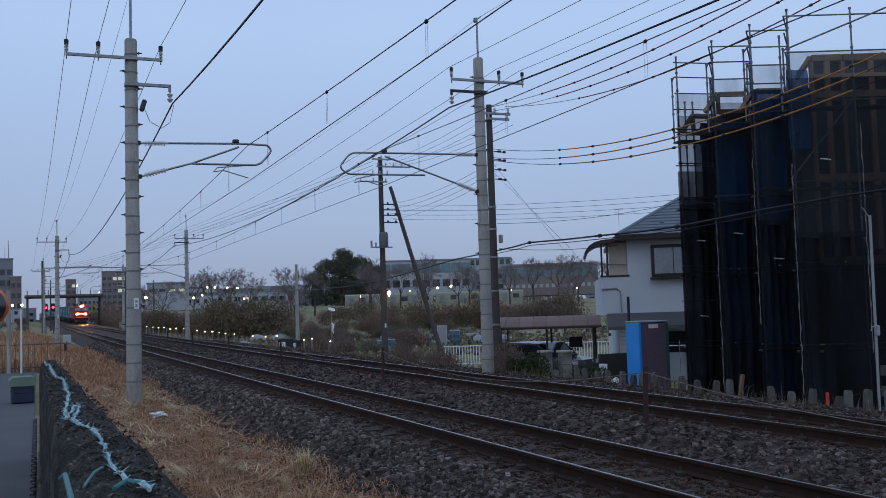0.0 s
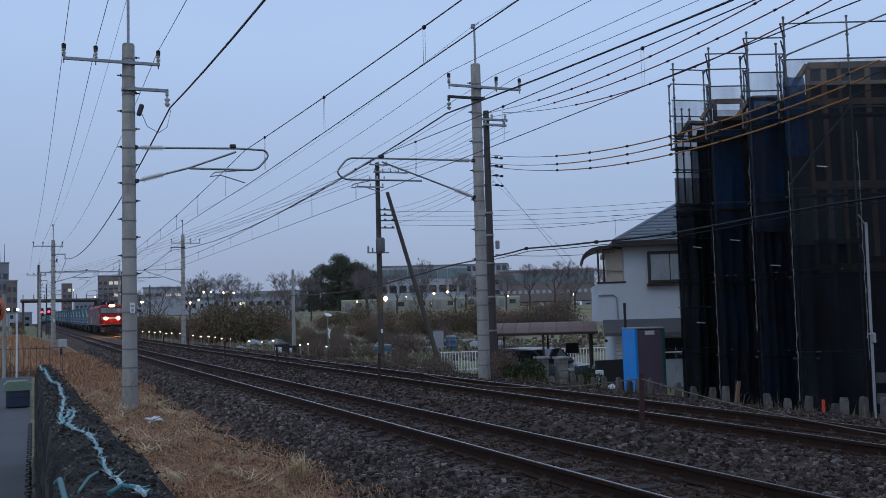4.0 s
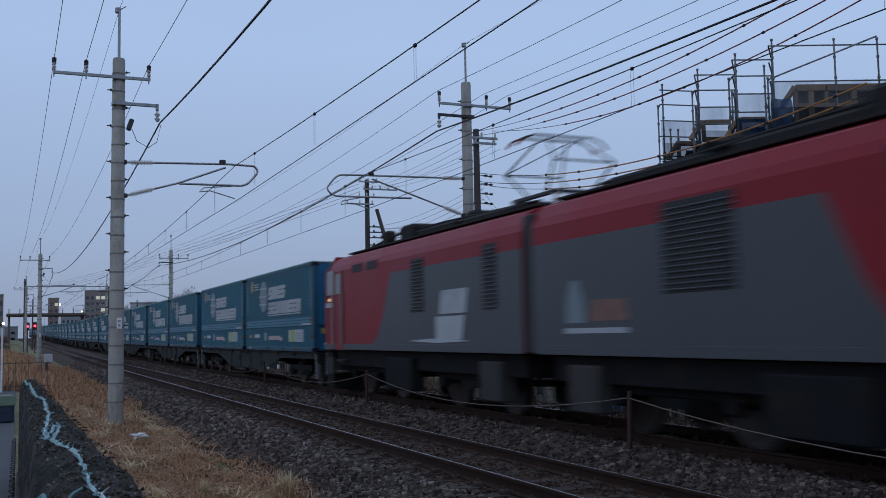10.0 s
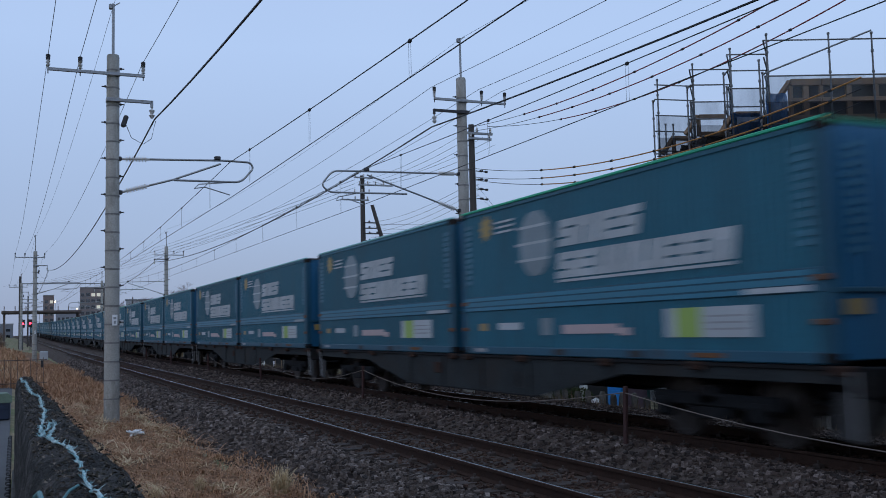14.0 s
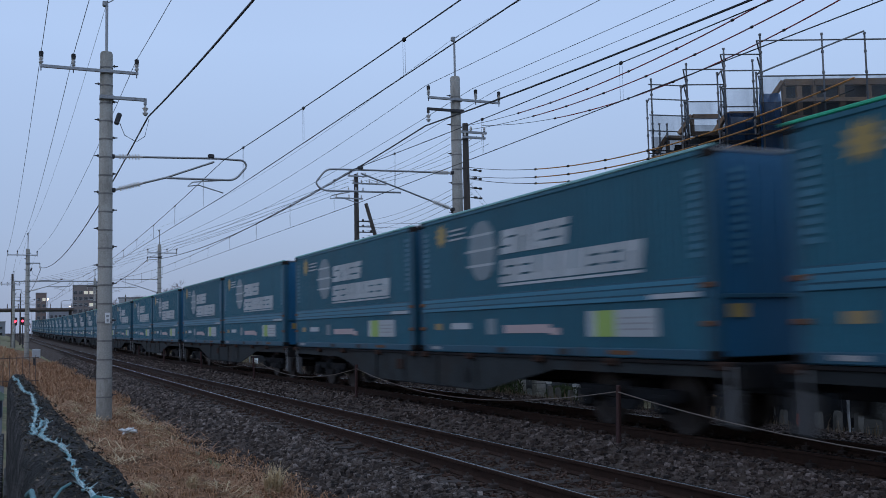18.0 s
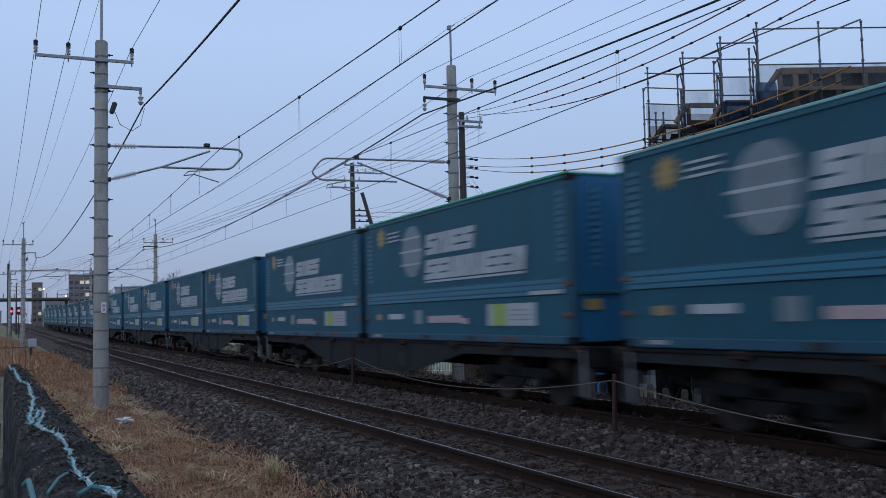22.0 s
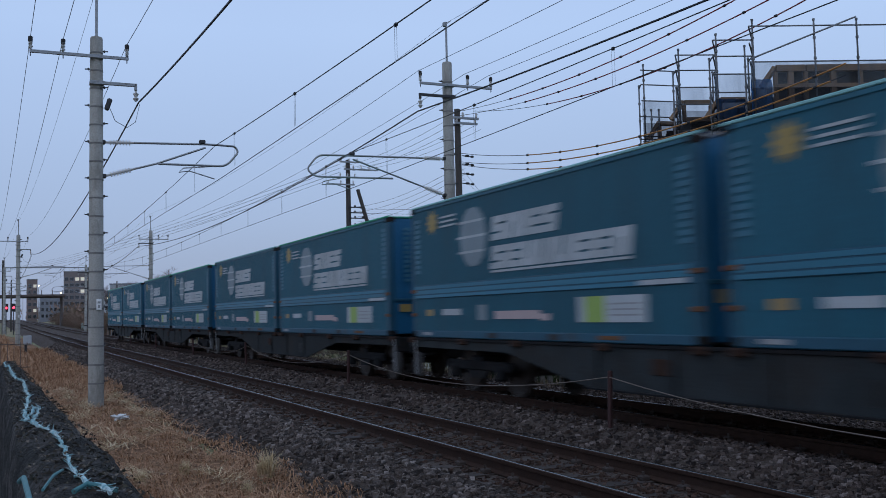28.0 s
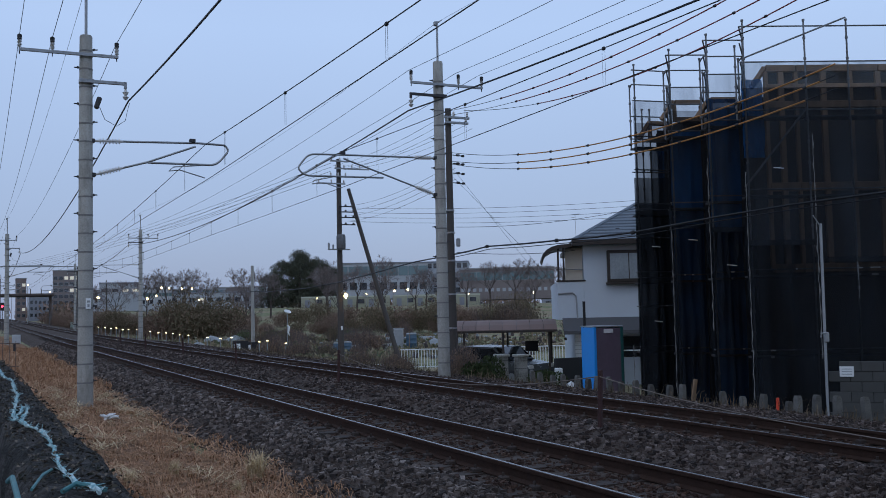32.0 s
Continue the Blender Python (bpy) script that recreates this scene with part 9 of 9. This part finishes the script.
for x, y, s, kind, hh in ((17.2, 58, 0.72, 1, 0.9), (18.7, 57, 0.5, 2, 0.9), (17.9, 61, 0.5, 4, 0.8), (25.3, 67, 0.95, 0, 0.85), (27.4, 75, 0.85, 1, 0.9), (23.2, 70, 0.5, 4, 0.8), (30.6, 91, 0.5, 2, 1.5),
                          (23.0, 96, 0.85, 3, 0.9), (27.2, 101, 0.8, 3, 0.9), (27.3, 94, 0.45, 4, 1.0), (34.5, 98, 0.75, 3, 0.8), (38.5, 92, 0.7, 4, 0.7), (36.0, 84, 0.6, 3, 0.7), (20.5, 83, 0.45, 0, 0.9),
                          (31.5, 76, 0.5, 3, 0.7), (21.0, 64, 0.45, 3, 0.8), (24.6, 88, 0.6, 2, 1.1), (33.8, 70.5, 0.5, 4, 0.7), (29.6, 84, 0.55, 1, 0.9), (18.9, 78, 0.5, 4, 0.6), (41.0, 99, 0.8, 0, 1.0), (17.0, 70, 0.4, 3, 0.8)):
    o = thing("shrub", BUSH[kind], "shrub", "garden bushes", Matrix.Translation((x, y, ground_z(x, y) - 0.05)) @ pose(0, 0, 0, 0, 0, rk.uniform(0, 360)) @ Matrix.Diagonal((s, s, s * hh, 1)))
    part("foliage", BR[kind], None, o)
    part("brushwood", TW[kind % 2], None, o)

# odds and ends lying about the allotments
for nm, lab, mat, cnt in (("pale_litter", "pale scraps of plastic and sacking in the allotment", M_SHEET, 70), ("soil_heaps", "brown clods and dead stalks in the allotment", M_BARK, 220)):
    g = Geo()
    for i in range(cnt):
        y = rt2.uniform(52, 104)
        x = rt2.uniform(15.0, 0.62 * y)
        w, d, hh = rt2.uniform(0.12, 0.55), rt2.uniform(0.12, 0.4), rt2.uniform(0.08, 0.5)
        g.box((x, y, ground_z(x, y) + hh * 0.4), (w, d, hh), 0.04, Euler((rt2.uniform(-0.4, 0.4), rt2.uniform(-0.4, 0.4), rt2.uniform(0, 3))).to_matrix())
    tagged(new(nm, raw(g, nm, mat)), lab, "garden clutter", kind="stuff")

g = Geo()
for i in range(9000):
    y = rt2.uniform(54, 108)
    x = 16.9 - 0.138 * (y - 58) + abs(rt2.gauss(0, 5.5)) + 0.4
    blade(g, x, y, ground_z(x, y), rt2.uniform(0.12, 0.5), rt2.uniform(0.1, 1.2), rt2.uniform(0.012, 0.035), rt2)
M_FIELDGRASS = patches("field_grass", [(0.30, 0.25, 0.16), (0.20, 0.23, 0.12), (0.42, 0.34, 0.23), (0.16, 0.20, 0.10), (0.36, 0.31, 0.21)], 20, 60, bump=0, island=True)
tagged(new("field_grass", raw(g, "field_grass", M_FIELDGRASS)), "pale and green tufty grass over the allotments", "grass", kind="stuff")

# lights on short posts along the garden path
for i in range(22):
    t = i / 21
    t += rt2.uniform(-0.012, 0.012)
    y = 60 + 42 * t
    x = 16.6 - 6.6 * t + (0.0 if t > 0.2 else 0.2)
    z = -0.06 + 1.05 * t + rt2.uniform(-0.12, 0.08)
    if i % 4 == 3 and t < 0.4:
        continue
    o = thing("path_light", "small lit garden light on a short pale post", "garden light", "path lights", (x, y, 0))
    gz = ground_z(x, y)
    part("post", Geo().cyl((0, 0, gz - 0.1), (0, 0, z), 0.035, n=6), M_SHEET, o)
    part("lit_head", Geo().box((0, 0, z), (rt2.uniform(0.1, 0.17), 0.12, 0.05), 0.02), M_PATHLIGHT, o, "glowing lamp head")
    if i % 3 == 0:
        part("side_post", Geo().cyl((0.25, 0.1, gz - 0.1), (0.25, 0.1, z - 0.05), 0.03, n=5), M_SHEET, o)
for i in range(60):
    t = i / 59
    y = 57 + 48 * t
    x = 16.9 - 7.2 * t + rt2.uniform(-0.1, 0.1)
    q = part("fence_stick", stake2, None, at=pose(x, y, ground_z(x, y), rt2.uniform(-4, 4), rt2.uniform(-4, 4)) @ Matrix.Diagonal((1, 1, rt2.uniform(0.5, 0.85), 1)))
    tagged(q, "thin grey stick of the allotment fence", "fence stick", "allotment fence sticks")
for x, y in ((16.4, 66.5), (15.1, 64.0)):
    b = thing("notice_board", "dark board with a pale notice by the path", "sign", "path notices", (x, y, ground_z(x, y)))
    part("board", Geo().box((0, 0, 0.55), (1.0, 0.04, 0.8), 0.01), M_BLACK, b)
    part("notice", Geo().box((-0.25, -0.03, 0.5), (0.42, 0.02, 0.55), 0.01), M_WHITE, b)
    for s in (-0.4, 0.4):
        part("leg", Geo().box((s, 0, 0.1), (0.05, 0.05, 0.5)), M_DARKSTEEL, b)
wf = thing("white_fence", "white metal bar fence at the edge of the field", "fence", "", (0, 0, 0))
for i in range(15):
    x = 18.75 + 0.13 * i
    part("bar", Geo().cyl((x, 45.25 - 0.42 * (x - 19), -1.2), (x, 45.25 - 0.42 * (x - 19), -0.24), 0.02, n=5), M_WHITE, wf)
for z in (-1.1, -0.24):
    part("rail", Geo().cyl((18.7, 45.37, z), (20.62, 44.57, z), 0.028, n=6), M_WHITE, wf)
copy_thing(wf, pose(4.65, -1.3, 0.0))
copy_thing(wf, pose(6.58, -2.1, 0.0))
slab = part("culvert_edge", Geo().box((18.0, 45.6, -1.05), (2.6, 0.3, 0.22), 0.02, Euler((0, 0, -0.42)).to_matrix()), M_WHITE)
tagged(slab, "pale concrete culvert edge beside the white fence", "edging")


def motions():
    """The train runs through from far away towards and past the eye."""
    for ob, off in TRAIN:
        rows = []
        for k in range(33):
            y = train_at(k) + off
            rows.append((k, on_line(FAR_X, y)))
        walk(ob, rows)


motions()
